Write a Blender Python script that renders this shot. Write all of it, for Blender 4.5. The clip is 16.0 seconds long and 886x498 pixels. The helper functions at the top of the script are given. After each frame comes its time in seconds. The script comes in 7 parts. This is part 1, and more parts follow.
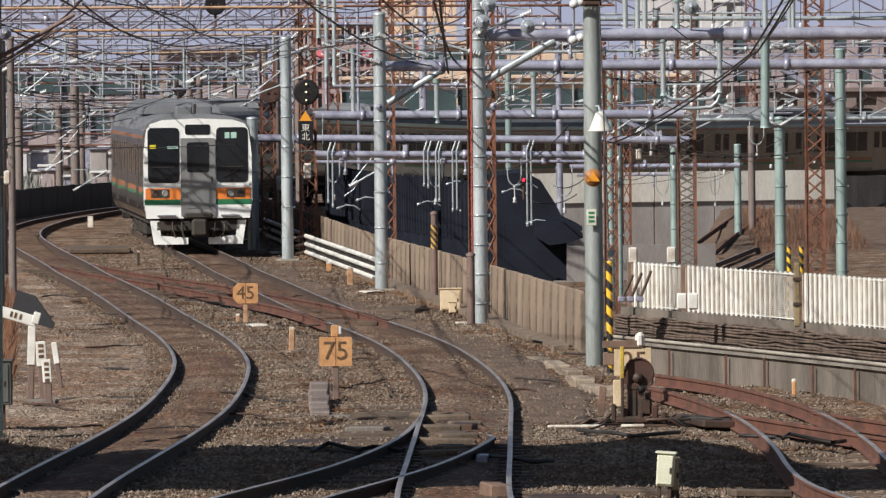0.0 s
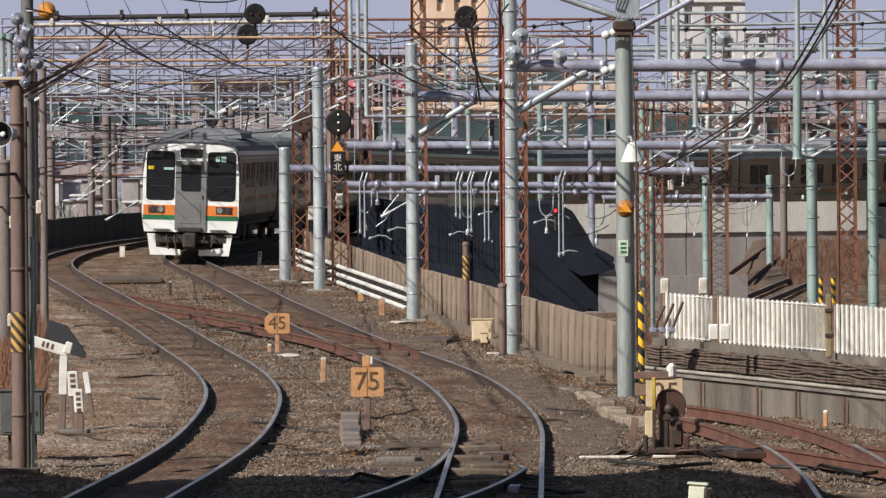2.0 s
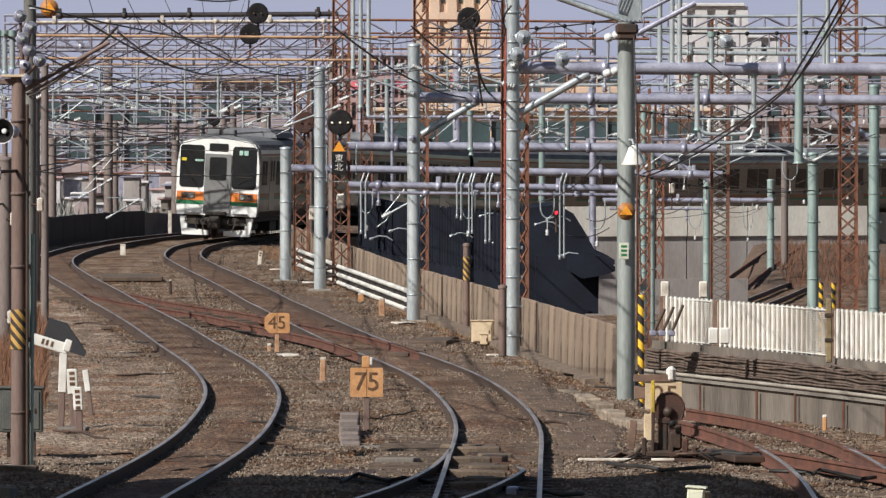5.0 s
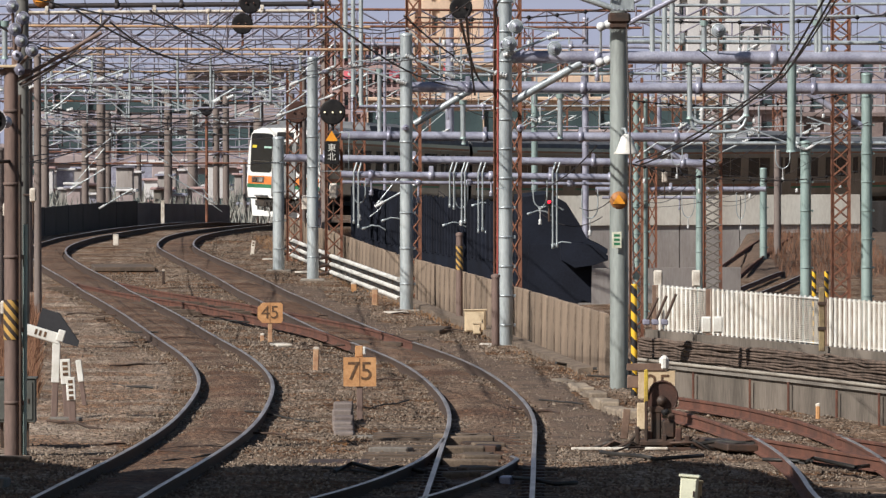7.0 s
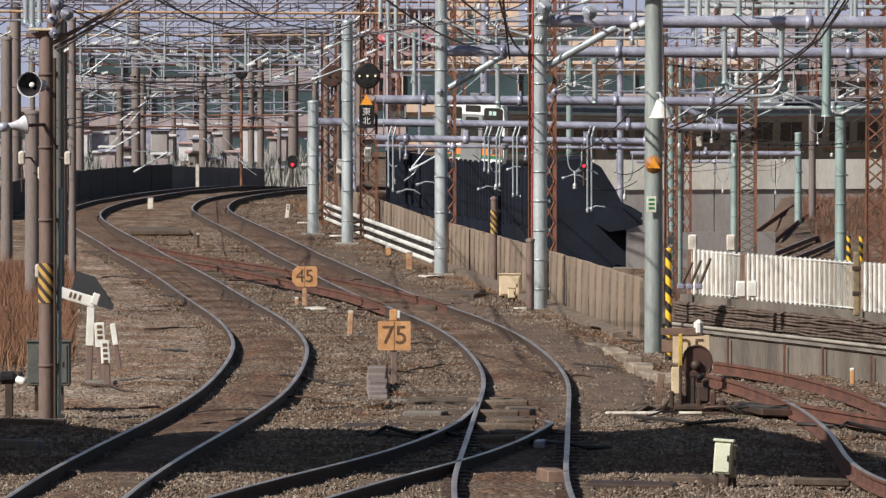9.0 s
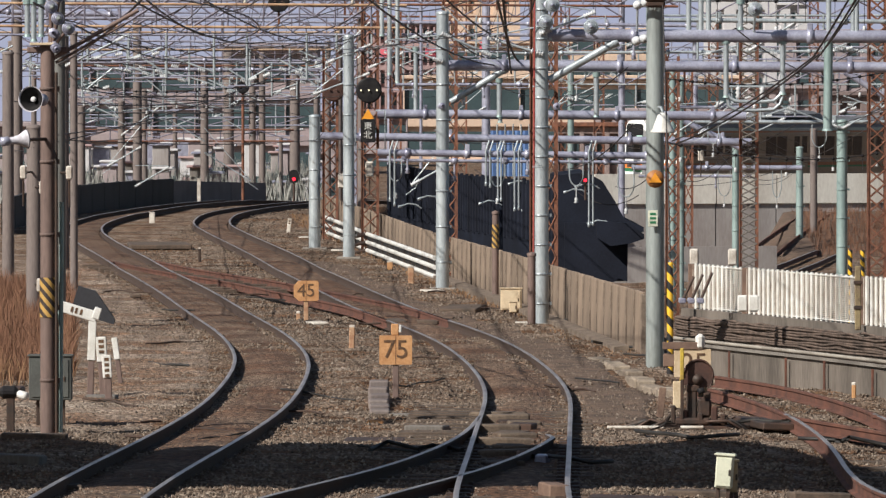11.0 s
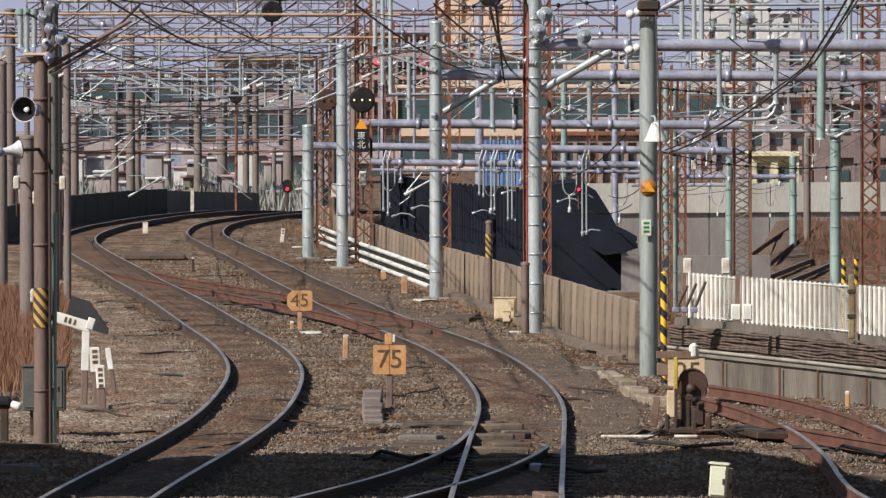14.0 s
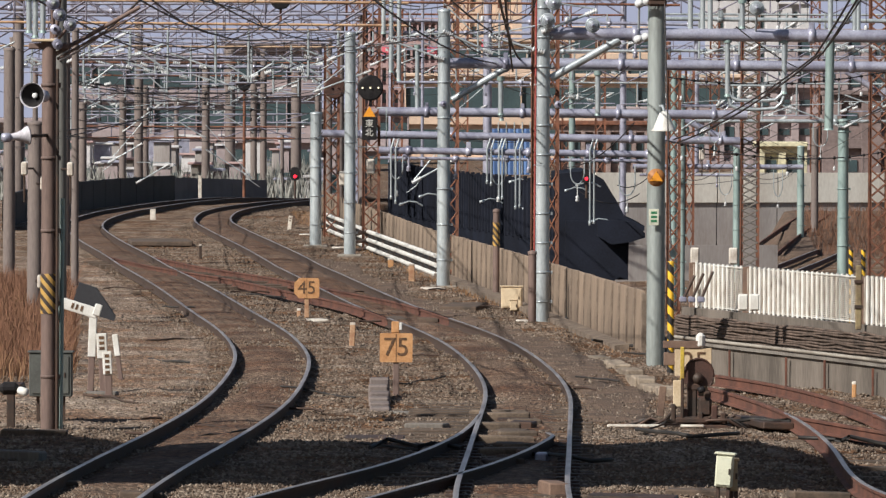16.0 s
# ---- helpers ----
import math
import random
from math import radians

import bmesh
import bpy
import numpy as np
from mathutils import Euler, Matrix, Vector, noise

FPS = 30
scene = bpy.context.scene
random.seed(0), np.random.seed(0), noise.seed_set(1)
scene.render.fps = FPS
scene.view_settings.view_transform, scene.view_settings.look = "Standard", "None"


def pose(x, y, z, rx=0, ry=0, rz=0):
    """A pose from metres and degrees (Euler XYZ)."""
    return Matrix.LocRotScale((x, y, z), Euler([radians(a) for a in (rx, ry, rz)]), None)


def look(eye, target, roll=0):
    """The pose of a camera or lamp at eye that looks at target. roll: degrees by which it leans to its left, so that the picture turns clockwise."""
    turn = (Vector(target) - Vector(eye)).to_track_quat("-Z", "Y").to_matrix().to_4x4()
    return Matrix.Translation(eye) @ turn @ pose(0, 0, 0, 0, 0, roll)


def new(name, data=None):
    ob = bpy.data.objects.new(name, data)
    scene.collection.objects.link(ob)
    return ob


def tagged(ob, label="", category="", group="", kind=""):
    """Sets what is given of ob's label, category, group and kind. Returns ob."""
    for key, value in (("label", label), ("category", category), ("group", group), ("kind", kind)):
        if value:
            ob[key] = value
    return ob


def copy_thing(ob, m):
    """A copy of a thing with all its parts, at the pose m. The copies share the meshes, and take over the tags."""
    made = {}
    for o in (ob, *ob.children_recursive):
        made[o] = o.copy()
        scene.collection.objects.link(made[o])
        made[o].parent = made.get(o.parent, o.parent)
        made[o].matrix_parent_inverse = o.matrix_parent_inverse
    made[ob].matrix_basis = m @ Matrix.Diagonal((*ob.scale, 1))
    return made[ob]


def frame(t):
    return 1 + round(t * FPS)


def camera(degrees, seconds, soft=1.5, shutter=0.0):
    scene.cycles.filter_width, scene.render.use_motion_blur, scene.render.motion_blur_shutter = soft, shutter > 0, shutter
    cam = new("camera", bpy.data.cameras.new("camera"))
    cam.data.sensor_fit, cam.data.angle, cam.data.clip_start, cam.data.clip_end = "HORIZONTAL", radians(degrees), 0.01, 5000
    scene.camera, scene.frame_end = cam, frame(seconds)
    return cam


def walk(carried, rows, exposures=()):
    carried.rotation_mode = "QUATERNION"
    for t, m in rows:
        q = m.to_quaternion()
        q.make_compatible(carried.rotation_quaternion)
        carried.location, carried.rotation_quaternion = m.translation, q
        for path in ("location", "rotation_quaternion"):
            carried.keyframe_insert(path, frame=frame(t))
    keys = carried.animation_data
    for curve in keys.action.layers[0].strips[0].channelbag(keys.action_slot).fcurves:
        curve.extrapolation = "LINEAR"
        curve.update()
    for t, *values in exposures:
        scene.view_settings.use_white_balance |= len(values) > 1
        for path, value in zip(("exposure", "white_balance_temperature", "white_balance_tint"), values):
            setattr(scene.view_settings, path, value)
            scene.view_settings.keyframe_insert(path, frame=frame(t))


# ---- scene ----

cam = camera(7.476, 16.0, 1.35)
EYE = (0.0, 0.0, 3.85)
ROWS = [
    (0, -0.5280, -1.1663, 0.5739),
    (0.5, -0.4898, -1.1204, 0.5162),
    (1, -0.2987, -1.0504, 0.6220),
    (1.5, -0.2078, -0.9557, 0.5782),
    (2, -0.2572, -0.9060, 0.4771),
    (2.5, -0.2934, -0.8389, 0.3308),
    (3, -0.2996, -0.8019, 0.3326),
    (3.5, -0.2167, -0.8170, 0.3489),
    (4, -0.2177, -0.8651, -0.0273),
    (6.5, -0.2996, -0.9287, -0.0057),
    (7, -0.3063, -0.9861, 0.0767),
    (7.5, -0.2241, -1.0558, -0.0497),
    (8, -0.0641, -1.2954, 0.0180),
    (10.5, 0.0371, -1.2199, -0.0526),
    (11, 0.0000, -1.1696, -0.0000),
    (11.5, -0.0118, -1.1475, 0.0273),
    (12, 0.0238, -1.1262, -0.0163),
    (12.5, 0.0263, -1.1184, -0.0357),
    (13, 0.0050, -1.0722, -0.1635),
    (13.5, -0.0240, -1.0851, -0.0785),
    (14, -0.0568, -1.0889, 0.1094),
    (14.5, -0.0516, -1.0592, 0.1072),
    (15, -0.0785, -1.0360, -0.0953),
    (15.5, -0.0391, -1.0745, -0.0960),
    (16, 0.0115, -1.1879, -0.2203),
]
walk(cam, [(t, pose(*EYE, 90 + pitch, roll, yaw)) for t, yaw, pitch, roll in ROWS], [(0.0, 0.04, 6150, 9), (16.0, 0.04, 6150, 9)])

# ---- light ----
SUN_TO = Vector((0.62, 0.52, -0.60)).normalized()
world = bpy.data.worlds.new("world")
scene.world = world
world.use_nodes = True
wn = world.node_tree
sky = wn.nodes.new("ShaderNodeTexSky")
sky.sky_type = "NISHITA"
sky.sun_disc = False
sky.sun_elevation = math.asin(-SUN_TO.z)
sky.sun_rotation = math.atan2(-SUN_TO.x, -SUN_TO.y)
sky.air_density, sky.dust_density = 1.2, 1.5
wn.nodes["Background"].inputs[1].default_value = 0.052
wn.links.new(sky.outputs[0], wn.nodes["Background"].inputs[0])
sun = new("sun", bpy.data.lights.new("sun", "SUN"))
sun.data.energy, sun.data.angle, sun.data.color = 5.6, radians(0.5), (1.0, 0.93, 0.82)
sun.matrix_world = look((0, 0, 60), Vector((0, 0, 60)) + SUN_TO)


# ---- materials ----
def mat(name, color, rough=0.7, metal=0.0, second=None, scale=3.0, fine=40.0, bump=0.3, depth=0.01, streak=1.0, amount=1.0, per_object=0.0):
    """Two colours mixed by a coarse and a fine noise, with relief from the fine one."""
    m = bpy.data.materials.new(name)
    m.use_nodes = True
    nt = m.node_tree
    b = nt.nodes["Principled BSDF"]
    second = second or tuple(c * 0.6 for c in color)
    tc = nt.nodes.new("ShaderNodeTexCoord")
    mp = nt.nodes.new("ShaderNodeMapping")
    mp.inputs["Scale"].default_value = (1, 1, 1 / streak)
    nt.links.new(tc.outputs["Object"], mp.inputs[0])
    coarse = nt.nodes.new("ShaderNodeTexNoise")
    coarse.inputs["Scale"].default_value, coarse.inputs["Detail"].default_value = scale, 6
    nt.links.new(mp.outputs[0], coarse.inputs["Vector"])
    grain = nt.nodes.new("ShaderNodeTexNoise")
    grain.inputs["Scale"].default_value, grain.inputs["Detail"].default_value = fine, 4
    nt.links.new(mp.outputs[0], grain.inputs["Vector"])
    add = nt.nodes.new("ShaderNodeMath")
    add.operation = "MULTIPLY_ADD"
    nt.links.new(grain.outputs[0], add.inputs[0])
    add.inputs[1].default_value = 0.5
    nt.links.new(coarse.outputs[0], add.inputs[2])
    ramp = nt.nodes.new("ShaderNodeValToRGB")
    ramp.color_ramp.elements[0].position, ramp.color_ramp.elements[1].position = 0.58, 0.92
    ramp.color_ramp.elements[0].color = (*color, 1)
    ramp.color_ramp.elements[1].color = (*[c + (s - c) * amount for c, s in zip(color, second)], 1)
    nt.links.new(add.outputs[0], ramp.inputs[0])
    out = ramp.outputs[0]
    if per_object:
        info = nt.nodes.new("ShaderNodeObjectInfo")
        hsv = nt.nodes.new("ShaderNodeHueSaturation")
        rng = nt.nodes.new("ShaderNodeMapRange")
        rng.inputs[3].default_value, rng.inputs[4].default_value = 1 - per_object, 1 + per_object
        nt.links.new(info.outputs["Random"], rng.inputs[0])
        nt.links.new(rng.outputs[0], hsv.inputs["Value"])
        nt.links.new(out, hsv.inputs["Color"])
        out = hsv.outputs[0]
    nt.links.new(out, b.inputs["Base Color"])
    b.inputs["Roughness"].default_value, b.inputs["Metallic"].default_value = rough, metal
    if bump:
        bp = nt.nodes.new("ShaderNodeBump")
        bp.inputs["Strength"].default_value, bp.inputs["Distance"].default_value = bump, depth
        nt.links.new(grain.outputs[0], bp.inputs["Height"])
        nt.links.new(bp.outputs[0], b.inputs["Normal"])
    return m


def glow(name, color, strength):
    m = bpy.data.materials.new(name)
    m.use_nodes = True
    b = m.node_tree.nodes["Principled BSDF"]
    b.inputs["Base Color"].default_value = (0.01, 0.01, 0.01, 1)
    b.inputs["Specular IOR Level"].default_value = 0.0
    b.inputs["Emission Color"].default_value = (*color, 1)
    b.inputs["Emission Strength"].default_value = strength
    return m


def stripes(name, one, two, width, slope, rough=0.5):
    """Painted bands that wind up a post."""
    m = bpy.data.materials.new(name)
    m.use_nodes = True
    nt = m.node_tree
    b = nt.nodes["Principled BSDF"]
    tc = nt.nodes.new("ShaderNodeTexCoord")
    sep = nt.nodes.new("ShaderNodeSeparateXYZ")
    nt.links.new(tc.outputs["Object"], sep.inputs[0])
    ma = nt.nodes.new("ShaderNodeMath")
    ma.operation = "MULTIPLY_ADD"
    nt.links.new(sep.outputs[0], ma.inputs[0])
    ma.inputs[1].default_value = slope
    nt.links.new(sep.outputs[2], ma.inputs[2])
    pp = nt.nodes.new("ShaderNodeMath")
    pp.operation = "PINGPONG"
    nt.links.new(ma.outputs[0], pp.inputs[0])
    pp.inputs[1].default_value = width
    gt = nt.nodes.new("ShaderNodeMath")
    gt.operation = "GREATER_THAN"
    nt.links.new(pp.outputs[0], gt.inputs[0])
    gt.inputs[1].default_value = width / 2
    mix = nt.nodes.new("ShaderNodeMix")
    mix.data_type = "RGBA"
    nt.links.new(gt.outputs[0], mix.inputs[0])
    mix.inputs[6].default_value, mix.inputs[7].default_value = (*one, 1), (*two, 1)
    nt.links.new(mix.outputs[2], b.inputs["Base Color"])
    b.inputs["Roughness"].default_value = rough
    return m


def ballast_material(name="ballast", tint=(1, 1, 1)):
    """Crushed stone: a cell for each stone, grey to rust brown, with drifts of rust and dust."""
    m = bpy.data.materials.new(name)
    m.use_nodes = True
    nt = m.node_tree
    b = nt.nodes["Principled BSDF"]
    tc = nt.nodes.new("ShaderNodeTexCoord")
    cell = nt.nodes.new("ShaderNodeTexVoronoi")
    cell.inputs["Scale"].default_value = 15.0
    nt.links.new(tc.outputs["Object"], cell.inputs["Vector"])
    sep = nt.nodes.new("ShaderNodeSeparateColor")
    nt.links.new(cell.outputs["Color"], sep.inputs[0])
    ramp = nt.nodes.new("ShaderNodeValToRGB")
    e = ramp.color_ramp.elements
    e[0].position, e[0].color = 0.0, (0.085, 0.066, 0.052, 1)
    e[1].position, e[1].color = 1.0, (0.325, 0.275, 0.225, 1)
    mid = e.new(0.55)
    mid.color = (0.172, 0.134, 0.104, 1)
    nt.links.new(sep.outputs[0], ramp.inputs[0])
    big = nt.nodes.new("ShaderNodeTexNoise")
    big.inputs["Scale"].default_value, big.inputs["Detail"].default_value = 0.55, 7
    nt.links.new(tc.outputs["Object"], big.inputs["Vector"])
    drift = nt.nodes.new("ShaderNodeValToRGB")
    d = drift.color_ramp.elements
    d[0].position, d[0].color = 0.38, (1.30 * tint[0], 1.25 * tint[1], 1.20 * tint[2], 1)
    d[1].position, d[1].color = 0.62, (0.84 * tint[0], 0.57 * tint[1], 0.40 * tint[2], 1)
    nt.links.new(big.outputs[0], drift.inputs[0])
    mix = nt.nodes.new("ShaderNodeMix")
    mix.data_type, mix.blend_type = "RGBA", "MULTIPLY"
    mix.inputs[0].default_value = 1.0
    nt.links.new(ramp.outputs[0], mix.inputs[6])
    nt.links.new(drift.outputs[0], mix.inputs[7])
    mp = nt.nodes.new("ShaderNodeMapping")
    mp.inputs["Scale"].default_value = (1.1, 0.13, 1.0)
    nt.links.new(tc.outputs["Object"], mp.inputs[0])
    patch = nt.nodes.new("ShaderNodeTexNoise")
    patch.inputs["Scale"].default_value, patch.inputs["Detail"].default_value = 2.2, 8
    patch.inputs["Roughness"].default_value = 0.7
    nt.links.new(mp.outputs[0], patch.inputs["Vector"])
    worn = nt.nodes.new("ShaderNodeValToRGB")
    w = worn.color_ramp.elements
    w[0].position, w[0].color = 0.30, (0.48, 0.45, 0.43, 1)
    w[1].position, w[1].color = 0.72, (1.40, 1.42, 1.46, 1)
    nt.links.new(patch.outputs[0], worn.inputs[0])
    mix2 = nt.nodes.new("ShaderNodeMix")
    mix2.data_type, mix2.blend_type = "RGBA", "MULTIPLY"
    mix2.inputs[0].default_value = 1.0
    nt.links.new(mix.outputs[2], mix2.inputs[6])
    nt.links.new(worn.outputs[0], mix2.inputs[7])
    nt.links.new(mix2.outputs[2], b.inputs["Base Color"])
    b.inputs["Roughness"].default_value = 0.95
    bp = nt.nodes.new("ShaderNodeBump")
    bp.inputs["Strength"].default_value, bp.inputs["Distance"].default_value = 1.0, 0.05
    bp.invert = True
    nt.links.new(cell.outputs["Distance"], bp.inputs["Height"])
    nt.links.new(bp.outputs[0], b.inputs["Normal"])
    return m


BALLAST = ballast_material()
SOIL = mat("brown_soil", (0.162, 0.105, 0.072), 0.95, 0, (0.08, 0.052, 0.037), 2.2, 16, 1.0, 0.05)
BALLAST_GREY = ballast_material("pale_grey_ballast", (1.28, 1.28, 1.26))
BALLAST_RUST = ballast_material("rust_dusted_ballast", (0.70, 0.58, 0.49))
RAIL_TOP = mat("polished_rail_head", (0.60, 0.54, 0.49), 0.36, 0.75, (0.30, 0.25, 0.215), 0.7, 60, 0)
RAIL_SIDE = mat("dark_rusty_rail", (0.055, 0.037, 0.030), 0.9, 0.0, (0.065, 0.036, 0.024), 3, 40, 0.3)
RAIL_RUST = mat("rusty_rail", (0.155, 0.062, 0.040), 0.85, 0.0, (0.075, 0.034, 0.025), 3, 40, 0.3)
SLEEPER = mat("weathered_sleeper", (0.13, 0.09, 0.065), 0.9, 0, (0.06, 0.045, 0.035), 5, 50, 0.4)
GALV = mat("galvanised_steel", (0.57, 0.615, 0.635), 0.36, 0.35, (0.33, 0.365, 0.39), 2.5, 30, 0.15, 0.004, 4)
WEATHERED_GALV = mat("weathered_grey_green_steel", (0.34, 0.37, 0.36), 0.5, 0.2, (0.20, 0.215, 0.205), 1.6, 22, 0.2, 0.004, 5)
GALV_DARK = mat("dull_galvanised_steel", (0.49, 0.49, 0.59), 0.38, 0.35, (0.28, 0.275, 0.36), 2.5, 30, 0.15)
MAUVE_STEEL = mat("dull_mauve_steel", (0.27, 0.25, 0.315), 0.55, 0.2, (0.17, 0.155, 0.20), 2.5, 30, 0.15)
GREEN_STEEL = mat("pale_green_steel", (0.33, 0.42, 0.40), 0.5, 0.2, (0.22, 0.29, 0.28), 2.5, 30, 0.15, 0.004, 4)
RUST = mat("rusty_orange_steel", (0.26, 0.108, 0.062), 0.85, 0.1, (0.11, 0.052, 0.037), 3, 30, 0.4)
CONCRETE_POLE = mat("weathered_concrete_pole", (0.215, 0.175, 0.158), 0.85, 0, (0.13, 0.103, 0.098), 1.2, 30, 0.3, 0.01, 5)
BROWN_POLE = mat("brown_stained_pole", (0.20, 0.135, 0.115), 0.75, 0, (0.11, 0.075, 0.065), 1.5, 30, 0.3, 0.01, 5)
CONCRETE = mat("weathered_concrete", (0.36, 0.325, 0.28), 0.9, 0, (0.20, 0.172, 0.145), 1.1, 25, 0.4, 0.01, 3, per_object=0.08)
CONCRETE_DARK = mat("stained_concrete", (0.235, 0.21, 0.185), 0.9, 0, (0.125, 0.108, 0.095), 0.9, 25, 0.4, 0.01, 4)
FENCE_SLAB = mat("brownish_concrete_slab", (0.285, 0.212, 0.155), 0.9, 0, (0.15, 0.108, 0.078), 1.6, 30, 0.4, 0.01, 3, per_object=0.2)
BARRIER = mat("dark_grey_barrier_sheet", (0.034, 0.034, 0.040), 0.8, 0, (0.022, 0.022, 0.026), 1, 20, 0.2)
# girder steel: the shade it stands in is put into this near-black colour
SHADED_STEEL = mat("shade_dark_steel", (0.017, 0.020, 0.032), 0.8, 0.0, (0.011, 0.012, 0.018), 1, 20, 0.2)
WHITE = mat("white_paint", (0.80, 0.79, 0.76), 0.5, 0, (0.58, 0.55, 0.50), 3, 50, 0.1)
WHITE_DIRTY = mat("dirty_white_paint", (0.70, 0.65, 0.58), 0.7, 0, (0.42, 0.35, 0.29), 5, 50, 0.2)
CREAM = mat("cream_enamel", (0.68, 0.55, 0.38), 0.5, 0, (0.50, 0.37, 0.23), 3, 40, 0.1)
SIGN = mat("faded_orange_sign_paint", (0.58, 0.32, 0.145), 0.7, 0, (0.42, 0.20, 0.08), 5, 40, 0.1)
AMBER = mat("amber_plate", (0.85, 0.36, 0.03), 0.5, 0, (0.72, 0.28, 0.02), 5, 40, 0)
BLACK = mat("black_paint", (0.015, 0.014, 0.016), 0.5, 0, (0.03, 0.028, 0.028), 5, 40, 0.1)
DARK_IRON = mat("dark_greasy_iron", (0.045, 0.035, 0.030), 0.6, 0.3, (0.09, 0.05, 0.035), 4, 40, 0.3)
RED_IRON = mat("red_brown_cast_iron", (0.10, 0.045, 0.032), 0.6, 0.1, (0.055, 0.03, 0.024), 4, 40, 0.3)
WIRE = mat("dark_cable", (0.03, 0.027, 0.03), 0.6, 0.2, (0.05, 0.04, 0.04), 4, 40, 0)
PORCELAIN = mat("white_porcelain", (0.66, 0.67, 0.68), 0.25, 0, (0.6, 0.6, 0.6), 8, 40, 0)
PINK = mat("pink_red_plate", (0.75, 0.16, 0.20), 0.5, 0, (0.6, 0.12, 0.16), 5, 40, 0)
WEED = mat("dry_brown_weed", (0.235, 0.115, 0.066), 0.95, 0, (0.13, 0.064, 0.04), 6, 60, 0)
STRAW = mat("dry_straw_weed", (0.28, 0.165, 0.09), 0.95, 0, (0.22, 0.12, 0.06), 6, 60, 0)
HAZARD = stripes("yellow_and_black_bands", (0.78, 0.47, 0.03), (0.02, 0.018, 0.02), 0.13, 1.0)
HAZARD_SMALL = stripes("worn_yellow_and_black_bands", (0.50, 0.30, 0.08), (0.05, 0.035, 0.03), 0.07, 1.2)
CLEAR_LAMP = glow("lit_white_lens", (1.0, 0.86, 0.55), 1.6)
RED_LAMP = glow("lit_red_lens", (1.0, 0.02, 0.04), 3.0)


for quiet in (SHADED_STEEL, BLACK, BALLAST):
    quiet.node_tree.nodes["Principled BSDF"].inputs["Specular IOR Level"].default_value = 0.12


# ---- building tools ----
class Shape:
    """Collects faces for one mesh."""

    def __init__(self):
        self.v, self.f, self.s = [], [], []

    def add(self, verts, faces, smooth=False):
        k = len(self.v)
        self.v += [tuple(p) for p in verts]
        self.f += [[i + k for i in f] for f in faces]
        self.s += [smooth] * len(faces)
        return self

    def box(self, c, size, bevel=0.0, rot=None):
        h = [s / 2 for s in size]
        b = min(bevel, *[x * 0.9 for x in h])
        vs, index = [], {}
        for sx in (-1, 1):
            for sy in (-1, 1):
                for sz in (-1, 1):
                    for a in range(3):
                        if b or a == 0:
                            p = [sg * (h[i] - (b if i != a else 0)) for i, sg in enumerate((sx, sy, sz))]
                            index[sx, sy, sz, a] = len(vs)
                            vs.append(Vector(p))
                        else:
                            index[sx, sy, sz, a] = index[sx, sy, sz, 0]
        fs = []
        for a in range(3):
            u, w = (a + 1) % 3, (a + 2) % 3
            for s in (-1, 1):
                ring = []
                for su, sw in ((-1, -1), (1, -1), (1, 1), (-1, 1)):
                    k = [0, 0, 0]
                    k[a], k[u], k[w] = s, su, sw
                    ring.append(index[(*k, a)])
                fs.append(ring if s > 0 else ring[::-1])
            if b:
                for s1 in (-1, 1):
                    for s2 in (-1, 1):
                        k1, k2 = [0, 0, 0], [0, 0, 0]
                        k1[a], k1[u], k1[w] = s1, s2, -1
                        k2[a], k2[u], k2[w] = s1, s2, 1
                        ring = [index[(*k1, a)], index[(*k1, u)], index[(*k2, u)], index[(*k2, a)]]
                        fs.append(ring if s1 * s2 > 0 else ring[::-1])
        if b:
            for sx in (-1, 1):
                for sy in (-1, 1):
                    for sz in (-1, 1):
                        ring = [index[sx, sy, sz, a] for a in range(3)]
                        fs.append(ring if sx * sy * sz > 0 else ring[::-1])
        c = Vector(c)
        if rot is not None:
            vs = [rot @ p for p in vs]
        return self.add([p + c for p in vs], fs)

    def tube(self, p, q, r, r2=None, n=10, caps=True):
        p, q = Vector(p), Vector(q)
        r2 = r if r2 is None else r2
        ax = (q - p).normalized()
        u = ax.orthogonal().normalized()
        w = ax.cross(u)
        ring = [u * math.cos(2 * math.pi * i / n) + w * math.sin(2 * math.pi * i / n) for i in range(n)]
        vs = [p + d * r for d in ring] + [q + d * r2 for d in ring]
        self.add(vs, [[i, (i + 1) % n, n + (i + 1) % n, n + i] for i in range(n)], True)
        if caps:
            self.add(vs, [list(range(n))[::-1], [n + i for i in range(n)]])
        return self

    def path(self, pts, r, n=6):
        pts = [Vector(p) for p in pts]
        k, vs = len(pts), []
        for i, p in enumerate(pts):
            ax = (pts[min(i + 1, k - 1)] - pts[max(i - 1, 0)]).normalized()
            up = Vector((0, 0, 1)) if abs(ax.z) < 0.95 else Vector((1, 0, 0))
            u = ax.cross(up).normalized()
            w = u.cross(ax)
            vs += [p + (u * math.cos(2 * math.pi * j / n) + w * math.sin(2 * math.pi * j / n)) * r for j in range(n)]
        fs = [[i * n + j, (i + 1) * n + j, (i + 1) * n + (j + 1) % n, i * n + (j + 1) % n] for i in range(k - 1) for j in range(n)]
        self.add(vs, fs, True)
        return self.add(vs, [list(range(n)), [(k - 1) * n + j for j in range(n)][::-1]])

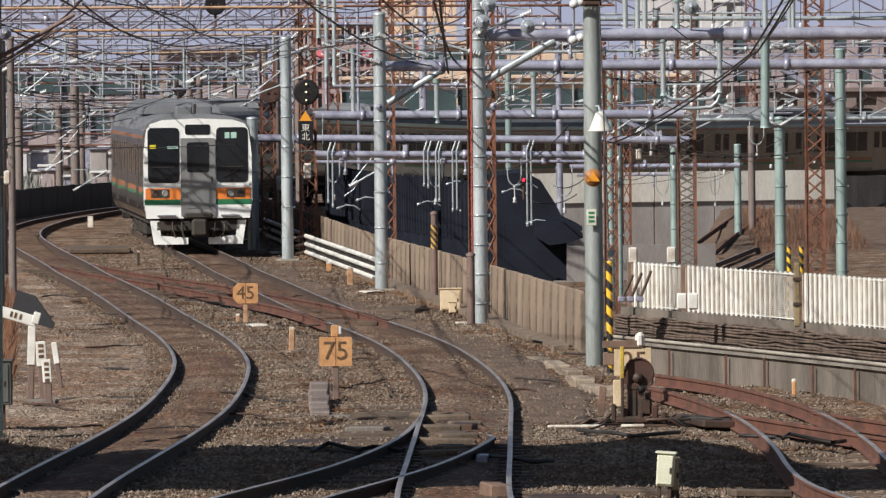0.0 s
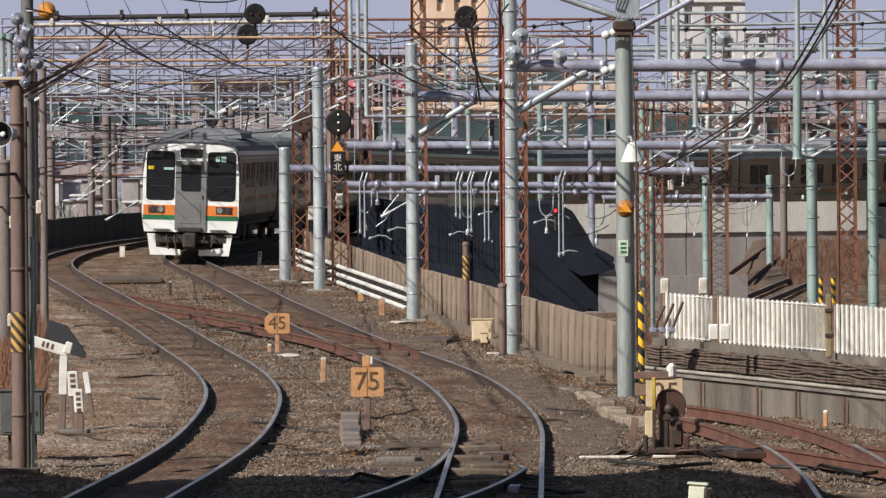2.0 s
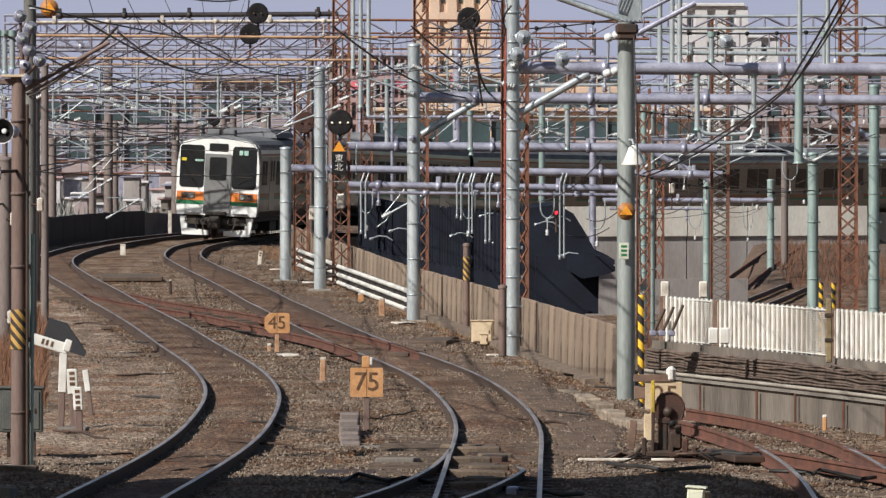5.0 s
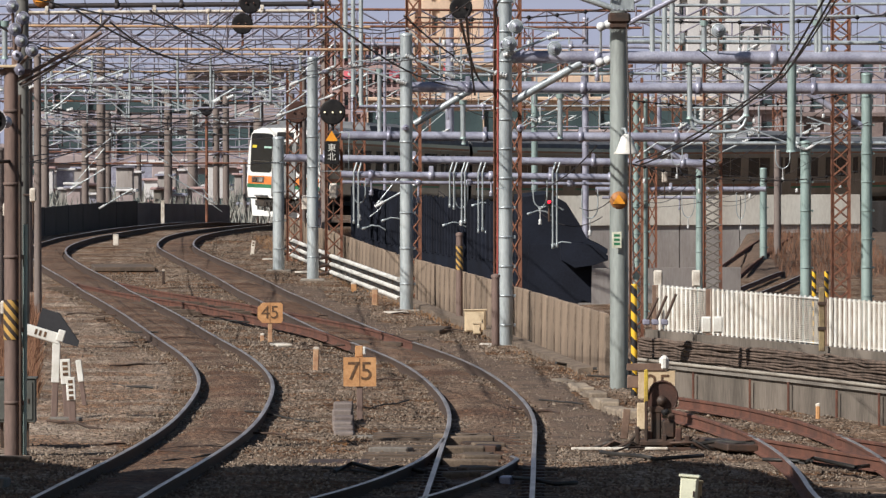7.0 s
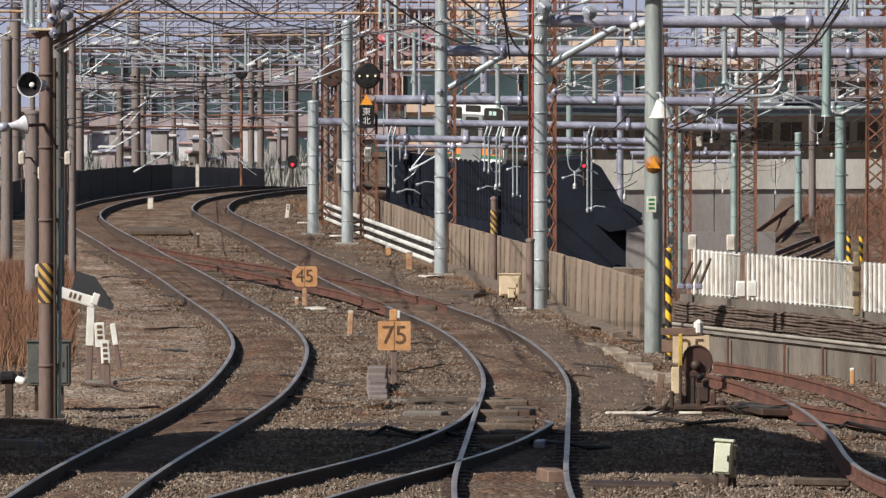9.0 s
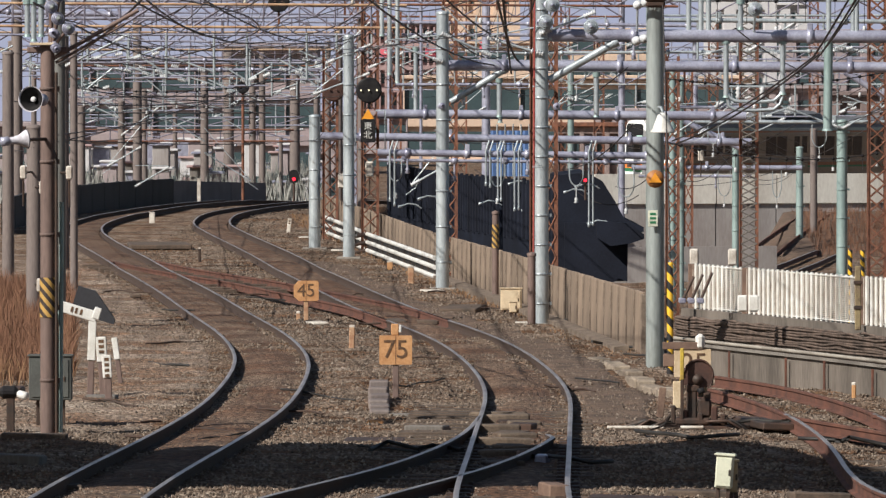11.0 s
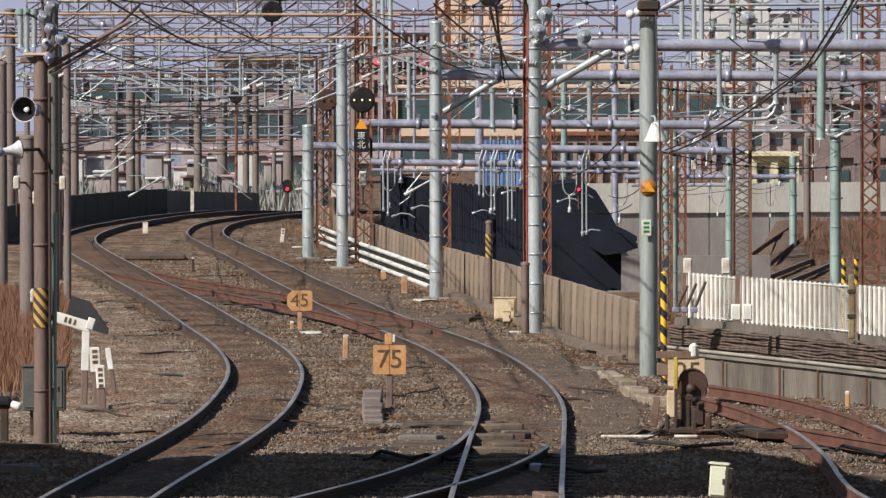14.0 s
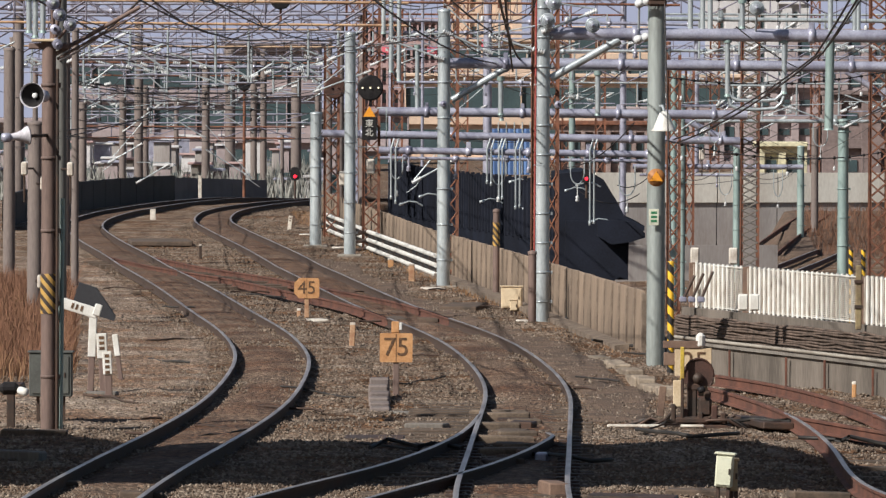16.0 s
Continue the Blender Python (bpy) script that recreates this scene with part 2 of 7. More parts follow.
    def sweep(self, pts, profile, closed=True, smooth=False):
        """A profile of (sideways to the right, up) drawn along a level line of points."""
        pts = [Vector(p) for p in pts]
        k, m, vs = len(pts), len(profile), []
        for i, p in enumerate(pts):
            ax = pts[min(i + 1, k - 1)] - pts[max(i - 1, 0)]
            side = Vector((ax.y, -ax.x, 0)).normalized()
            vs += [p + side * a + Vector((0, 0, b)) for a, b in profile]
        fs = [[i * m + j, i * m + (j + 1) % m, (i + 1) * m + (j + 1) % m, (i + 1) * m + j] for i in range(k - 1) for j in range(m if closed else m - 1)]
        self.add(vs, fs, smooth)
        if closed:
            self.add(vs, [list(range(m))[::-1], [(k - 1) * m + j for j in range(m)]])
        return self

    def turn(self, c, profile, axis=(0, 0, 1), n=16):
        """A turned body: profile of (distance along the axis, radius)."""
        c, ax = Vector(c), Vector(axis).normalized()
        u = ax.orthogonal().normalized()
        w = ax.cross(u)
        vs = [c + ax * h + (u * math.cos(2 * math.pi * i / n) + w * math.sin(2 * math.pi * i / n)) * max(r, 0.0005) for h, r in profile for i in range(n)]
        fs = [[j * n + i, j * n + (i + 1) % n, (j + 1) * n + (i + 1) % n, (j + 1) * n + i] for j in range(len(profile) - 1) for i in range(n)]
        return self.add(vs, fs, True)

    def slab(self, outline, axis_from, axis_to):
        """A flat outline of (x, z) given thickness along y from axis_from to axis_to."""
        m = len(outline)
        vs = [(x, axis_from, z) for x, z in outline] + [(x, axis_to, z) for x, z in outline]
        fs = [list(range(m)), [m + i for i in range(m)][::-1]] + [[i, m + i, m + (i + 1) % m, (i + 1) % m] for i in range(m)]
        return self.add(vs, fs)

    def mesh(self, name, material):
        me = bpy.data.meshes.new(name)
        me.from_pydata(self.v, [], self.f)
        me.polygons.foreach_set("use_smooth", self.s)
        for m in material if isinstance(material, (list, tuple)) else [material]:
            me.materials.append(m)
        me.update()
        return me


def part(name, shape, material, parent=None, label=""):
    ob = new(name, shape.mesh(name, material))
    ob.parent = parent
    return tagged(ob, label)


def thing(name, label, category, at=(0, 0, 0), group="", kind=""):
    ob = new(name)
    ob.empty_display_size = 0.2
    ob.location = at
    return tagged(ob, label, category, group, kind)


def spline(knots, step=1.0):
    """A smooth line through the knots, cut at even steps."""
    k = [Vector((*p, 0)) if len(p) == 2 else Vector(p) for p in knots]
    k = [2 * k[0] - k[1]] + k + [2 * k[-1] - k[-2]]
    pts = []
    for i in range(1, len(k) - 2):
        p0, p1, p2, p3 = k[i - 1:i + 3]
        t0 = 0.0
        t1 = t0 + (p1 - p0).length ** 0.5
        t2 = t1 + (p2 - p1).length ** 0.5
        t3 = t2 + (p3 - p2).length ** 0.5
        n = max(2, int((p2 - p1).length / 0.4))
        for j in range(n):
            t = t1 + (t2 - t1) * j / n
            a1 = p0 * ((t1 - t) / (t1 - t0)) + p1 * ((t - t0) / (t1 - t0))
            a2 = p1 * ((t2 - t) / (t2 - t1)) + p2 * ((t - t1) / (t2 - t1))
            a3 = p2 * ((t3 - t) / (t3 - t2)) + p3 * ((t - t2) / (t3 - t2))
            b1 = a1 * ((t2 - t) / (t2 - t0)) + a2 * ((t - t0) / (t2 - t0))
            b2 = a2 * ((t3 - t) / (t3 - t1)) + a3 * ((t - t1) / (t3 - t1))
            pts.append(b1 * ((t2 - t) / (t2 - t1)) + b2 * ((t - t1) / (t2 - t1)))
    pts.append(k[-2])
    for _ in range(60):
        pts = [pts[0]] + [(pts[i - 1] + pts[i] * 2 + pts[i + 1]) / 4 for i in range(1, len(pts) - 1)] + [pts[-1]]
    for p in pts:
        p.z = grade(p.y)
    return Line(pts).even(step)


def grade(y):
    """The height of the rails along the line: a low hump on the far curve."""
    return float(np.interp(y, [0, 165, 225, 262, 288], [0, 0, 0.4, 0.4, -0.1]))


class Line:
    """A line that can be walked by its length."""

    def __init__(self, pts):
        self.p = pts
        self.s = [0.0]
        for a, b in zip(pts, pts[1:]):
            self.s.append(self.s[-1] + (b - a).length)
        self.length = self.s[-1]

    def at(self, s):
        i = int(np.searchsorted(self.s, min(max(s, 0), self.length), side="right")) - 1
        i = min(max(i, 0), len(self.p) - 2)
        return self.p[i].lerp(self.p[i + 1], (s - self.s[i]) / max(1e-6, self.s[i + 1] - self.s[i]))

    def ahead(self, s):
        return (self.at(s + 0.5) - self.at(s - 0.5)).normalized()

    def even(self, step):
        n = max(2, round(self.length / step))
        return Line([self.at(self.length * i / n) for i in range(n + 1)])

    def beside(self, a, z=0.0, s0=0.0, s1=None):
        """The points of a line at a metres to the right."""
        out = []
        s1 = self.length if s1 is None else min(s1, self.length)
        for s in [s0] + [s for s in self.s if s0 + 0.05 < s < s1 - 0.05] + [s1]:
            d = self.ahead(s)
            out.append(self.at(s) + Vector((d.y, -d.x, 0)) * a + Vector((0, 0, z)))
        return out

    def near(self, y):
        """The length at which the line first reaches the depth y."""
        return min(zip(self.s, self.p), key=lambda k: abs(k[1].y - y))[0]


# ---- lines of the tracks ----
LEFT = spline([(-4.3, 50), (-3.72, 60.47), (-3.56, 67.45), (-3.29, 73.68), (-2.96, 79.52), (-2.61, 88.17), (-2.55, 98.72), (-2.68, 105.96), (-3.2, 115.79), (-4.26, 129.05), (-5.67, 146.67),
               (-8, 172.67), (-9.68, 189.78), (-10.85, 204.12), (-11.15, 214.44), (-10.68, 230), (-9.49, 250.91), (-6.9, 267), (2.9, 291.8), (13.2, 308.4), (27.4, 323.9), (48, 340.4), (88.5, 359.6)])
MAIN = spline([(0.9, 50), (0.68, 67.45), (0.8, 73.68), (0.98, 82.65), (1.15, 92.03), (1.05, 100), (0.61, 111.06), (0.01, 119.38), (-1.03, 130.88), (-2.2, 146.67), (-2.97, 157.68),
               (-4.36, 176.26), (-5.23, 186.79), (-6.4, 200.68), (-7.27, 212.9), (-7.43, 226.23), (-6.94, 239.31), (-5.66, 252.44), (-3.2, 266), (6.4, 290), (16.3, 306), (30, 321), (50, 337), (90, 356)])
CROSS = spline([(-8, 172.67), (-7.12, 167.8), (-5.66, 159.86), (-4.22, 152.48), (-2.86, 143.48), (-1.38, 133.91), (-0.46, 124.53)])
NEAR_LEFT = spline([(-4.2, 52), (-2.44, 60.47), (-1.06, 68.55), (-0.2, 72.3), (0.39, 76.49), (0.81, 80.49), (1.04, 85.71)])
RIGHT = spline([(6.6, 60), (4.96, 67.54), (5.03, 77.13), (5.04, 81.91), (4.99, 84.46), (4.91, 87.17), (4.56, 91.49), (4.24, 94.67), (3.77, 97.06), (3.19, 99.14)])
RIGHT_SPUR = spline([(4.9, 85.71), (5.22, 84), (5.82, 81.63), (6.59, 77.78)])


# ---- ground ----
def lower(x, y):
    """How far the ground has dropped beside the embankment."""
    edge = float(np.interp(y, [118, 134, 172, 205, 245, 262, 276, 290, 306, 321, 337, 356], [4.0, 2.7, 0.4, -1.8, -3.4, -1.5, 2.7, 9.6, 20.0, 34.0, 54.0, 95.0]))
    return 2.0 * min(1, max(0, (y - 112) / 14)) * min(1, max(0, (x - edge) / 0.9))


SUNK = [(p.x, p.y) for line in (CROSS, RIGHT, RIGHT_SPUR) for p in line.p]


def sunk(x, y):
    """The ground lies lower along the old rusty rails."""
    near = min((x - a) ** 2 + (0.6 * (y - b)) ** 2 for a, b in SUNK)
    return 0.065 * max(0.0, 1 - max(0.0, near ** 0.5 - 0.75) / 0.6)


def ground():
    s = Shape()
    ys = list(np.arange(58, 140, 0.35)) + list(np.arange(140, 480, 2.5)) + [520, 600, 800, 1200, 2000, 3200, 4600]
    ys = [-60, -20, 20, 40, 52] + ys
    xs = [-4000, -1500, -600, -250, -120, -60, -35, -24] + list(np.arange(-18, -9, 1.0)) + list(np.arange(-9, 9, 0.3)) + list(np.arange(9, 40, 1.0)) + [44, 50, 60, 80, 120, 250, 600, 1500, 4000]
    vs = []
    for y in ys:
        for x in xs:
            z = -0.135 - 0.045 * min(1, max(0, (y - 118) / 20))
            if -20 < x < 20 and 55 < y < 330:
                z += 0.05 * noise.noise((x * 0.5, y * 0.22, 3.0)) + 0.03 * noise.noise((x * 2.3, y * 1.1, 7.0))
            if -9 < x < 9 and 60 < y < 215:
                z -= sunk(x, y)
            vs.append((x, y, z - lower(x, y) + (grade(y) if y < 400 else -0.1)))
    n = len(xs)
    s.add(vs, [[j * n + i, j * n + i + 1, (j + 1) * n + i + 1, (j + 1) * n + i] for j in range(len(ys) - 1) for i in range(n - 1)], True)
    ob = part("ground", s, BALLAST)
    tagged(ob, "brown crushed stone ballast spread between curving railway tracks", "ground", kind="structure")


ground()

RAIL = [(-0.029, -0.005), (-0.029, -0.035), (-0.009, -0.045), (-0.009, -0.135), (-0.061, -0.150), (-0.061, -0.165), (0.061, -0.165), (0.061, -0.150), (0.009, -0.135), (0.009, -0.045), (0.029, -0.035), (0.029, -0.005)]
HEAD = [(-0.029, -0.005), (-0.023, 0.0), (0.023, 0.0), (0.029, -0.005)]


def track(label, line, side, top, s0=0.0, s1=None, dull=None, short=(0.0, 0.0)):
    t = thing("railway_track", label, "railway track", kind="structure")
    for a in (-0.566, 0.566):
        pts = line.beside(a, 0.0, s0, (s1 or line.length) - short[a > 0])
        if short[1] > 1 and a > 0:
            pts.append(pts[-1] + Vector((-0.05, 0.9, -0.01)))
        rail = part("rail", Shape().sweep(pts, RAIL), side, t)
        bright = line.beside(a, 0.0, s0, dull) if dull else pts
        part("running_surface", Shape().sweep(bright, HEAD, closed=False, smooth=True), top, rail, "narrow polished top of the rail")
        if dull:
            part("running_surface", Shape().sweep(line.beside(a, 0.0, dull, (s1 or line.length) - short[a > 0]), HEAD, closed=False, smooth=True), side, rail, "rusty unused top of the rail")
    return t


track("curving track with shiny rails sunk in brown ballast", LEFT, RAIL_SIDE, RAIL_TOP)
track("main curving track with shiny rails in brown ballast", MAIN, RAIL_SIDE, RAIL_TOP)
track("rust-red crossover rails between two curving tracks", CROSS, RAIL_RUST, RAIL_RUST)
track("branch rails that run into the main track", NEAR_LEFT, RAIL_SIDE, RAIL_TOP, 0, NEAR_LEFT.length - 0.5, short=(0.0, 5.2))
track("rusty side track beside the concrete retaining wall", RIGHT, RAIL_RUST, RAIL_TOP, dull=RIGHT.near(86), short=(RIGHT.length - RIGHT.near(95.3), 0.9))
track("rusty spur rails leaving the side track", RIGHT_SPUR, RAIL_RUST, RAIL_RUST)


def track_bed(line, half, label, drop=0.0, s0=0.0, s1=None):
    """Rust-dusted stone that lies between the rails."""
    pts = line.beside(0, -drop, s0, s1)
    ob = part("track_bed", Shape().sweep(pts, [(-half - 0.03, -0.30), (-half, -0.135), (-half * 0.4, -0.105), (half * 0.4, -0.105), (half, -0.135), (half + 0.03, -0.30)]), BALLAST_RUST)
    tagged(ob, label, "track bed", kind="structure")


track_bed(LEFT, 0.47, "rust-dusted ballast between the rails of a curving track")
track_bed(MAIN, 0.47, "rust-dusted ballast between the rails of the main track")
track_bed(CROSS, 0.44, "dark rusty ballast between the crossover rails", 0.085, 12.0, CROSS.length - 22.0)


def strip(name, line, y0, y1, near, far, wander, lift, material, label, seed):
    """A ragged-edged sheet of other ground that lies just over the ballast along a track."""
    s = Shape()
    a, b = line.near(y0), line.near(y1)
    n, m = int((b - a) / 0.45), 12
    vs = []
    for i in range(n + 1):
        k = a + (b - a) * i / n
        p, d = line.at(k), line.ahead(k)
        side = Vector((d.y, -d.x, 0))
        edge = far + wander * noise.noise((k * 0.12, seed, 5.0)) + 0.15 * noise.noise((k * 0.9, seed, 2.0))
        for j in range(m + 1):
            q = p + side * (near + (edge - near) * j / m)
            z = grade(q.y) - 0.135 - 0.045 * min(1, max(0, (q.y - 118) / 20)) + 0.05 * noise.noise((q.x * 0.5, q.y * 0.22, 3.0)) + 0.03 * noise.noise((q.x * 2.3, q.y * 1.1, 7.0))
            z += lift + 0.02 * noise.noise((q.x * 3, q.y * 1.6, seed)) - (0.09 if j in (0, m) or i in (0, n) else 0) - sunk(q.x, q.y)
            vs.append((q.x, q.y, z))
    w = m + 1
    s.add(vs, [[i * w + j, i * w + j + 1, (i + 1) * w + j + 1, (i + 1) * w + j] for i in range(n) for j in range(m)], True)
    tagged(part(name, s, material), label, "ground", kind="structure")


strip("soil_strip", MAIN, 86, 178, 0.72, 1.70, 0.5, 0.012, SOIL, "trodden brown earth beside the main track", 1.0)
strip("grey_ballast", LEFT, 84, 180, -0.75, -3.6, 0.5, 0.010, BALLAST_GREY, "paler grey ballast on the outside of the curve", 8.0)

# ---- barriers and walls beside the tracks ----
def dark_barrier():
    t = thing("noise_barrier", "low dark sheet barrier along the outside of the curve", "barrier", kind="structure")
    s0, s1 = LEFT.near(206), LEFT.near(274)
    far = LEFT.near(261)
    # lighter copy for the far panels: side-on sunlight in the colour, no fading
    faded = mat("sunlit_barrier_sheet", (0.17, 0.165, 0.18), 0.85, 0, (0.12, 0.115, 0.125), 1, 20, 0.2)
    k = s0
    while k < s1 - 2:
        pts = LEFT.beside(-2.4, 0, k, k + 4.0)
        if len(pts) > 1:
            part("panel", Shape().sweep(pts, [(-0.06, -0.4), (-0.06, 0.82 if k < far else 0.74), (0.06, 0.82 if k < far else 0.74), (0.06, -0.4)]), BARRIER if k < far else faded, t)
            part("post", Shape().box(pts[0] + Vector((0, 0, 0.20 if k < far else 0.16)), (0.14, 0.14, 1.30 if k < far else 1.2), 0.01), BARRIER if k < far else faded, t)
        k += 4.0


dark_barrier()


def viaduct_wall():
    t = thing("viaduct_wall", "pale concrete parapet on a stained retaining wall", "wall", kind="structure")
    s0 = MAIN.near(262)
    part("parapet", Shape().sweep(MAIN.beside(2.7, 0, s0), [(-0.12, -0.7), (-0.12, 0.8), (0.16, 0.8), (0.16, -0.7)]), CONCRETE, t)
    part("retaining_wall", Shape().sweep(MAIN.beside(2.74, 0, s0), [(-0.3, -4.6), (-0.3, -0.7), (0.08, -0.7), (0.08, -4.6)]), CONCRETE_DARK, t)
    k = s0 + 2
    while k < MAIN.length - 4:
        p = MAIN.beside(2.9, 0, k, k + 1.1)[0]
        part("pilaster", Shape().box((p.x, p.y, -2.2), (0.3, 0.3, 3.0), 0.02), CONCRETE_DARK, t)
        k += 7.0


viaduct_wall()


def far_wall():
    t = thing("far_wall", "pale concrete wall with a lighter top course before the railway", "wall", kind="structure")
    x0, x1, y0, y1 = 6.3, 19.2, 282.5, 287.0
    n = 5
    for i in range(n):
        a, b = i / n, (i + 1) / n - 0.004
        p, q = Vector((x0 + (x1 - x0) * a, y0 + (y1 - y0) * a, 0)), Vector((x0 + (x1 - x0) * b, y0 + (y1 - y0) * b, 0))
        part("top_course", Shape().sweep([p, q], [(-0.2, -0.05), (-0.2, 1.2), (0.1, 1.2), (0.1, -0.05)]), PALE_CONCRETE, t)
        part("lower_panel", Shape().sweep([p, q], [(-0.2, -3.2), (-0.2, -0.05), (0.0, -0.05), (0.0, -3.2)]), GREY_CONCRETE, t)


PALE_CONCRETE = mat("pale_sunlit_concrete", (0.76, 0.72, 0.65), 0.9, 0, (0.58, 0.53, 0.47), 0.8, 12, 0.3, 0.01, 3)
GREY_CONCRETE = mat("grey_streaked_concrete", (0.40, 0.365, 0.35), 0.9, 0, (0.29, 0.255, 0.24), 0.8, 12, 0.3, 0.01, 4)
far_wall()

FENCE = spline([(3.29, 111.06), (2.61, 122.55), (2.09, 131.25), (1.05, 147.13), (0.21, 159.86), (-0.63, 171.18), (-1.6, 185.05), (-2.73, 200), (-3.85, 216), (-4.63, 235.23)], 0.75)


# darker than the slabs for the shadow line at each post; brown kerb shares it
FENCE_POST = mat("shade_brown_concrete", (0.215, 0.165, 0.125), 0.9, 0, (0.09, 0.066, 0.05), 3, 30, 0.3)


def stone_fence():
    t = thing("concrete_fence", "low brownish precast concrete slab fence with narrow posts", "fence", kind="structure")
    n = int(FENCE.length / 1.5)
    slab = Shape().box((0, 0, 0), (1.44, 0.05, 1.07), 0.008).mesh("slab", FENCE_SLAB)
    post = Shape().box((0, 0, 0), (0.07, 0.10, 1.06), 0.012).mesh("post", FENCE_POST)
    for i in range(n + 1):
        p, d = FENCE.at(i * 1.5), FENCE.ahead(i * 1.5)
        turn = Matrix.Rotation(math.atan2(d.y, d.x), 4, "Z")
        ob = new("post", post)
        ob.parent = t
        ob.matrix_basis = Matrix.Translation((p.x, p.y, p.z + 0.31)) @ turn
        for k in (0.335,) if i < n else ():
            q, d = FENCE.at(i * 1.5 + 0.75), FENCE.ahead(i * 1.5 + 0.75)
            ob = new("slab", slab)
            ob.parent = t
            ob.matrix_basis = Matrix.Translation((q.x, q.y, q.z + k + random.uniform(-0.006, 0.006))) @ Matrix.Rotation(math.atan2(d.y, d.x), 4, "Z") @ pose(0, 0, 0, random.uniform(-1, 1), random.uniform(-0.3, 0.3), random.uniform(-0.8, 0.8))
    pts = FENCE.beside(-0.30, 0, 1.0, 62)
    part("kerb", Shape().sweep(pts, [(-0.10, -0.35), (-0.10, -0.06), (0.14, -0.03), (0.14, -0.35)]), FENCE_POST, t)


stone_fence()

WALL = spline([(3.52, 103.4), (3.95, 101.5), (5.02, 97.88), (6.11, 93.52), (7.23, 88.85), (8.17, 83.39)], 0.6)


WALL_STAIN = mat("dark_stained_wall_concrete", (0.185, 0.155, 0.13), 0.9, 0, (0.085, 0.070, 0.058), 1.3, 25, 0.4, 0.01, 5, per_object=0.12)


def right_wall():
    t = thing("retaining_wall", "stained concrete retaining wall with brown stakes and cables", "wall", kind="structure")
    k = 0.0
    while k < WALL.length - 0.2:
        pts = WALL.beside(0, 0, k, k + 1.8)
        if len(pts) > 1:
            part("panel", Shape().sweep(pts, [(-0.15, -0.5), (-0.15, 0.30), (0.0, 0.30), (0.0, -0.5)]), WALL_STAIN, t)
            part("coping", Shape().sweep(pts, [(-0.20, 0.30), (-0.20, 0.36), (0.05, 0.36), (0.05, 0.30)]), CONCRETE_DARK, t)
            part("upper_panel", Shape().sweep(pts, [(-0.30, 0.36), (-0.30, 0.84), (-0.12, 0.84), (-0.12, 0.36)]), WALL_STAIN, t)
        k += 1.8
    pipe = thing("cable_duct", "grey pipe and brown cable bundle along a wall", "cable")
    part("pipe", Shape().path(WALL.beside(0.06, 0.39), 0.027, 8), CONCRETE, pipe)
    brown = mat("dusty_brown_cable", (0.15, 0.105, 0.082), 0.85, 0, (0.055, 0.038, 0.03), 6, 24, 0.3)
    for j in range(15):
        pts = []
        for i, p in enumerate(WALL.beside(-0.06 + 0.03 * (j % 2), 0.42 + 0.021 * j)):
            pts.append(p + Vector((0, 0, 0.045 * noise.noise((i * 0.9, j * 3.7, 1.0)))))
        part("cable", Shape().path(pts, 0.019, 5), brown, pipe)
    k = 0.8
    while k < WALL.length:
        p = WALL.beside(0.07, 0, k, k + 0.7)[0]
        part("stake", Shape().box((p.x, p.y, 0.02), (0.035, 0.035, 0.5 + 0.12 * (k % 0.7)), 0.006), RAIL_RUST, t)
        k += random.uniform(1.6, 3.2)


right_wall()


RUSTY_BROWN = mat("brown_fence_post", (0.22, 0.14, 0.10), 0.8, 0, (0.13, 0.08, 0.06), 4, 40, 0.2)


def mesh_fence():
    t = thing("mesh_fence", "white steel mesh fence with brown posts on a concrete wall", "fence", kind="structure")
    line = Line(WALL.beside(-0.21, 0.84))
    stops = [0.25, line.near(100.65), line.near(95.05), line.near(95.05) + 5.7, line.length - 0.1]
    for k, end in zip(stops, stops[1:]):
        a, b = line.at(k), line.at(end)
        part("post", Shape().box((a.x, a.y, 1.14), (0.10, 0.10, 0.76), 0.01), RUSTY_BROWN, t)
        panel = part("panel", Shape().tube(a + Vector((0.05, 0, 0.03)), b + Vector((-0.05, 0, 0.03)), 0.012, n=5).tube(a + Vector((0.05, 0, 0.66)), b + Vector((-0.05, 0, 0.66)), 0.012, n=5), WHITE, t)
        fine = Shape()
        bars = max(6, round((b - a).length / 0.225))
        for i in range(1, bars):
            p = a.lerp(b, i / bars)
            part("bar", Shape().tube(p + Vector((0, -0.012, 0.0)), p + Vector((0, -0.012, 0.69)), 0.023, n=6), WHITE, panel)
        for i in range(1, bars * 3):
            p = a.lerp(b, i / (bars * 3))
            fine.tube(p + Vector((0, 0, 0.02)), p + Vector((0, 0, 0.66)), 0.007, n=4, caps=False)
        for i in range(24):
            z = 0.03 + i * 0.0268
            fine.tube(a + Vector((0.05, 0.008, z)), b + Vector((-0.05, 0.008, z)), 0.007, n=4, caps=False)
        part("mesh", fine, WHITE_DIRTY, panel)


mesh_fence()


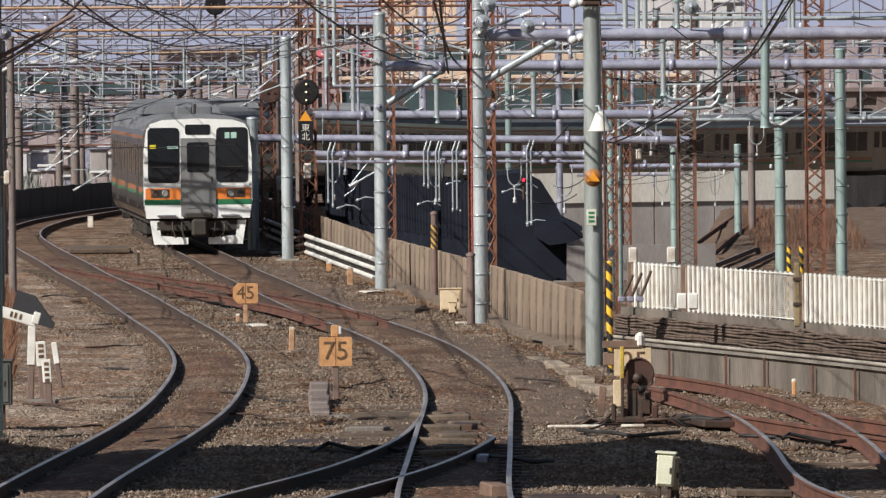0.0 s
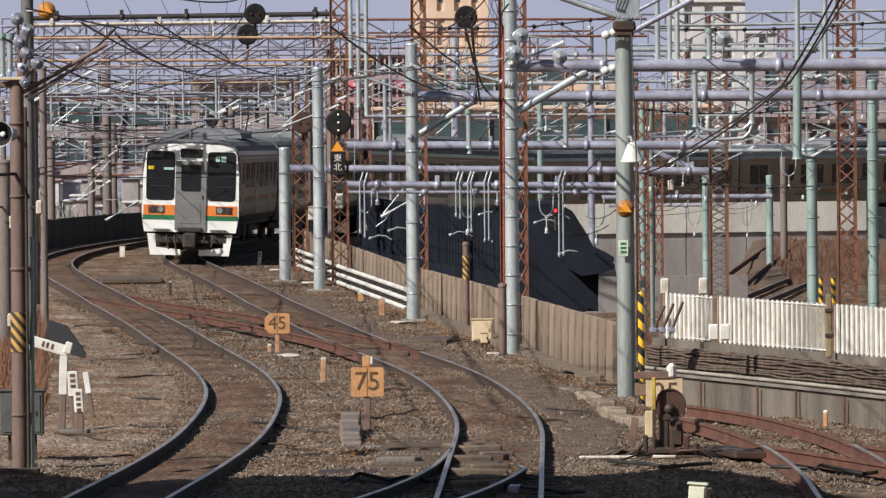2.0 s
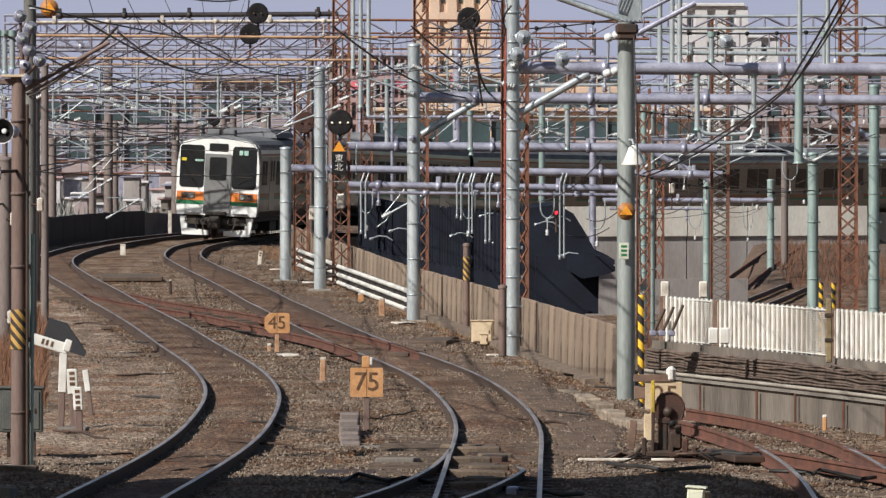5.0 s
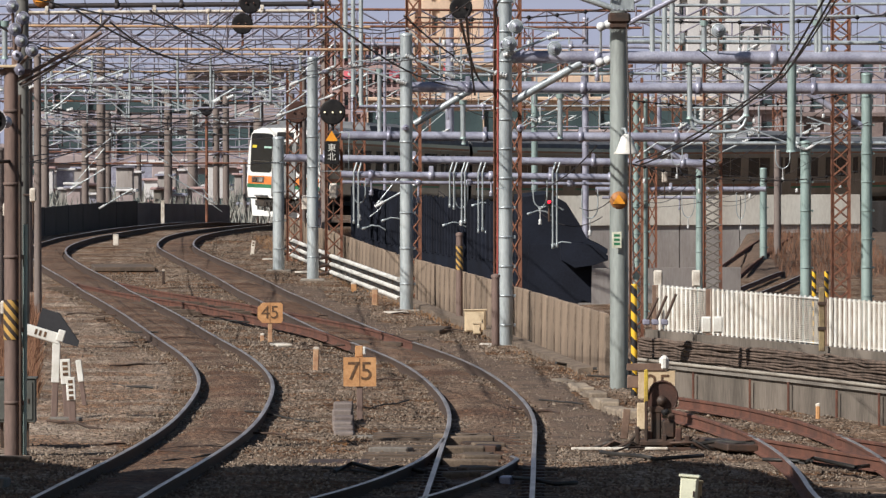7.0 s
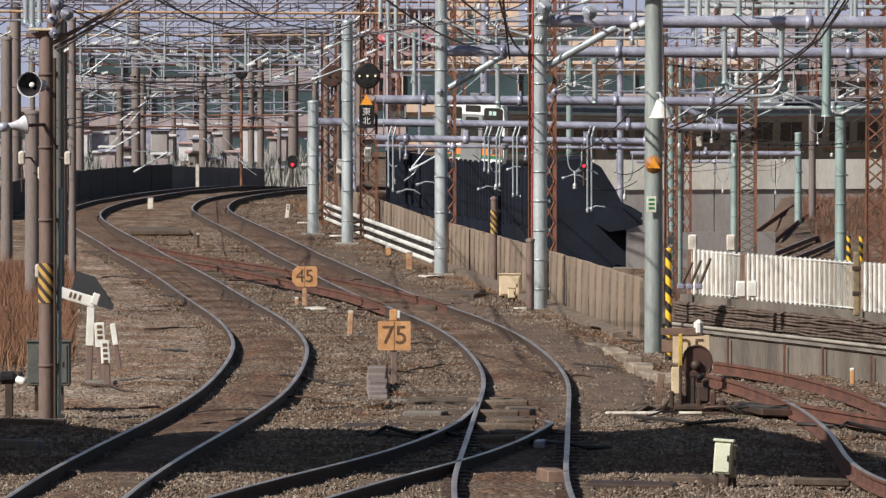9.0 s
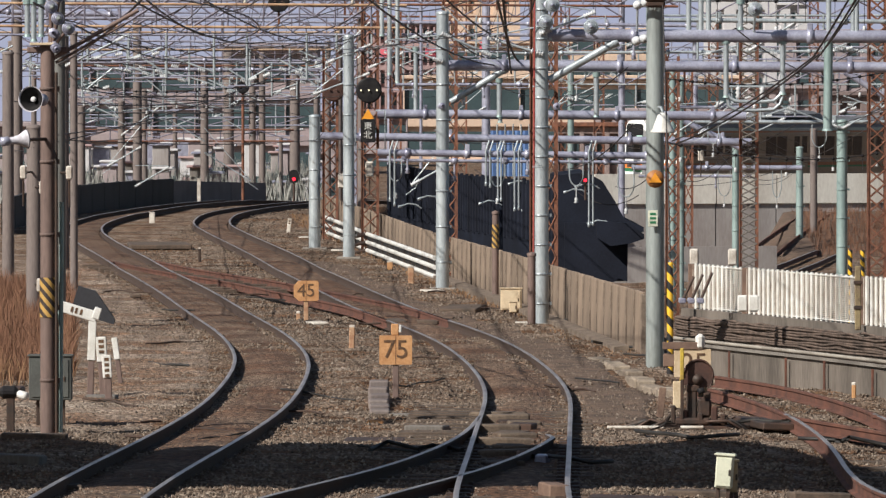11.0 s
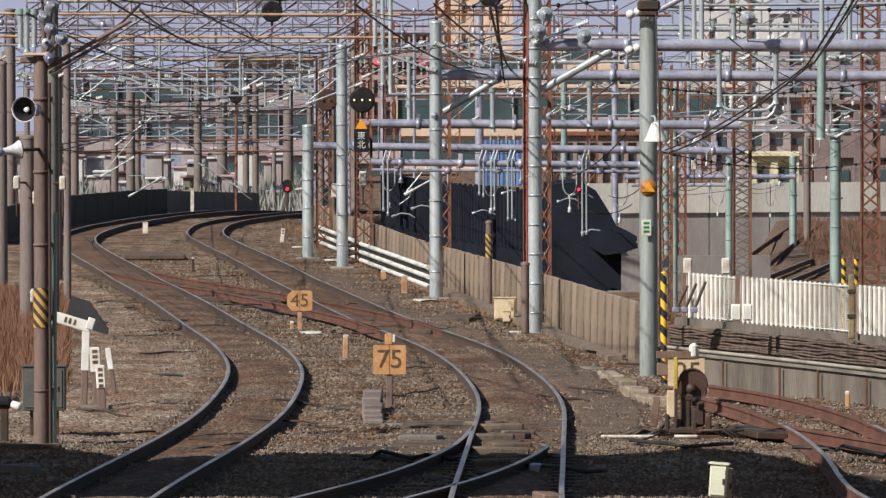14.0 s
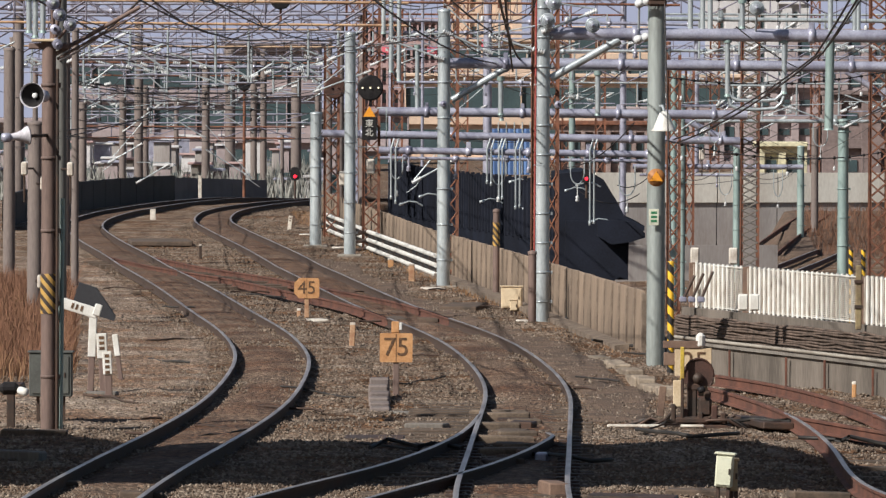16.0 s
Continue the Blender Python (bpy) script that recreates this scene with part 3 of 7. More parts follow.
def dark_girder():
    t = thing("bridge_girder", "steel girder end coloured near black for shade, with cable brackets, behind the fence", "bridge", kind="structure")
    y0 = 150.0
    outline = [(2.51, 2.4), (3.2, 2.48), (3.55, 2.28), (3.85, 1.8), (4.03, 1.45), (4.47, 1.25), (4.47, 1.15),
               (4.1, 1), (4.11, 0.05), (2.51, 0.05)]
    part("girder_end", Shape().slab(outline[::-1], y0 + 1.0, y0 + 9), SHADED_STEEL, t)
    part("face_plate", Shape().slab([(2.7, 1.36), (3.96, 1.36), (4.11, 0.93), (4.09, 0.05), (3.91, 0.12), (3.45, -0.2), (2.7, -0.2)][::-1], y0 + 0.6, y0 + 0.99), SHADED_STEEL, t)
    # overhang added only so that its shade blackens the face plate below
    part("hood", Shape().slab([(3.40, 1.04), (3.7, 0.86), (4.14, 0.92), (4.44, 1.02), (4.44, 1.12), (4.12, 1.36), (3.40, 1.42)][::-1], y0 - 0.45, y0 + 0.58), SHADED_STEEL, t)
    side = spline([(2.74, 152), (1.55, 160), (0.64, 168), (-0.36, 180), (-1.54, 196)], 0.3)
    wall = part("side_plate", Shape().sweep(side.beside(0, 0), [(-0.05, -0.6), (-0.05, 2.15), (0.05, 2.15), (0.05, -0.6)]), SHADED_STEEL, t)
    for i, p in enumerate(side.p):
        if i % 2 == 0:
            part("rib", Shape().box((p.x - 0.05, p.y - 0.06, 1.55 + 0.02 * (i % 4)), (0.09, 0.10, 1.4), 0.01), SHADED_STEEL, wall)
    for x, y, z in ((-1, 157.6, 1.62), (-0.55, 157.6, 1.8), (0.87, 157.6, 1.69), (1.55, 157.6, 2.15), (1.86, 157.6, 1.53), (2.7, 149.6, 2.05), (2.95, 149.6, 2.17), (3.23, 149.6, 1.36)):
        c = Vector((x, y, z))
        part("cable_bracket", Shape().path([c, c + Vector((0.18, 0, 0.07)), c + Vector((0.36, 0, 0.05)), c + Vector((0.5, 0.05, -0.04))], 0.018, 6).turn(c, [(-0.05, 0.0), (-0.04, 0.035), (0.05, 0.03), (0.06, 0)], (1, 0, 0.3), 8), GALV, t)


dark_girder()

def low_wall():
    t = thing("low_wall", "grey stained concrete wall beside the lower tracks", "wall", kind="structure")
    for i in range(4):
        p, q = Vector((5.2 + 1.45 * i, 222 + 0.5 * i, 0)), Vector((6.64 + 1.45 * i, 222.5 + 0.5 * i, 0))
        part("panel", Shape().sweep([p, q], [(-0.12, -2.6), (-0.12, -0.62), (0.12, -0.62), (0.12, -2.6)]), GREY_CONCRETE, t)


low_wall()

# ---- tracks on the lower ground ----
LOW = -1.95
low_line = spline([(9.77, 214.81), (12.52, 239.18), (15.41, 265.65), (19.35, 296.17), (24.06, 322.22), (30.61, 344.55)])
low_track = track("curving lower track with brown rails beside dry weeds", Line([p + Vector((0, 0, LOW)) for p in low_line.p]), RAIL_RUST, RAIL_TOP)


def bank_z(x, y):
    """The earth bank that rises from the lower ground towards the pale wall."""
    rise = min(1, max(0, (y - 256) / 25)) * min(1, max(0, (x - 0.046 * y) / 1.2))
    return -2.30 + 1.95 * rise


def earth_bank():
    s = Shape()
    xs, ys = [10.5 + 0.4 * i for i in range(38)], [252 + 1.0 * i for i in range(31)]
    vs = [(x, y, bank_z(x, y) + 0.09 * noise.noise((x * 0.9, y * 0.4, 2.0)) + (0 if 0 < i < 37 and j else -0.3)) for j, y in enumerate(ys) for i, x in enumerate(xs)]
    s.add(vs, [[j * 38 + i, j * 38 + i + 1, (j + 1) * 38 + i + 1, (j + 1) * 38 + i] for j in range(30) for i in range(37)], True)
    tagged(part("earth_bank", s, SOIL), "dark reddish-brown earth bank beside the lower tracks", "ground", kind="structure")


earth_bank()
low_line2 = spline([(11.6, 257), (13.3, 268), (15.4, 280)])
for p in low_line2.p:
    p.z = -1.95 + 1.55 * (p.y - 257) / 23 - LOW
low_track2 = track("second lower track with brown rails beside dry weeds", Line([p + Vector((0, 0, LOW)) for p in low_line2.p]), RAIL_RUST, RAIL_RUST)


# ---- poles ----
POLES = []


def mast(name, label, at, top, r, material, bands=0.75, group="", foot=True, taper=0.92):
    POLES.append((at[0], at[1], r, top))
    return build_mast(name, label, at, top, r, material, bands, group, foot, taper)


def build_mast(name, label, at, top, r, material, bands, group, foot, taper):
    t = thing(name, label, "pole", at, group)
    h = top - at[2]
    part("shaft", Shape().tube((0, 0, -0.05), (0, 0, h), r, r * taper, 16), material, t)
    part("cap", Shape().turn((0, 0, h), [(-0.02, r * taper + 0.012), (0.03, r * taper + 0.012), (0.05, r * 0.5), (0.06, 0)]), material, t)
    if foot:
        part("footing", Shape().box((0, 0, -0.02), (r * 4.2, r * 4.2, 0.18), 0.03), CONCRETE, t)
    if bands:
        ring = Shape().turn((0, 0, 0), [(-0.02, r), (-0.02, r + 0.005), (0.02, r + 0.005), (0.02, r)], n=16).box((r + 0.03, -0.02, 0), (0.05, 0.03, 0.06), 0.006).mesh("band", material)
        k = bands * 0.8
        while k < h - 0.1:
            ob = new("band", ring)
            ob.parent = t
            ob.location = (0, 0, k)
            k += bands
    return t


mast("catenary_pole", "short galvanised steel pole beside the main track", (-3.58, 189.17, -0.04), 3.69, 0.165, GALV, 0.8, "galvanised poles")
mast("catenary_pole", "galvanised steel pole beside the white rail rack", (-2.5, 180, -0.1), 5.82, 0.155, GALV, 0.8, "galvanised poles")
mast("catenary_pole", "galvanised steel pole with a rusty head", (-0.01, 152.48, -0.2), 6.04, 0.15, GALV, 0.8, "galvanised poles")
mast("catenary_pole", "tall galvanised steel pole with red conduit", (1.84, 126.92, -0.2), 7.09, 0.14, GALV, 0.55, "galvanised poles")
mast("catenary_pole", "thick weathered grey-green steel pole carrying a round amber disc", (3.27, 104.52, -0.2), 6.6, 0.142, WEATHERED_GALV, 0, "galvanised poles")
for x, y, top, r in ((6.77, 200, 5.12, 0.1), (9.28, 215, 2.88, 0.12), (14.2, 270, 2.37, 0.15), (11.18, 190, 3.55, 0.16), (12.89, 190, 5.45, 0.16), (7.19, 205, 4.81, 0.1)):
    c = Vector((x, y, -2.2))
    mast("green_pole", "pale green steel pole on the lower ground", c, top, r, GREEN_STEEL, 0.8, "green poles")
mast("concrete_pole", "weathered concrete pole beside the lower tracks", (14.87, 272, -2.2), 3.08, 0.15, CONCRETE_POLE, 0, "far concrete poles")
mast("steel_pole", "grey steel pole behind the pipe beams", (1.84, 290, -0.2), 8.83, 0.19, GALV_DARK, 0, "far steel poles")
mast("steel_pole", "grey steel pole with pipe brackets behind the masts", (-0.81, 250, -0.2), 7.93, 0.06, GALV_DARK, 0, "far steel poles")
for x, y, top, r in ((-9.62, 150, 5.11, 0.135), (-7.72, 128, 3.53, 0.15), (-15.2, 285, 4.0, 0.18), (-9.52, 170, 5.78, 0.15), (-13.07, 290, 7.74, 0.2), (-10.2, 290, 5.57, 0.18), (-13.28, 280, 4.22, 0.15), (-8.43, 300, 6, 0.15), (-8, 300, 6.38, 0.15), (-10.42, 330, 6.63, 0.26), (-7.21, 330, 5.67, 0.26), (-13.22, 300, 4.75, 0.15), (-7.29, 305, 2.6, 0.09), (-14.45, 230, 7.61, 0.2), (-13.04, 330, 4.29, 0.12)):
    c = Vector((x, y, -0.2))
    mast("concrete_pole", "weathered brown-grey concrete pole beside the tracks", c, top, r, CONCRETE_POLE, 0, "concrete poles", y < 160)
LP = (-4.88, 83.7, -0.2)
front_pole = mast("brown_pole", "brown stained steel pole with hazard bands and brackets", LP, 4.63, 0.094, BROWN_POLE, 0.9, "")
part("hazard_sleeve", Shape().tube((0, 0, 1.3 + 0.2), (0, 0, 1.79 + 0.2), 0.101, n=16), HAZARD_SMALL, front_pole, "worn yellow and black banded sleeve")
part("conduit", Shape().tube((0.15, 0.02, 0), (0.17, 0.02, 2.92), 0.03, n=8), GREEN_STEEL, front_pole)
part("conduit", Shape().tube((0.11, -0.06, 0.0), (0.11, -0.06, 4.52), 0.02, n=8), DARK_IRON, front_pole)
part("boom", Shape().tube((0.06, 0, 4.49 + 0.2), (1.12, 0, 5.09 + 0.2), 0.026, n=8).tube((0.10, 0.02, 4.44 + 0.2), (0.95, 0.02, 4.92 + 0.2), 0.018, n=6), BROWN_POLE, front_pole)
part("shelf", Shape().box((-0.03, -0.05, 4.67 + 0.2), (0.36, 0.2, 0.035), 0.008), CREAM, front_pole)
part("head_bracket", Shape().box((0, 0, 4.6 + 0.2), (0.5, 0.14, 0.07), 0.01).box((0.06, 0, 4.73 + 0.2), (0.1, 0.1, 0.25), 0.01), BROWN_POLE, front_pole)


def equipment_box(at, size, material, label, legs=0.0):
    t = thing("equipment_box", label, "box", at)
    w, d, h = size
    part("case", Shape().box((0, 0, legs + h / 2), (w, d, h), 0.012), material, t)
    part("door", Shape().box((0, -d / 2 - 0.008, legs + h / 2), (w * 0.86, 0.014, h * 0.86), 0.004), material, t)
    part("lid", Shape().box((0, 0, legs + h + 0.012), (w + 0.04, d + 0.04, 0.024), 0.006), material, t)
    part("latch", Shape().box((w * 0.33, -d / 2 - 0.02, legs + h * 0.5), (0.02, 0.016, 0.06), 0.003), DARK_IRON, t)
    if legs:
        for sx in (-1, 1):
            part("leg", Shape().box((sx * w * 0.3, 0, legs / 2 - 0.05), (0.04, 0.04, legs + 0.1), 0.004), DARK_IRON, t)
    return t


equipment_box((-4.95, 85.5, -0.22), (0.54, 0.25, 0.55), mat("grey_green_enamel", (0.105, 0.11, 0.10), 0.6, 0, (0.07, 0.07, 0.065)), "dark grey cabinet on legs behind the brown pole", 0.42)
equipment_box((1.35, 134.3, -0.2), (0.42, 0.3, 0.42), CREAM, "cream enamel cabinet on legs by the concrete fence", 0.10)
equipment_box((1.36, 131.25, -0.2), (0.15, 0.12, 0.20), CREAM, "small cream box on a short stand", 0.14)
pale_box = equipment_box((2.83, 68.75, -0.2), (0.175, 0.12, 0.33), mat("pale_green_white_enamel", (0.66, 0.66, 0.52), 0.5, 0, (0.5, 0.5, 0.38)), "pale box on a short stand beside the rails", 0.22)
equipment_box((2.955, 68.90, -0.2), (0.08, 0.12, 0.31), mat("tan_enamel", (0.42, 0.33, 0.20), 0.6, 0, (0.28, 0.21, 0.13)), "narrow tan box beside a pale box", 0.17)
pale_box.rotation_euler = (0, radians(4), radians(-8))


# ---- lattice masts ----
def lattice(at, top, w, material, label, step=0.42, brace=None):
    POLES.append((at[0], at[1], w / 2, top))
    t = thing("lattice_mast", label, "mast", at, "rusty lattice masts")
    h = top - at[2]
    k = w / 2
    for sx in (-1, 1):
        for sy in (-1, 1):
            s = Shape().box((sx * k, sy * k, h / 2), (0.075, 0.018, h)).box((sx * (k + 0.028), sy * (k - sy * 0), h / 2), (0.018, 0.075, h))
            part("leg", s, material, t)
    n = int(h / step)
    for face in range(4):
        s = Shape()
        for p, q in (((-k, 0), (k, step)), ((k, 0), (-k, step))):
            if face < 2:
                y = (-k, k)[face]
                s.tube((p[0], y, p[1]), (q[0], y, q[1]), 0.022, n=4, caps=False)
            else:
                x = (-k, k)[face - 2]
                s.tube((x, p[0], p[1]), (x, q[0], q[1]), 0.022, n=4, caps=False)
        me = s.mesh("cross_brace", brace or material)
        for i in range(n):
            ob = new("cross_brace", me)
            ob.parent = t
            ob.location = (0, 0, i * step)
    return t


for x, y, top, w, z0 in ((-3.32, 200, 5.65, 0.4, -0.2), (-2, 186, 7.82, 0.42, -0.2), (0.16, 160, 7.7, 0.3, -0.2), (-3.24, 240, 8.57, 0.46, -0.2), (2.1, 132, 6.78, 0.2, -0.2), (1.79, 131, 6.75, 0.16, -0.2), (6.43, 190, 5.37, 0.32, -2.2), (8.32, 230, 5.31, 0.26, -2.2), (8.34, 185, 7.33, 0.44, -2.2), (12.16, 190, 8.8, 0.46, -2.2), (6.9, 300, 7.25, 0.4, -0.2), (12.75, 320, 8.28, 0.4, -2.2), (18.04, 330, 9.24, 0.4, -2.2), (0.78, 300, 9.25, 0.5, -0.2), (5.94, 330, 8.96, 0.4, -0.2), (-1.82, 260, 7.66, 0.4, -0.2)):
    lattice(Vector((x, y, z0)), top, w, RUST, "rusty steel lattice mast with crossed braces", (0.22 if z0 < -1 and y < 189 else 0.4) if y < 210 else 0.6, CONCRETE_DARK if z0 < -1 and y < 189 else None)


# ---- pipe beams ----
def pipe_beam(p, q, r, label, brace=None, coupling=2.6, material=GALV_DARK):
    t = thing("pipe_beam", label, "beam", p, "pipe beams")
    p, q = Vector(p), Vector(q)
    e = q - p
    part("pipe", Shape().tube((0, 0, 0), e, r, n=14), material, t)
    k = coupling * 0.5
    while k < e.length:
        c = e.normalized() * k
        part("coupling", Shape().turn(c, [(-0.06, r), (-0.06, r + 0.03), (0.06, r + 0.03), (0.06, r)], e, 14), material, t)
        if int(k * 10) % 2 == 0:
            part("hanger", Shape().tube(c, c + Vector((0, 0, -0.35)), 0.022, n=6).turn(c + Vector((0, 0, -0.35)), [(-0.10, 0.02), (-0.08, 0.06), (-0.03, 0.03), (-0.01, 0.055), (0.03, 0.02)], n=8), material, t)
        else:
            part("clamp", Shape().box(c + Vector((0, -0.02, r + 0.06)), (0.10, 0.12, 0.14), 0.01), material, t)
        k += coupling
    if brace:
        a, b = Vector(brace[0]) - p, Vector(brace[1]) - p
        part("brace", Shape().tube(a, b, r * 0.62, n=12), GALV, t, "pale diagonal brace pipe")
        part("brace_end", Shape().turn(b, [(-0.06, r * 0.75), (0.06, r * 0.75)], b - a, 10), GALV, t)
    return t


pipe_beam((-3.68, 197, 3.11), (8.96, 197, 2.93), 0.115, "grey pipe beam carried by short poles")
pipe_beam((-1.78, 184, 3.76), (8.22, 184, 3.7), 0.125, "thick grey pipe beam between lattice masts")
pipe_beam((-1.42, 147, 2.94), (4.48, 147, 2.87), 0.074, "grey pipe beam with hanging insulators", coupling=1.3)
pipe_beam((-1.4, 147.5, 2.77), (4.5, 147.5, 2.72), 0.036, "thin grey pipe beam with hangers", coupling=1.1)
pipe_beam((0.08, 153, 4.87), (12.83, 153, 4.81), 0.12, "thick grey pipe beam braced from a pole", ((0.17, 153, 4.04), (1.39, 153, 4.77)))
pipe_beam((1.92, 127, 5.26), (10.65, 127, 5.22), 0.12, "thick light grey pipe beam braced from a tall pole", ((1.99, 127, 4.42), (3.22, 127, 5.12)), 3.3)
pipe_beam((4.39, 140, 5.72), (11.74, 140, 5.67), 0.045, "thin pale pipe above the beams", material=GALV)
pipe_beam((6.4, 230, 1.91), (12.19, 230, 1.91), 0.085, "grey pipe beam low behind the poles", coupling=1.7)
pipe_beam((7.21, 250, 1.43), (11.38, 250, 1.43), 0.05, "thin grey pipe low behind the poles", coupling=1.9)
pipe_beam((6.93, 200, 3.95), (9.1, 200, 3.95), 0.05, "thin grey pipe between green poles")
pipe_beam((7.28, 205, 3.53), (8.99, 205, 2.72), 0.09, "sloping grey brace pipe between lattice masts")
pipe_beam((11.26, 190, 4.93), (12.92, 190, 3.91), 0.09, "sloping grey brace pipe by a green pole")
pipe_beam((7.06, 190, 3.53), (15.93, 190, 3.53), 0.05, "thin pale pipe with insulators", material=GALV)
pipe_beam((-13.68, 240, 5.67), (-3.48, 240, 5.61), 0.05, "thin grey pipe across the far tracks", coupling=1.5)
pipe_beam((-13.62, 250, 5.39), (-3.83, 250, 5.33), 0.06, "thin grey pipe with insulators over far tracks", coupling=1.2)
pipe_beam((-14.17, 260, 4.37), (-6.59, 260, 4.41), 0.035, "thin dark pipe between concrete poles", coupling=2.0, material=WIRE)
pipe_beam((-14.71, 270, 3.76), (-6.84, 270, 3.76), 0.03, "thin dark pipe between far concrete poles", coupling=2.0, material=WIRE)
pipe_beam((-13.57, 200, 6.78), (-8.07, 200, 6.65), 0.07, "grey pipe high over the tracks", coupling=1.5)
pipe_beam((-1.88, 240, 6.97), (9.12, 240, 6.85), 0.06, "far grey pipe high between masts", coupling=1.4)
pipe_beam((-2.69, 260, 6.75), (4.68, 260, 6.75), 0.07, "far grey pipe behind the rusty masts", coupling=1.4)
pipe_beam((-1.61, 230, 4.73), (3.76, 230, 4.73), 0.05, "far grey pipe with hangers", coupling=1.2)
pipe_beam((2.22, 230, 5.79), (15.03, 230, 5.88), 0.05, "far pale pipe with hangers", coupling=1.2, material=GALV)


def drop_pipe(a, b, r, label):
    t = thing("drop_pipe", label, "pipe", a, "drop pipes")
    e = Vector(b) - Vector(a)
    m = GREEN_STEEL if r > 0.08 else GALV
    part("pipe", Shape().tube((0, 0, 0), e, r, n=12), m, t)
    part("collar", Shape().turn((0, 0, 0), [(-0.08, r + 0.03), (0.02, r + 0.03)], n=12), GREEN_STEEL, t)
    part("foot", Shape().turn(e, [(-0.04, r + 0.02), (0.06, r * 0.6)], n=12), GREEN_STEEL, t)


drop_pipe((7.22, 127, 5.29), (7.2, 127, 3.51), 0.085, "pale green pipe hanging from a thick beam")
for x, y, z0, z1 in ((5.3, 127, 5.18, 4.13), (6.36, 127, 5.18, 4.18), (4.83, 127, 7.1, 5.23), (4.97, 127, 7.1, 5.23), (4.6, 127, 7.1, 5.23), (7.22, 127, 7.1, 5.3), (7.74, 127, 7.1, 5.2), (5.57, 127, 5.92, 5.4), (-1.62, 179.8, 8.3, 5.86), (-1.42, 179.8, 8.3, 4.84), (-1.21, 179.8, 8.3, 4.61), (-0.74, 184, 5.55, 3.76), (1.27, 153, 4.56, 3.74), (1.55, 184, 3.71, 3.56), (3.46, 153, 4.69, 3.74), (7.68, 127, 5.92, 5.23), (-7.23, 118, 5.78, 5.17), (-7.12, 118, 5.78, 5.09), (-6.99, 118, 5.78, 5.17)):
    drop_pipe((x, y, z0), (x, y, z1), 0.05 if y < 150 else 0.06, "thin pale pipe hanging from a beam")


def bent_pipes():
    t = thing("bent_pipe_hanger", "pale bent pipe hanger with insulators under a beam", "pipe", (5.83, 127, 4.18))
    for k, dz in enumerate((0.0, -0.16)):
        pts = [(-0.52, 0, 0.05 + dz * 0.2), (-0.48, 0, -0.08 + dz), (-0.36, 0, -0.15 + dz), (0, 0, -0.17 + dz), (0.36, 0, -0.15 + dz), (0.48, 0, -0.05 + dz), (0.54, 0, 0.1 + dz)]
        part("bent_pipe", Shape().path(pts, 0.034, 8), GALV, t)
    part("cross_bar", Shape().tube((-0.55, 0, 0.12), (0.5, 0, 0.12), 0.02, n=8), GALV, t)
    for i in (-0.3, 0.15):
        part("insulator", Shape().turn((i, 0, 0.02), [(-0.12, 0.02), (-0.1, 0.06), (-0.05, 0.03), (-0.02, 0.06), (0.03, 0.03), (0.06, 0.06), (0.1, 0.02)], n=10), PORCELAIN, t)


bent_pipes()

for x, low in ((0.93, 2.24), (1.02, 2.2), (1.19, 1.87), (1.26, 1.9), (1.55, 1.69), (1.64, 1.72), (3.16, 1.35), (3.25, 1.38), (-1.15, 1.9), (-1.05, 1.8)):
    t = thing("conduit", "thin pale conduit hanging below a pipe beam", "pipe", (x, 146.9, 2.9), "hanging conduits")
    part("tube", Shape().tube((0, 0, 0.1), (0, 0, low - 2.9), 0.02, n=6).tube((0, 0, 0.08), (0.07, 0.02, 0.3), 0.02, n=6), GALV, t)
    part("end_cap", Shape().turn((0, 0, low - 2.9), [(-0.03, 0.0), (-0.02, 0.027), (0.05, 0.027), (0.06, 0.02)], n=8), GALV, t)


# ---- truss beams and wires ----
def truss(a, b, depth, label, material, step=0.9):
    t = thing("truss_beam", label, "beam", a, "truss beams")
    e = Vector(b) - Vector(a)
    n = max(2, int(e.length / step))
    up = Vector((0, 0, depth))
    for off in (Vector((0, -0.2, 0)), Vector((0, 0.2, 0))):
        for z in (Vector((0, 0, 0)), up):
            part("chord", Shape().tube(off + z, off + z + e, 0.035, n=6), material, t)
        s = Shape()
        for i in range(n):
            p, q = e * (i / n), e * ((i + 1) / n)
            s.tube(off + p + (up if i % 2 else up * 0), off + q + (up * 0 if i % 2 else up), 0.025, n=5, caps=False)
            s.tube(off + p, off + p + up, 0.018, n=5, caps=False)
        part("lacing", s, MAUVE_STEEL, t)
    return t


truss((-12.36, 180, 6.1), (-0.96, 180, 6.04), 0.6, "pale orange steel truss beam across the tracks", mat("faded_orange_steel", (0.55, 0.37, 0.23), 0.8, 0, (0.35, 0.20, 0.12)))
truss((-12.82, 225, 6.21), (-2.7, 225, 6.06), 0.7, "grey steel truss beam over far tracks", GALV_DARK)
truss((-15.25, 260, 7.66), (-3.12, 260, 7.53), 0.8, "far grey steel truss beam", GALV_DARK)
truss((-2.4, 200, 6.98), (6.93, 200, 6.92), 0.5, "rusty truss beam high between masts", RUST)
truss((-16.35, 300, 2.5), (-6.6, 300, 2.5), 0.5, "low rusty gantry behind the dark barrier", RUST, 1.6)
truss((-17.44, 320, 3.08), (-6.51, 320, 3.16), 0.4, "low grey gantry among concrete poles", GALV_DARK, 1.4)


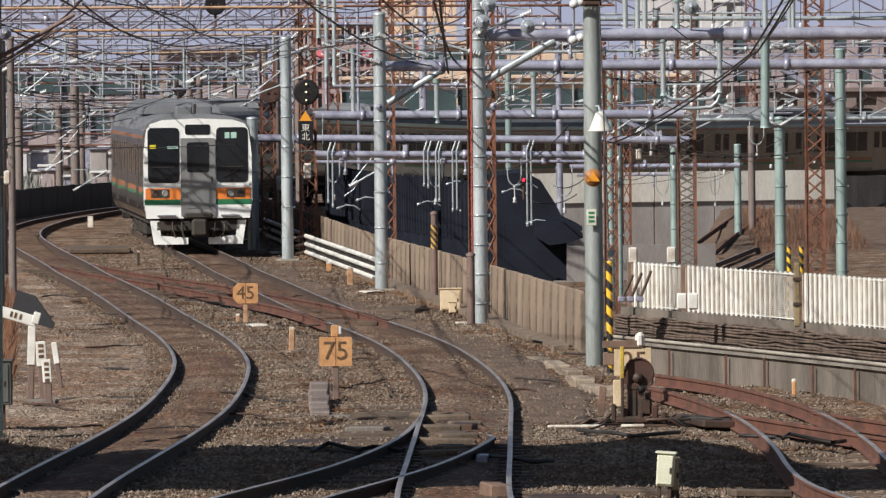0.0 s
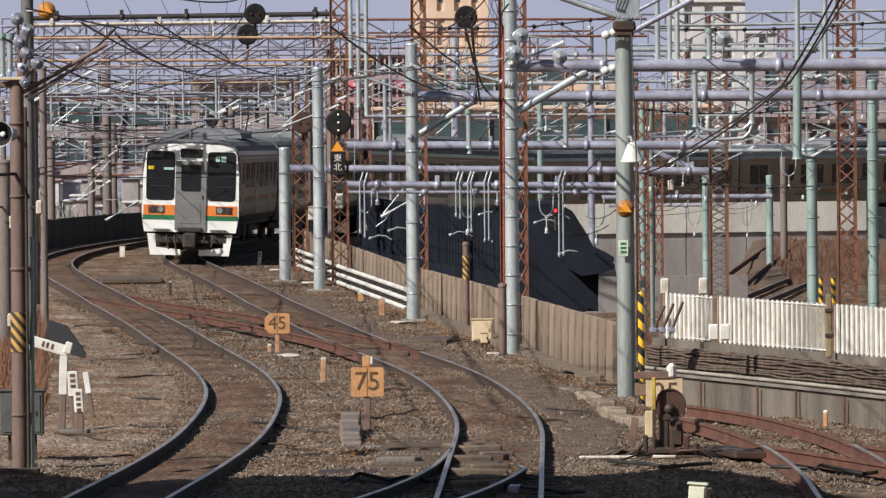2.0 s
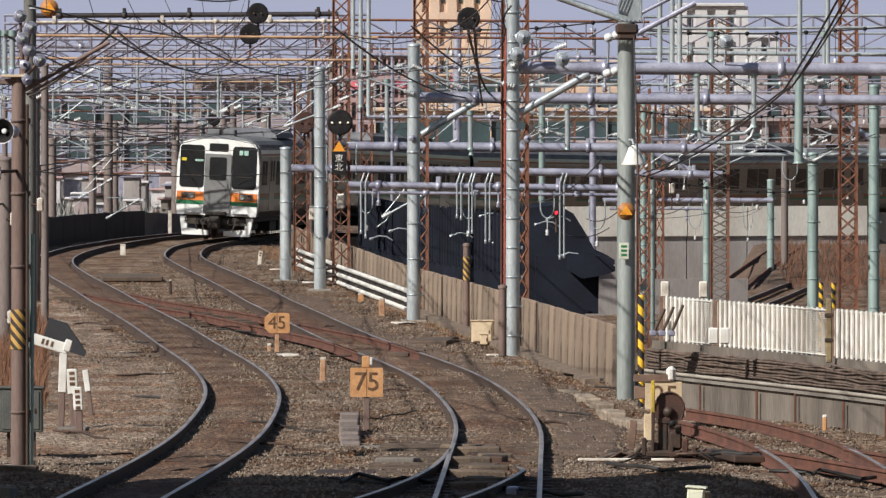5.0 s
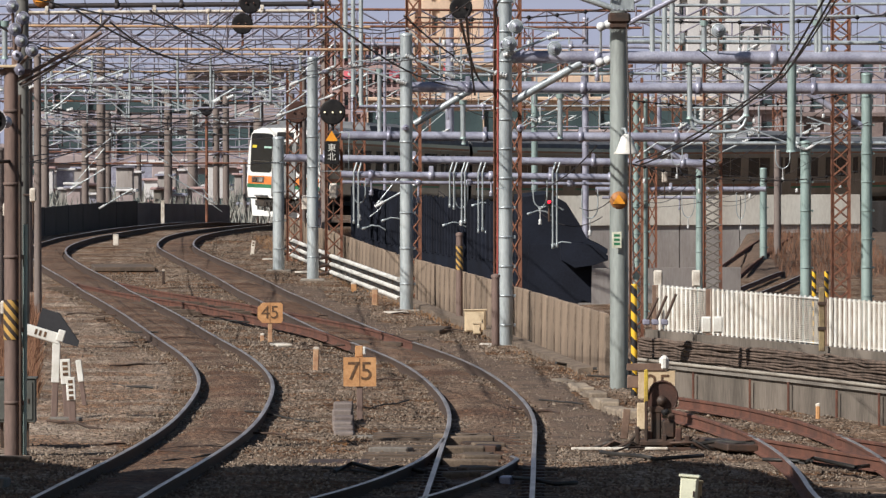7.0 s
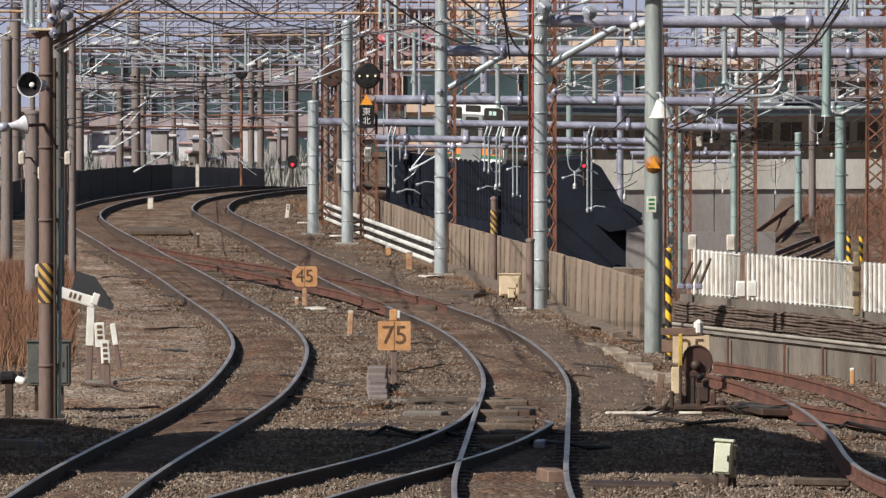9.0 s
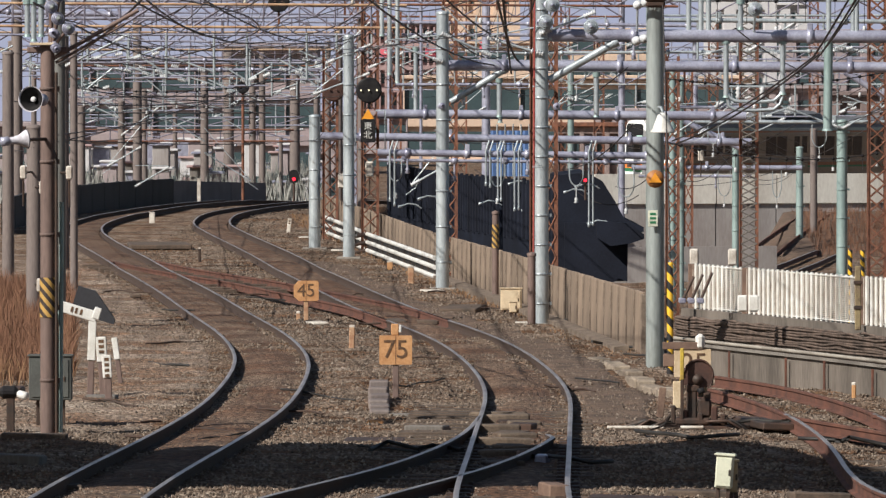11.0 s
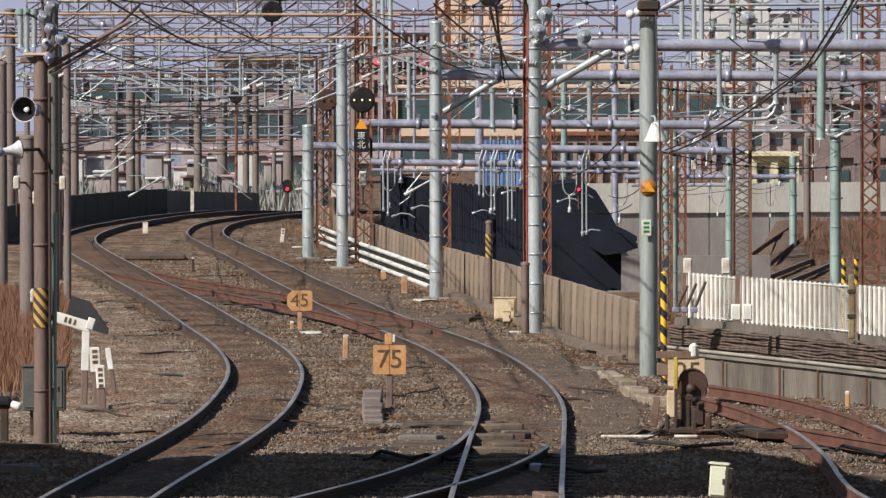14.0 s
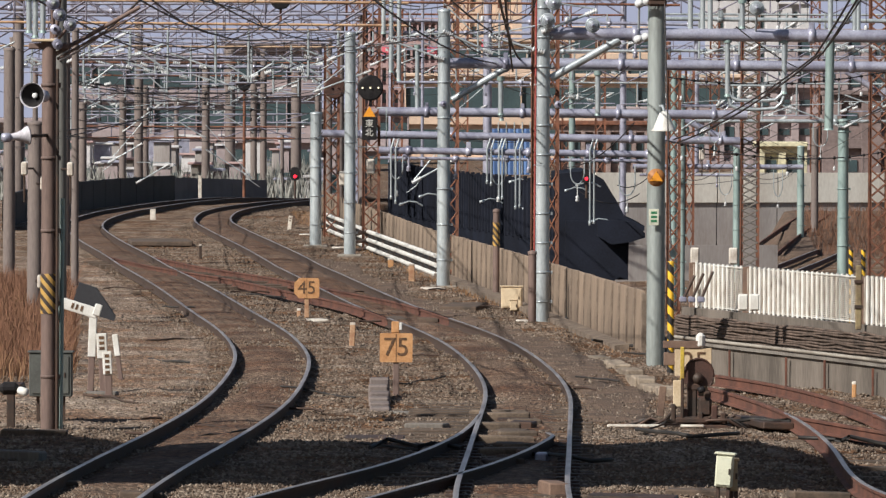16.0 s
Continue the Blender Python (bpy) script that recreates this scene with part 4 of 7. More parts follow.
def wire(a, b, sag, r, label="dark overhead wire sagging between supports", material=None):
    a, b = Vector(a), Vector(b)
    pts = [a.lerp(b, i / 14) - Vector((0, 0, sag * 4 * (i / 14) * (1 - i / 14))) for i in range(15)]
    ob = part("overhead_wire", Shape().path(pts, r, 5), material or WIRE)
    return tagged(ob, label, "wire", "overhead wires")


random.seed(5)

def hang_wires(rows):
    for x0, y0, z0, x1, y1, z1, sag, r in rows:
        wire((x0, y0, z0), (x1, y1, z1), sag, r)

hang_wires((
    (-7.08, 124.9, 4.7, -3.93, 90, 5.39, 0.1, 0.017), (-5.43, 90, 5.28, -7.19, 190, 5.21, 0.2, 0.015), (-4.62, 95, 5.56, -5.23, 200, 5.87, 0.3, 0.017), (-4.37, 100, 5.48, -5.76, 190, 6, 0.3, 0.015),
    (-7.08, 124.9, 4.2, -4.88, 83.62, 4.55, 0.1, 0.011), (-3.78, 100, 5.65, -2.28, 190, 6, 0.5, 0.015), (-1.2, 100, 5.57, 2.79, 190, 5.37, 0.6, 0.017), (-0.04, 110, 5.74, 3.39, 180, 5.59, 0.5, 0.017),
    (0.8, 100, 5.48, 1.81, 160, 5, 0.2, 0.022), (0.88, 100, 5.57, 1.61, 160, 4.73, 0.1, 0.022), (3.55, 105, 3.38, 4.59, 84, 4.52, 0.1, 0.012), (3.6, 105, 3.33, 4.66, 84, 4.55, 0.12, 0.013),
))
hang_wires((
    (4.59, 84, 4.52, 5.30, 66.4, 7.72, 0.2, 0.014), (4.68, 84, 4.55, 5.38, 66.4, 7.72, 0.22, 0.014), (4.62, 84, 4.48, 5.46, 66.4, 7.72, 0.3, 0.010), (5.16, 120, 5.31, 11.93, 200, 4.78, 0.3, 0.012), (2.7, 150, 2.55, 3.64, 130, 3.59, 0.2, 0.012),
    (3.31, 184, 3.94, 4.08, 150, 4.8, 0.1, 0.013), (-0.05, 153, 5.84, 1.84, 190, 5.45, 0.4, 0.019), (-2.28, 190, 5.85, 0.12, 230, 4.92, 0.3, 0.015), (-3.55, 190, 4.58, -1.29, 184, 5.94, 0.2, 0.013),
    (-13.11, 230, 4.73, -3.83, 250, 4.43, 0.4, 0.015), (-12.54, 220, 5.83, -3.42, 250, 5.95, 0.7, 0.017), (-14.04, 250, 3.45, -6.1, 300, 3, 0.3, 0.015), (-13.08, 240, 4.97, -7.35, 290, 4.12, 0.5, 0.015),
))
hang_wires((
    (-13, 235, 4.16, -5.41, 290, 5.45, 0.6, 0.015), (-1.4, 200, 3.28, 3.96, 220, 2.95, 0.3, 0.011), (2.83, 150, 2.17, 4.33, 150, 1.98, 0.3, 0.011), (0.93, 200, 2.12, 4.05, 190, 1.89, 0.5, 0.012),
    (8.27, 200, 4.62, 11.11, 170, 5.78, 0.4, 0.013), (10.43, 210, 3.25, 11.56, 170, 4.08, 0.2, 0.013), (7.06, 190, 5.05, 8.64, 190, 4.1, 0.1, 0.013), (4.08, 160, 2.06, 4.7, 150, 2.55, 0.2, 0.011),
    (-2.57, 188, 5.82, -1.92, 186, 5.03, 0.1, 0.015), (-8.49, 130, 5.54, -10.9, 200, 6.78, 0.1, 0.015), (-9.55, 170, 5.78, -6.05, 160, 6.33, 0.3, 0.015),
))


def bracket(at, reach, rise, label="pale hinged bracket arm with white insulators", scale=1.0):
    t = thing("bracket_arm", label, "bracket", at, "bracket arms")
    e = Vector((reach, 0, rise))
    part("arm", Shape().tube((0, 0, 0), e, 0.028 * scale, n=8), GALV, t)
    part("stay", Shape().tube((0, 0, 0.55 * abs(rise) + 0.35), e * 0.96 + Vector((0, 0, 0.05)), 0.018 * scale, n=6), GALV, t)
    part("steady_arm", Shape().path([e * 0.8, e * 0.9 + Vector((0, 0, -0.12)), e * 1.15 + Vector((0, 0, -0.16))], 0.014 * scale, 6), GALV, t)
    for k in (0.08, 0.9):
        c = e * k
        prof = []
        for i in range(5):
            prof += [(i * 0.05 - 0.12, 0.03 * scale), (i * 0.05 - 0.10, 0.07 * scale), (i * 0.05 - 0.08, 0.03 * scale)]
        part("insulator", Shape().turn(c, prof, e, 10), PORCELAIN, t)


random.seed(11)

def hang_brackets(rows):
    for x, y, z, reach, rise in rows:
        close = [p for p in POLES if abs(p[0] - x) < 0.7 and abs(p[1] - y) < 3]
        if close:
            px, py, pr, top = min(close, key=lambda p: abs(p[0] - x))
            x, y, z = px, py - pr, min(z, top - 0.2)
        bracket((x, y, z), reach, rise, scale=0.85)

hang_brackets((
    (-10.88, 239.75, 1.17, 1.2, 0.7), (-10.68, 239.75, 2.57, -1.2, -0.7), (-9.21, 261.75, 2.67, -1.5, 0.9), (-9.21, 261.75, 2.23, 1.8, -1.1),
    (-7.97, 299.75, 4.25, -2, 0.8), (-8.43, 299.75, 2.75, -2.2, 1.3), (-13.31, 249.75, 4.18, 1.4, -0.6),
    (-13.28, 279.75, 2.82, 1.6, 1.2), (-2.62, 187.75, 4.88, -1.6, -0.6), (-0.01, 152.75, 4.95, -1.3, 0.45),
    (-0.01, 152.75, 5.58, 1.1, -0.5), (1.84, 126.75, 5.29, 1, 0.4), (1.84, 126.75, 4.91, -1, 0.3), (6.77, 199.75, 3.12, 1.5, 1),
))
hang_brackets((
    (8.85, 204.75, 2.93, 1.5, 0.7), (8.34, 184.75, 3.79, -1.4, -0.6), (11.18, 189.75, 3.63, -1.6, 0.6), (11.18, 189.75, 5.05, 1.3, 0.7),
    (-2, 185.75, 5.03, 0.9, 0.4), (-2, 185.75, 5.65, -1.2, -0.5), (1.84, 289.75, 5.69, 2, 0.9), (1.84, 289.75, 4, -2.2, -1),
    (-9.52, 169.75, 4.93, 1.6, 0.8), (12.16, 189.75, 5.53, -1.5, 0.8), (8.34, 184.75, 5.48, 1.3, 0.8), (-1.82, 259.75, 5.5, 2, 0.8),
    (6.9, 299.75, 5, -2, -1), (12.75, 319.75, 5.34, 2.3, 1.4), (0.21, 159.75, 2.6, -0.9, -0.5), (5.94, 329.75, 3.46, 2.3, 1.2),
))

random.seed(12)
for x, y, z in ((-4.78, 82.9, 4.89), (-4.71, 82.9, 4.79), (-4.59, 82.9, 4.88), (-4.56, 82.9, 4.65), (3.16, 139.7, 5.58), (1.88, 126.7, 5.5), (4.53, 126.7, 5.84), (6.37, 139.7, 5.9), (2.05, 126.7, 5.8), (2.71, 126.7, 5.18), (-0.05, 152.7, 3.95), (2.21, 131.7, 3.92), (3.53, 126.7, 5.18), (3.3, 111.7, 5.1), (2.58, 149.7, 6.15), (-2.23, 185.7, 5.52), (7.03, 169.7, 6.48)):
    close = [p for p in POLES if abs(p[0] - x) < 0.6 and abs(p[1] - y) < 4 and p[3] > z - 0.2]
    if not close:
        continue
    px, py, pr, top = min(close, key=lambda p: abs(p[0] - x))
    x, y = px + max(-pr, min(pr, x - px)), py - pr
    t = thing("disc_insulator", "stack of round grey glazed insulator discs", "insulator", (x, y, z), "disc insulators")
    ax = Vector((random.uniform(-0.5, 0.5), -1, random.uniform(-0.3, 0.3)))
    k = 0.72 if y < 90 else 0.8
    for i in range(-1, 3):
        part("disc", Shape().turn(ax.normalized() * i * 0.08, [(0, 0.0), (0.01 * k, 0.05 * k), (0.03 * k, 0.085 * k), (0.045 * k, 0.08 * k), (0.03 * k, 0.05 * k), (0.06 * k, 0.025 * k), (0.1 * k, 0.025 * k)], ax, 16), GALV_DARK if y < 90 or i else GALV, t)


# ---- contact wires along the tracks and the gantries that carry them ----
def contact_line(line, y0, y1, label):
    t = thing("contact_line", label, "overhead wire", (0, 0, 0), "contact lines")
    a, b = sorted((line.near(y0), line.near(y1)))
    span = 38.0
    high, low = [], []
    k = a
    while k < b:
        p = line.at(k)
        u = ((k - a) % span) / span
        high.append(p + Vector((0.12 * math.sin(k * 0.16), 0, 6.05 - 0.42 * 4 * u * (1 - u))))
        low.append(p + Vector((0.2 * math.sin(k * 0.08), 0, 5.1)))
        k += 1.9
    part("messenger_wire", Shape().path(high, 0.011, 5), WIRE, t)
    part("contact_wire", Shape().path(low, 0.009, 5), WIRE, t)
    for i in range(1, len(high), 3):
        part("dropper", Shape().tube(low[i], high[i], 0.005, n=4), WIRE, t)


contact_line(LEFT, 62, 300, "dark contact wire hung above the curving track")
contact_line(MAIN, 62, 300, "dark contact wire hung above the main track")
contact_line(CROSS, 120, 200, "dark contact wire hung above the crossover")


def gantry(x0, x1, d, z, deep, material, pole, label, arms, seed, foot=-0.2):
    """A truss on two poles, with hanging brackets, insulators and short cross pipes."""
    random.seed(seed)
    truss((x0, d, z), (x1, d, z), deep, label, material, 1.0)
    for x in (x0, x1):
        mast("gantry_pole", "slender pole carrying a gantry over the tracks", (x, d, foot), z + deep + 0.15, 0.13, pole, 0, "gantry poles", False)
    for i in range(arms):
        x = x0 + (x1 - x0) * (i + random.uniform(0.2, 0.8)) / arms
        t = thing("hanging_bracket", "pale hanging bracket with insulators below a gantry", "bracket", (x, d - 0.2, z), "hanging brackets")
        h, w = random.uniform(0.7, 1.7), random.choice((-1, 1)) * random.uniform(0.7, 1.6)
        part("drop", Shape().tube((0, 0, 0.05), (0, 0, -h), 0.04, n=6), GALV, t)
        part("arm", Shape().tube((0, 0, -h * 0.9), (w, 0, -h * random.uniform(0.4, 0.7)), 0.03, n=6), GALV, t)
        part("stay", Shape().tube((0, 0, -h * 0.3), (w, 0, -h * 0.62), 0.018, n=5), WIRE, t)
        part("cross_pipe", Shape().tube((-w * 0.5, 0, -h), (w * 0.9, 0, -h), 0.025, n=6), GALV_DARK, t)
        for k in (0.25, 0.8):
            prof = []
            for j in range(4):
                prof += [(j * 0.06 - 0.1, 0.03), (j * 0.06 - 0.08, 0.085), (j * 0.06 - 0.055, 0.03)]
            part("insulator", Shape().turn((w * k, 0, -h * 0.9 + 0.2 * k), prof, (w, 0, 0.3), 8), PORCELAIN, t)


FADED = mat("faded_cream_steel", (0.50, 0.36, 0.25), 0.8, 0, (0.33, 0.21, 0.14))
gantry(-14.08, -2.46, 205, 6.14, 0.55, GALV_DARK, CONCRETE_POLE, "grey truss gantry over the curving tracks", 9, 31)
gantry(-15.94, -3.6, 235, 5.96, 0.6, FADED, CONCRETE_POLE, "faded cream truss gantry over the curving tracks", 9, 32)
gantry(-17.51, -4.67, 275, 5.78, 0.7, GALV_DARK, CONCRETE_POLE, "far grey truss gantry over the curving tracks", 9, 33)
gantry(-18.7, -5.79, 310, 5.3, 0.6, RUST, CONCRETE_POLE, "far rusty truss gantry over the curving tracks", 8, 34)
gantry(-19.95, -5.29, 345, 4.17, 0.6, GALV_DARK, CONCRETE_POLE, "farthest grey gantry beyond the curve", 8, 35)
gantry(-2.35, 11.15, 300, 6.45, 0.5, GALV_DARK, GALV_DARK, "far grey gantry behind the pipe beams", 9, 36)
gantry(4.9, 21.36, 260, 4.85, 0.5, GALV, GREEN_STEEL, "pale gantry over the lower tracks", 10, 37, -2.2)
gantry(10.89, 27.39, 330, 6.35, 0.6, GALV_DARK, RUST, "far gantry over the lower tracks", 9, 38, -2.2)
gantry(7.01, 19.09, 230, 7.07, 0.5, GALV, GREEN_STEEL, "high pale gantry over the lower tracks", 9, 39, -2.2)
gantry(-3.34, 6.85, 260, 7.45, 0.6, RUST, GALV_DARK, "high rusty gantry between the masts", 8, 40)

mast("dark_pole", "slender dark pole beside the brown pole", (-7.08, 125, -0.2), 7.04, 0.125, mat("dull_grey_green_pole", (0.165, 0.16, 0.15), 0.7, 0, (0.10, 0.098, 0.09), 1.5, 25, 0.2, 0.01, 5), 0, "", False)
mast("dark_pole", "slender grey-green pole among the concrete poles", (-7.62, 140, -0.2), 5.44, 0.08, CONCRETE_POLE, 0, "", False)


# ---- beams and wires high over the tracks ----
pipe_beam((-10.77, 189, 7.38), (-2.11, 189, 7.44), 0.07, "dark steel beam high over the curving tracks", coupling=1.8, material=WIRE)
pipe_beam((-10.77, 189, 7.2), (-2.11, 189, 7.25), 0.04, "pale pipe below a dark high beam", coupling=1.5, material=WHITE_DIRTY)
truss((-11.46, 190, 6.73), (-2.12, 190, 6.79), 0.45, "grey lattice truss below a dark high beam", GALV_DARK, 0.55)
truss((-12.15, 196, 6.5), (-2.35, 196, 6.56), 0.5, "dull steel truss beam with close lacing", GALV_DARK, 0.7)
truss((-12.97, 215, 7.33), (-1.5, 215, 7.36), 0.55, "mauve-grey truss beam high over the tracks", GALV_DARK, 0.8)
truss((5.75, 170, 6.71), (14.25, 170, 6.77), 0.3, "pale lattice truss high over the lower tracks", GALV, 0.6)


def catenary(a, b, sag, pitch, drop, label):
    """A sagging messenger wire with droppers, dark clamps above and pale insulators below."""
    t = thing("catenary_wire", label, "overhead wire", a, "catenary wires")
    e = Vector(b) - Vector(a)
    n = max(3, int(e.length / pitch))
    pts = [e * (i / n) - Vector((0, 0, sag * 4 * (i / n) * (1 - i / n))) for i in range(n + 1)]
    part("messenger_wire", Shape().path(pts, 0.016, 5), WIRE, t)
    for i in range(1, n):
        p = pts[i]
        k = drop * (0.8 + 0.4 * ((i * 7) % 5) / 5)
        part("dropper", Shape().tube(p, p - Vector((0, 0, k)), 0.009, n=4), WIRE, t)
        part("clamp", Shape().turn(p, [(-0.05, 0.0), (-0.04, 0.045), (0.04, 0.045), (0.05, 0.0)], (0, 1, 0), 10), BLACK, t)
        if i % 3 == 1:
            part("insulator", Shape().turn(p - Vector((0, 0, k)), [(-0.07, 0.02), (-0.05, 0.05), (-0.01, 0.03), (0.02, 0.045), (0.05, 0.015)], n=8), PORCELAIN, t)


catenary((0.19, 139, 6.21), (4.24, 139, 6.4), 0.12, 0.55, 0.5, "dark messenger wire with droppers beside a tall pole")
catenary((4.43, 139.5, 6.18), (11.69, 139.5, 6.48), 0.2, 0.6, 0.55, "dark messenger wire with droppers over pipe beams")
catenary((-11.54, 215, 6.18), (-2.94, 215, 6.29), 0.5, 1.0, 0.6, "thin messenger wire with droppers over the curve")
catenary((-2.12, 205, 5.56), (8.17, 215, 5.39), 0.3, 0.9, 0.5, "thin messenger wire with droppers behind pipe beams")
catenary((5.78, 175, 4.67), (12.92, 190, 5.05), 0.3, 0.8, 0.5, "thin messenger wire with droppers over lower tracks")
catenary((5.31, 165, 3.11), (13.6, 200, 2.75), 0.4, 2.3, 0.35, "low messenger wire with droppers before the pale wall")
catenary((-13.9, 255, 4.83), (-6.51, 275, 5.13), 0.4, 1.0, 0.7, "thin messenger wire with droppers by concrete poles")


def cable_loop(x, y, z, w, h):
    t = thing("cable_loop", "pale looped cable hanging under a pipe beam", "cable", (x, y, z), "cable loops")
    pts = [(-w / 2, 0, 0)] + [(-w / 2 * math.cos(a), 0, -h * (0.6 + 0.4 * math.sin(a))) for a in [i * math.pi / 8 for i in range(9)]] + [(w / 2, 0, 0)]
    part("loop", Shape().path(pts, 0.017, 6), GALV, t)
    part("hanger", Shape().tube((0, 0, -h), (0, 0, -h - 0.25), 0.012, n=5).turn((0, 0, -h - 0.3), [(-0.08, 0.02), (-0.06, 0.05), (-0.02, 0.025), (0.01, 0.045), (0.05, 0.02)], n=8), PORCELAIN, t)


for x, y, z, w, h in ((4.05, 150, 2.6, 0.35, 0.66), (9.54, 230, 1.9, 0.42, 0.95), (11.33, 230, 1.9, 0.30, 1.0), (7.57, 190, 3.52, 0.30, 0.6), (10.54, 190, 3.52, 0.4, 0.7), (1.18, 147, 2.8, 0.28, 0.6), (-1.03, 147, 2.82, 0.26, 0.5), (2.89, 147, 2.82, 0.3, 0.6), (0.46, 153, 4.86, 0.4, 0.5), (3.01, 153, 4.84, 0.4, 0.4)):
    cable_loop(x, y, z, w, h)
random.seed(77)


def strung(low, high, far, count, label, zmin, zmax):
    """Thin wires strung from pole to pole."""
    some = [p for p in POLES if low < p[0] / p[1] < high and 120 < p[1] < far and p[3] > zmin + 0.5]
    for i in range(count):
        a, b = random.sample(some, 2)
        za, zb = (random.uniform(zmin, min(zmax, p[3] - 0.1)) for p in (a, b))
        wire((a[0], a[1] - a[2], za), (b[0], b[1] - b[2], zb), random.uniform(0.1, 0.5), random.uniform(0.007, 0.012), label)


strung(0.026, 0.07, 300, 20, "thin dark wire strung among the lower masts", 1.6, 7.0)
strung(-0.07, -0.01, 335, 30, "thin dark wire strung among the far poles", 3.0, 7.6)
strung(-0.02, 0.03, 300, 10, "thin dark wire strung between tall poles", 4.0, 7.6)


# ---- the train ----
STAINLESS = mat("dull_stainless_steel", (0.30, 0.28, 0.275), 0.28, 1.0, (0.21, 0.19, 0.18), 0.8, 30, 0.05, 0.003, 3)
TRAIN_WHITE = mat("white_cab_paint", (0.90, 0.90, 0.88), 0.35, 0, (0.82, 0.82, 0.80), 2, 30, 0)
TRAIN_GREY = mat("grey_roof_paint", (0.17, 0.175, 0.19), 0.8, 0, (0.11, 0.112, 0.122), 1.5, 30, 0.2)
TRAIN_DOOR = mat("grey_door_paint", (0.19, 0.19, 0.19), 0.5, 0.2, (0.24, 0.24, 0.24), 2, 30, 0)
TRAIN_ORANGE = mat("orange_stripe", (0.80, 0.24, 0.05), 0.4, 0, (0.70, 0.20, 0.04), 2, 30, 0)
TRAIN_GREEN = mat("green_stripe", (0.035, 0.20, 0.09), 0.4, 0, (0.03, 0.15, 0.07), 2, 30, 0)
# side stripes take a darker, duller orange than the cab bands
SIDE_ORANGE = mat("dull_orange_stripe", (0.34, 0.13, 0.06), 0.5, 0, (0.24, 0.10, 0.05), 2, 30, 0)
DARK_GLASS = mat("dark_window_glass", (0.014, 0.016, 0.020), 0.06, 0, (0.02, 0.022, 0.026), 1, 10, 0)
UNDER = mat("sooty_underframe", (0.035, 0.032, 0.030), 0.8, 0.1, (0.06, 0.045, 0.035), 2, 20, 0.3)
LENS = mat("headlamp_glass", (0.55, 0.55, 0.52), 0.1, 0.6, (0.4, 0.4, 0.38), 10, 40, 0)
MINT = mat("pale_mint_marking", (0.45, 0.65, 0.58), 0.5, 0, (0.4, 0.6, 0.52), 10, 40, 0)
YELLOW = mat("yellow_card", (0.75, 0.62, 0.03), 0.5, 0, (0.7, 0.55, 0.03), 10, 40, 0)

SIDE = [(-1.36, 0.86), (-1.45, 1.05), (-1.475, 1.25), (-1.475, 2.95), (-1.44, 3.18), (1.44, 3.18), (1.475, 2.95), (1.475, 1.25), (1.45, 1.05), (1.36, 0.86)]
ROOF = [(-1.44, 3.18), (-1.36, 3.36), (-1.18, 3.48), (-0.85, 3.56), (-0.4, 3.61), (0, 3.62), (0.4, 3.61), (0.85, 3.56), (1.18, 3.48), (1.36, 3.36), (1.44, 3.18)]


def rounded(x0, x1, z0, z1, r):
    pts = []
    for cx, cz, a in ((x1 - r, z1 - r, 0), (x0 + r, z1 - r, 90), (x0 + r, z0 + r, 180), (x1 - r, z0 + r, 270)):
        pts += [(cx + r * math.cos(radians(a + k * 22.5)), cz + r * math.sin(radians(a + k * 22.5))) for k in range(5)]
    return pts[::-1]


def along(profile, y0, y1):
    return Shape().slab(profile, y0, y1)


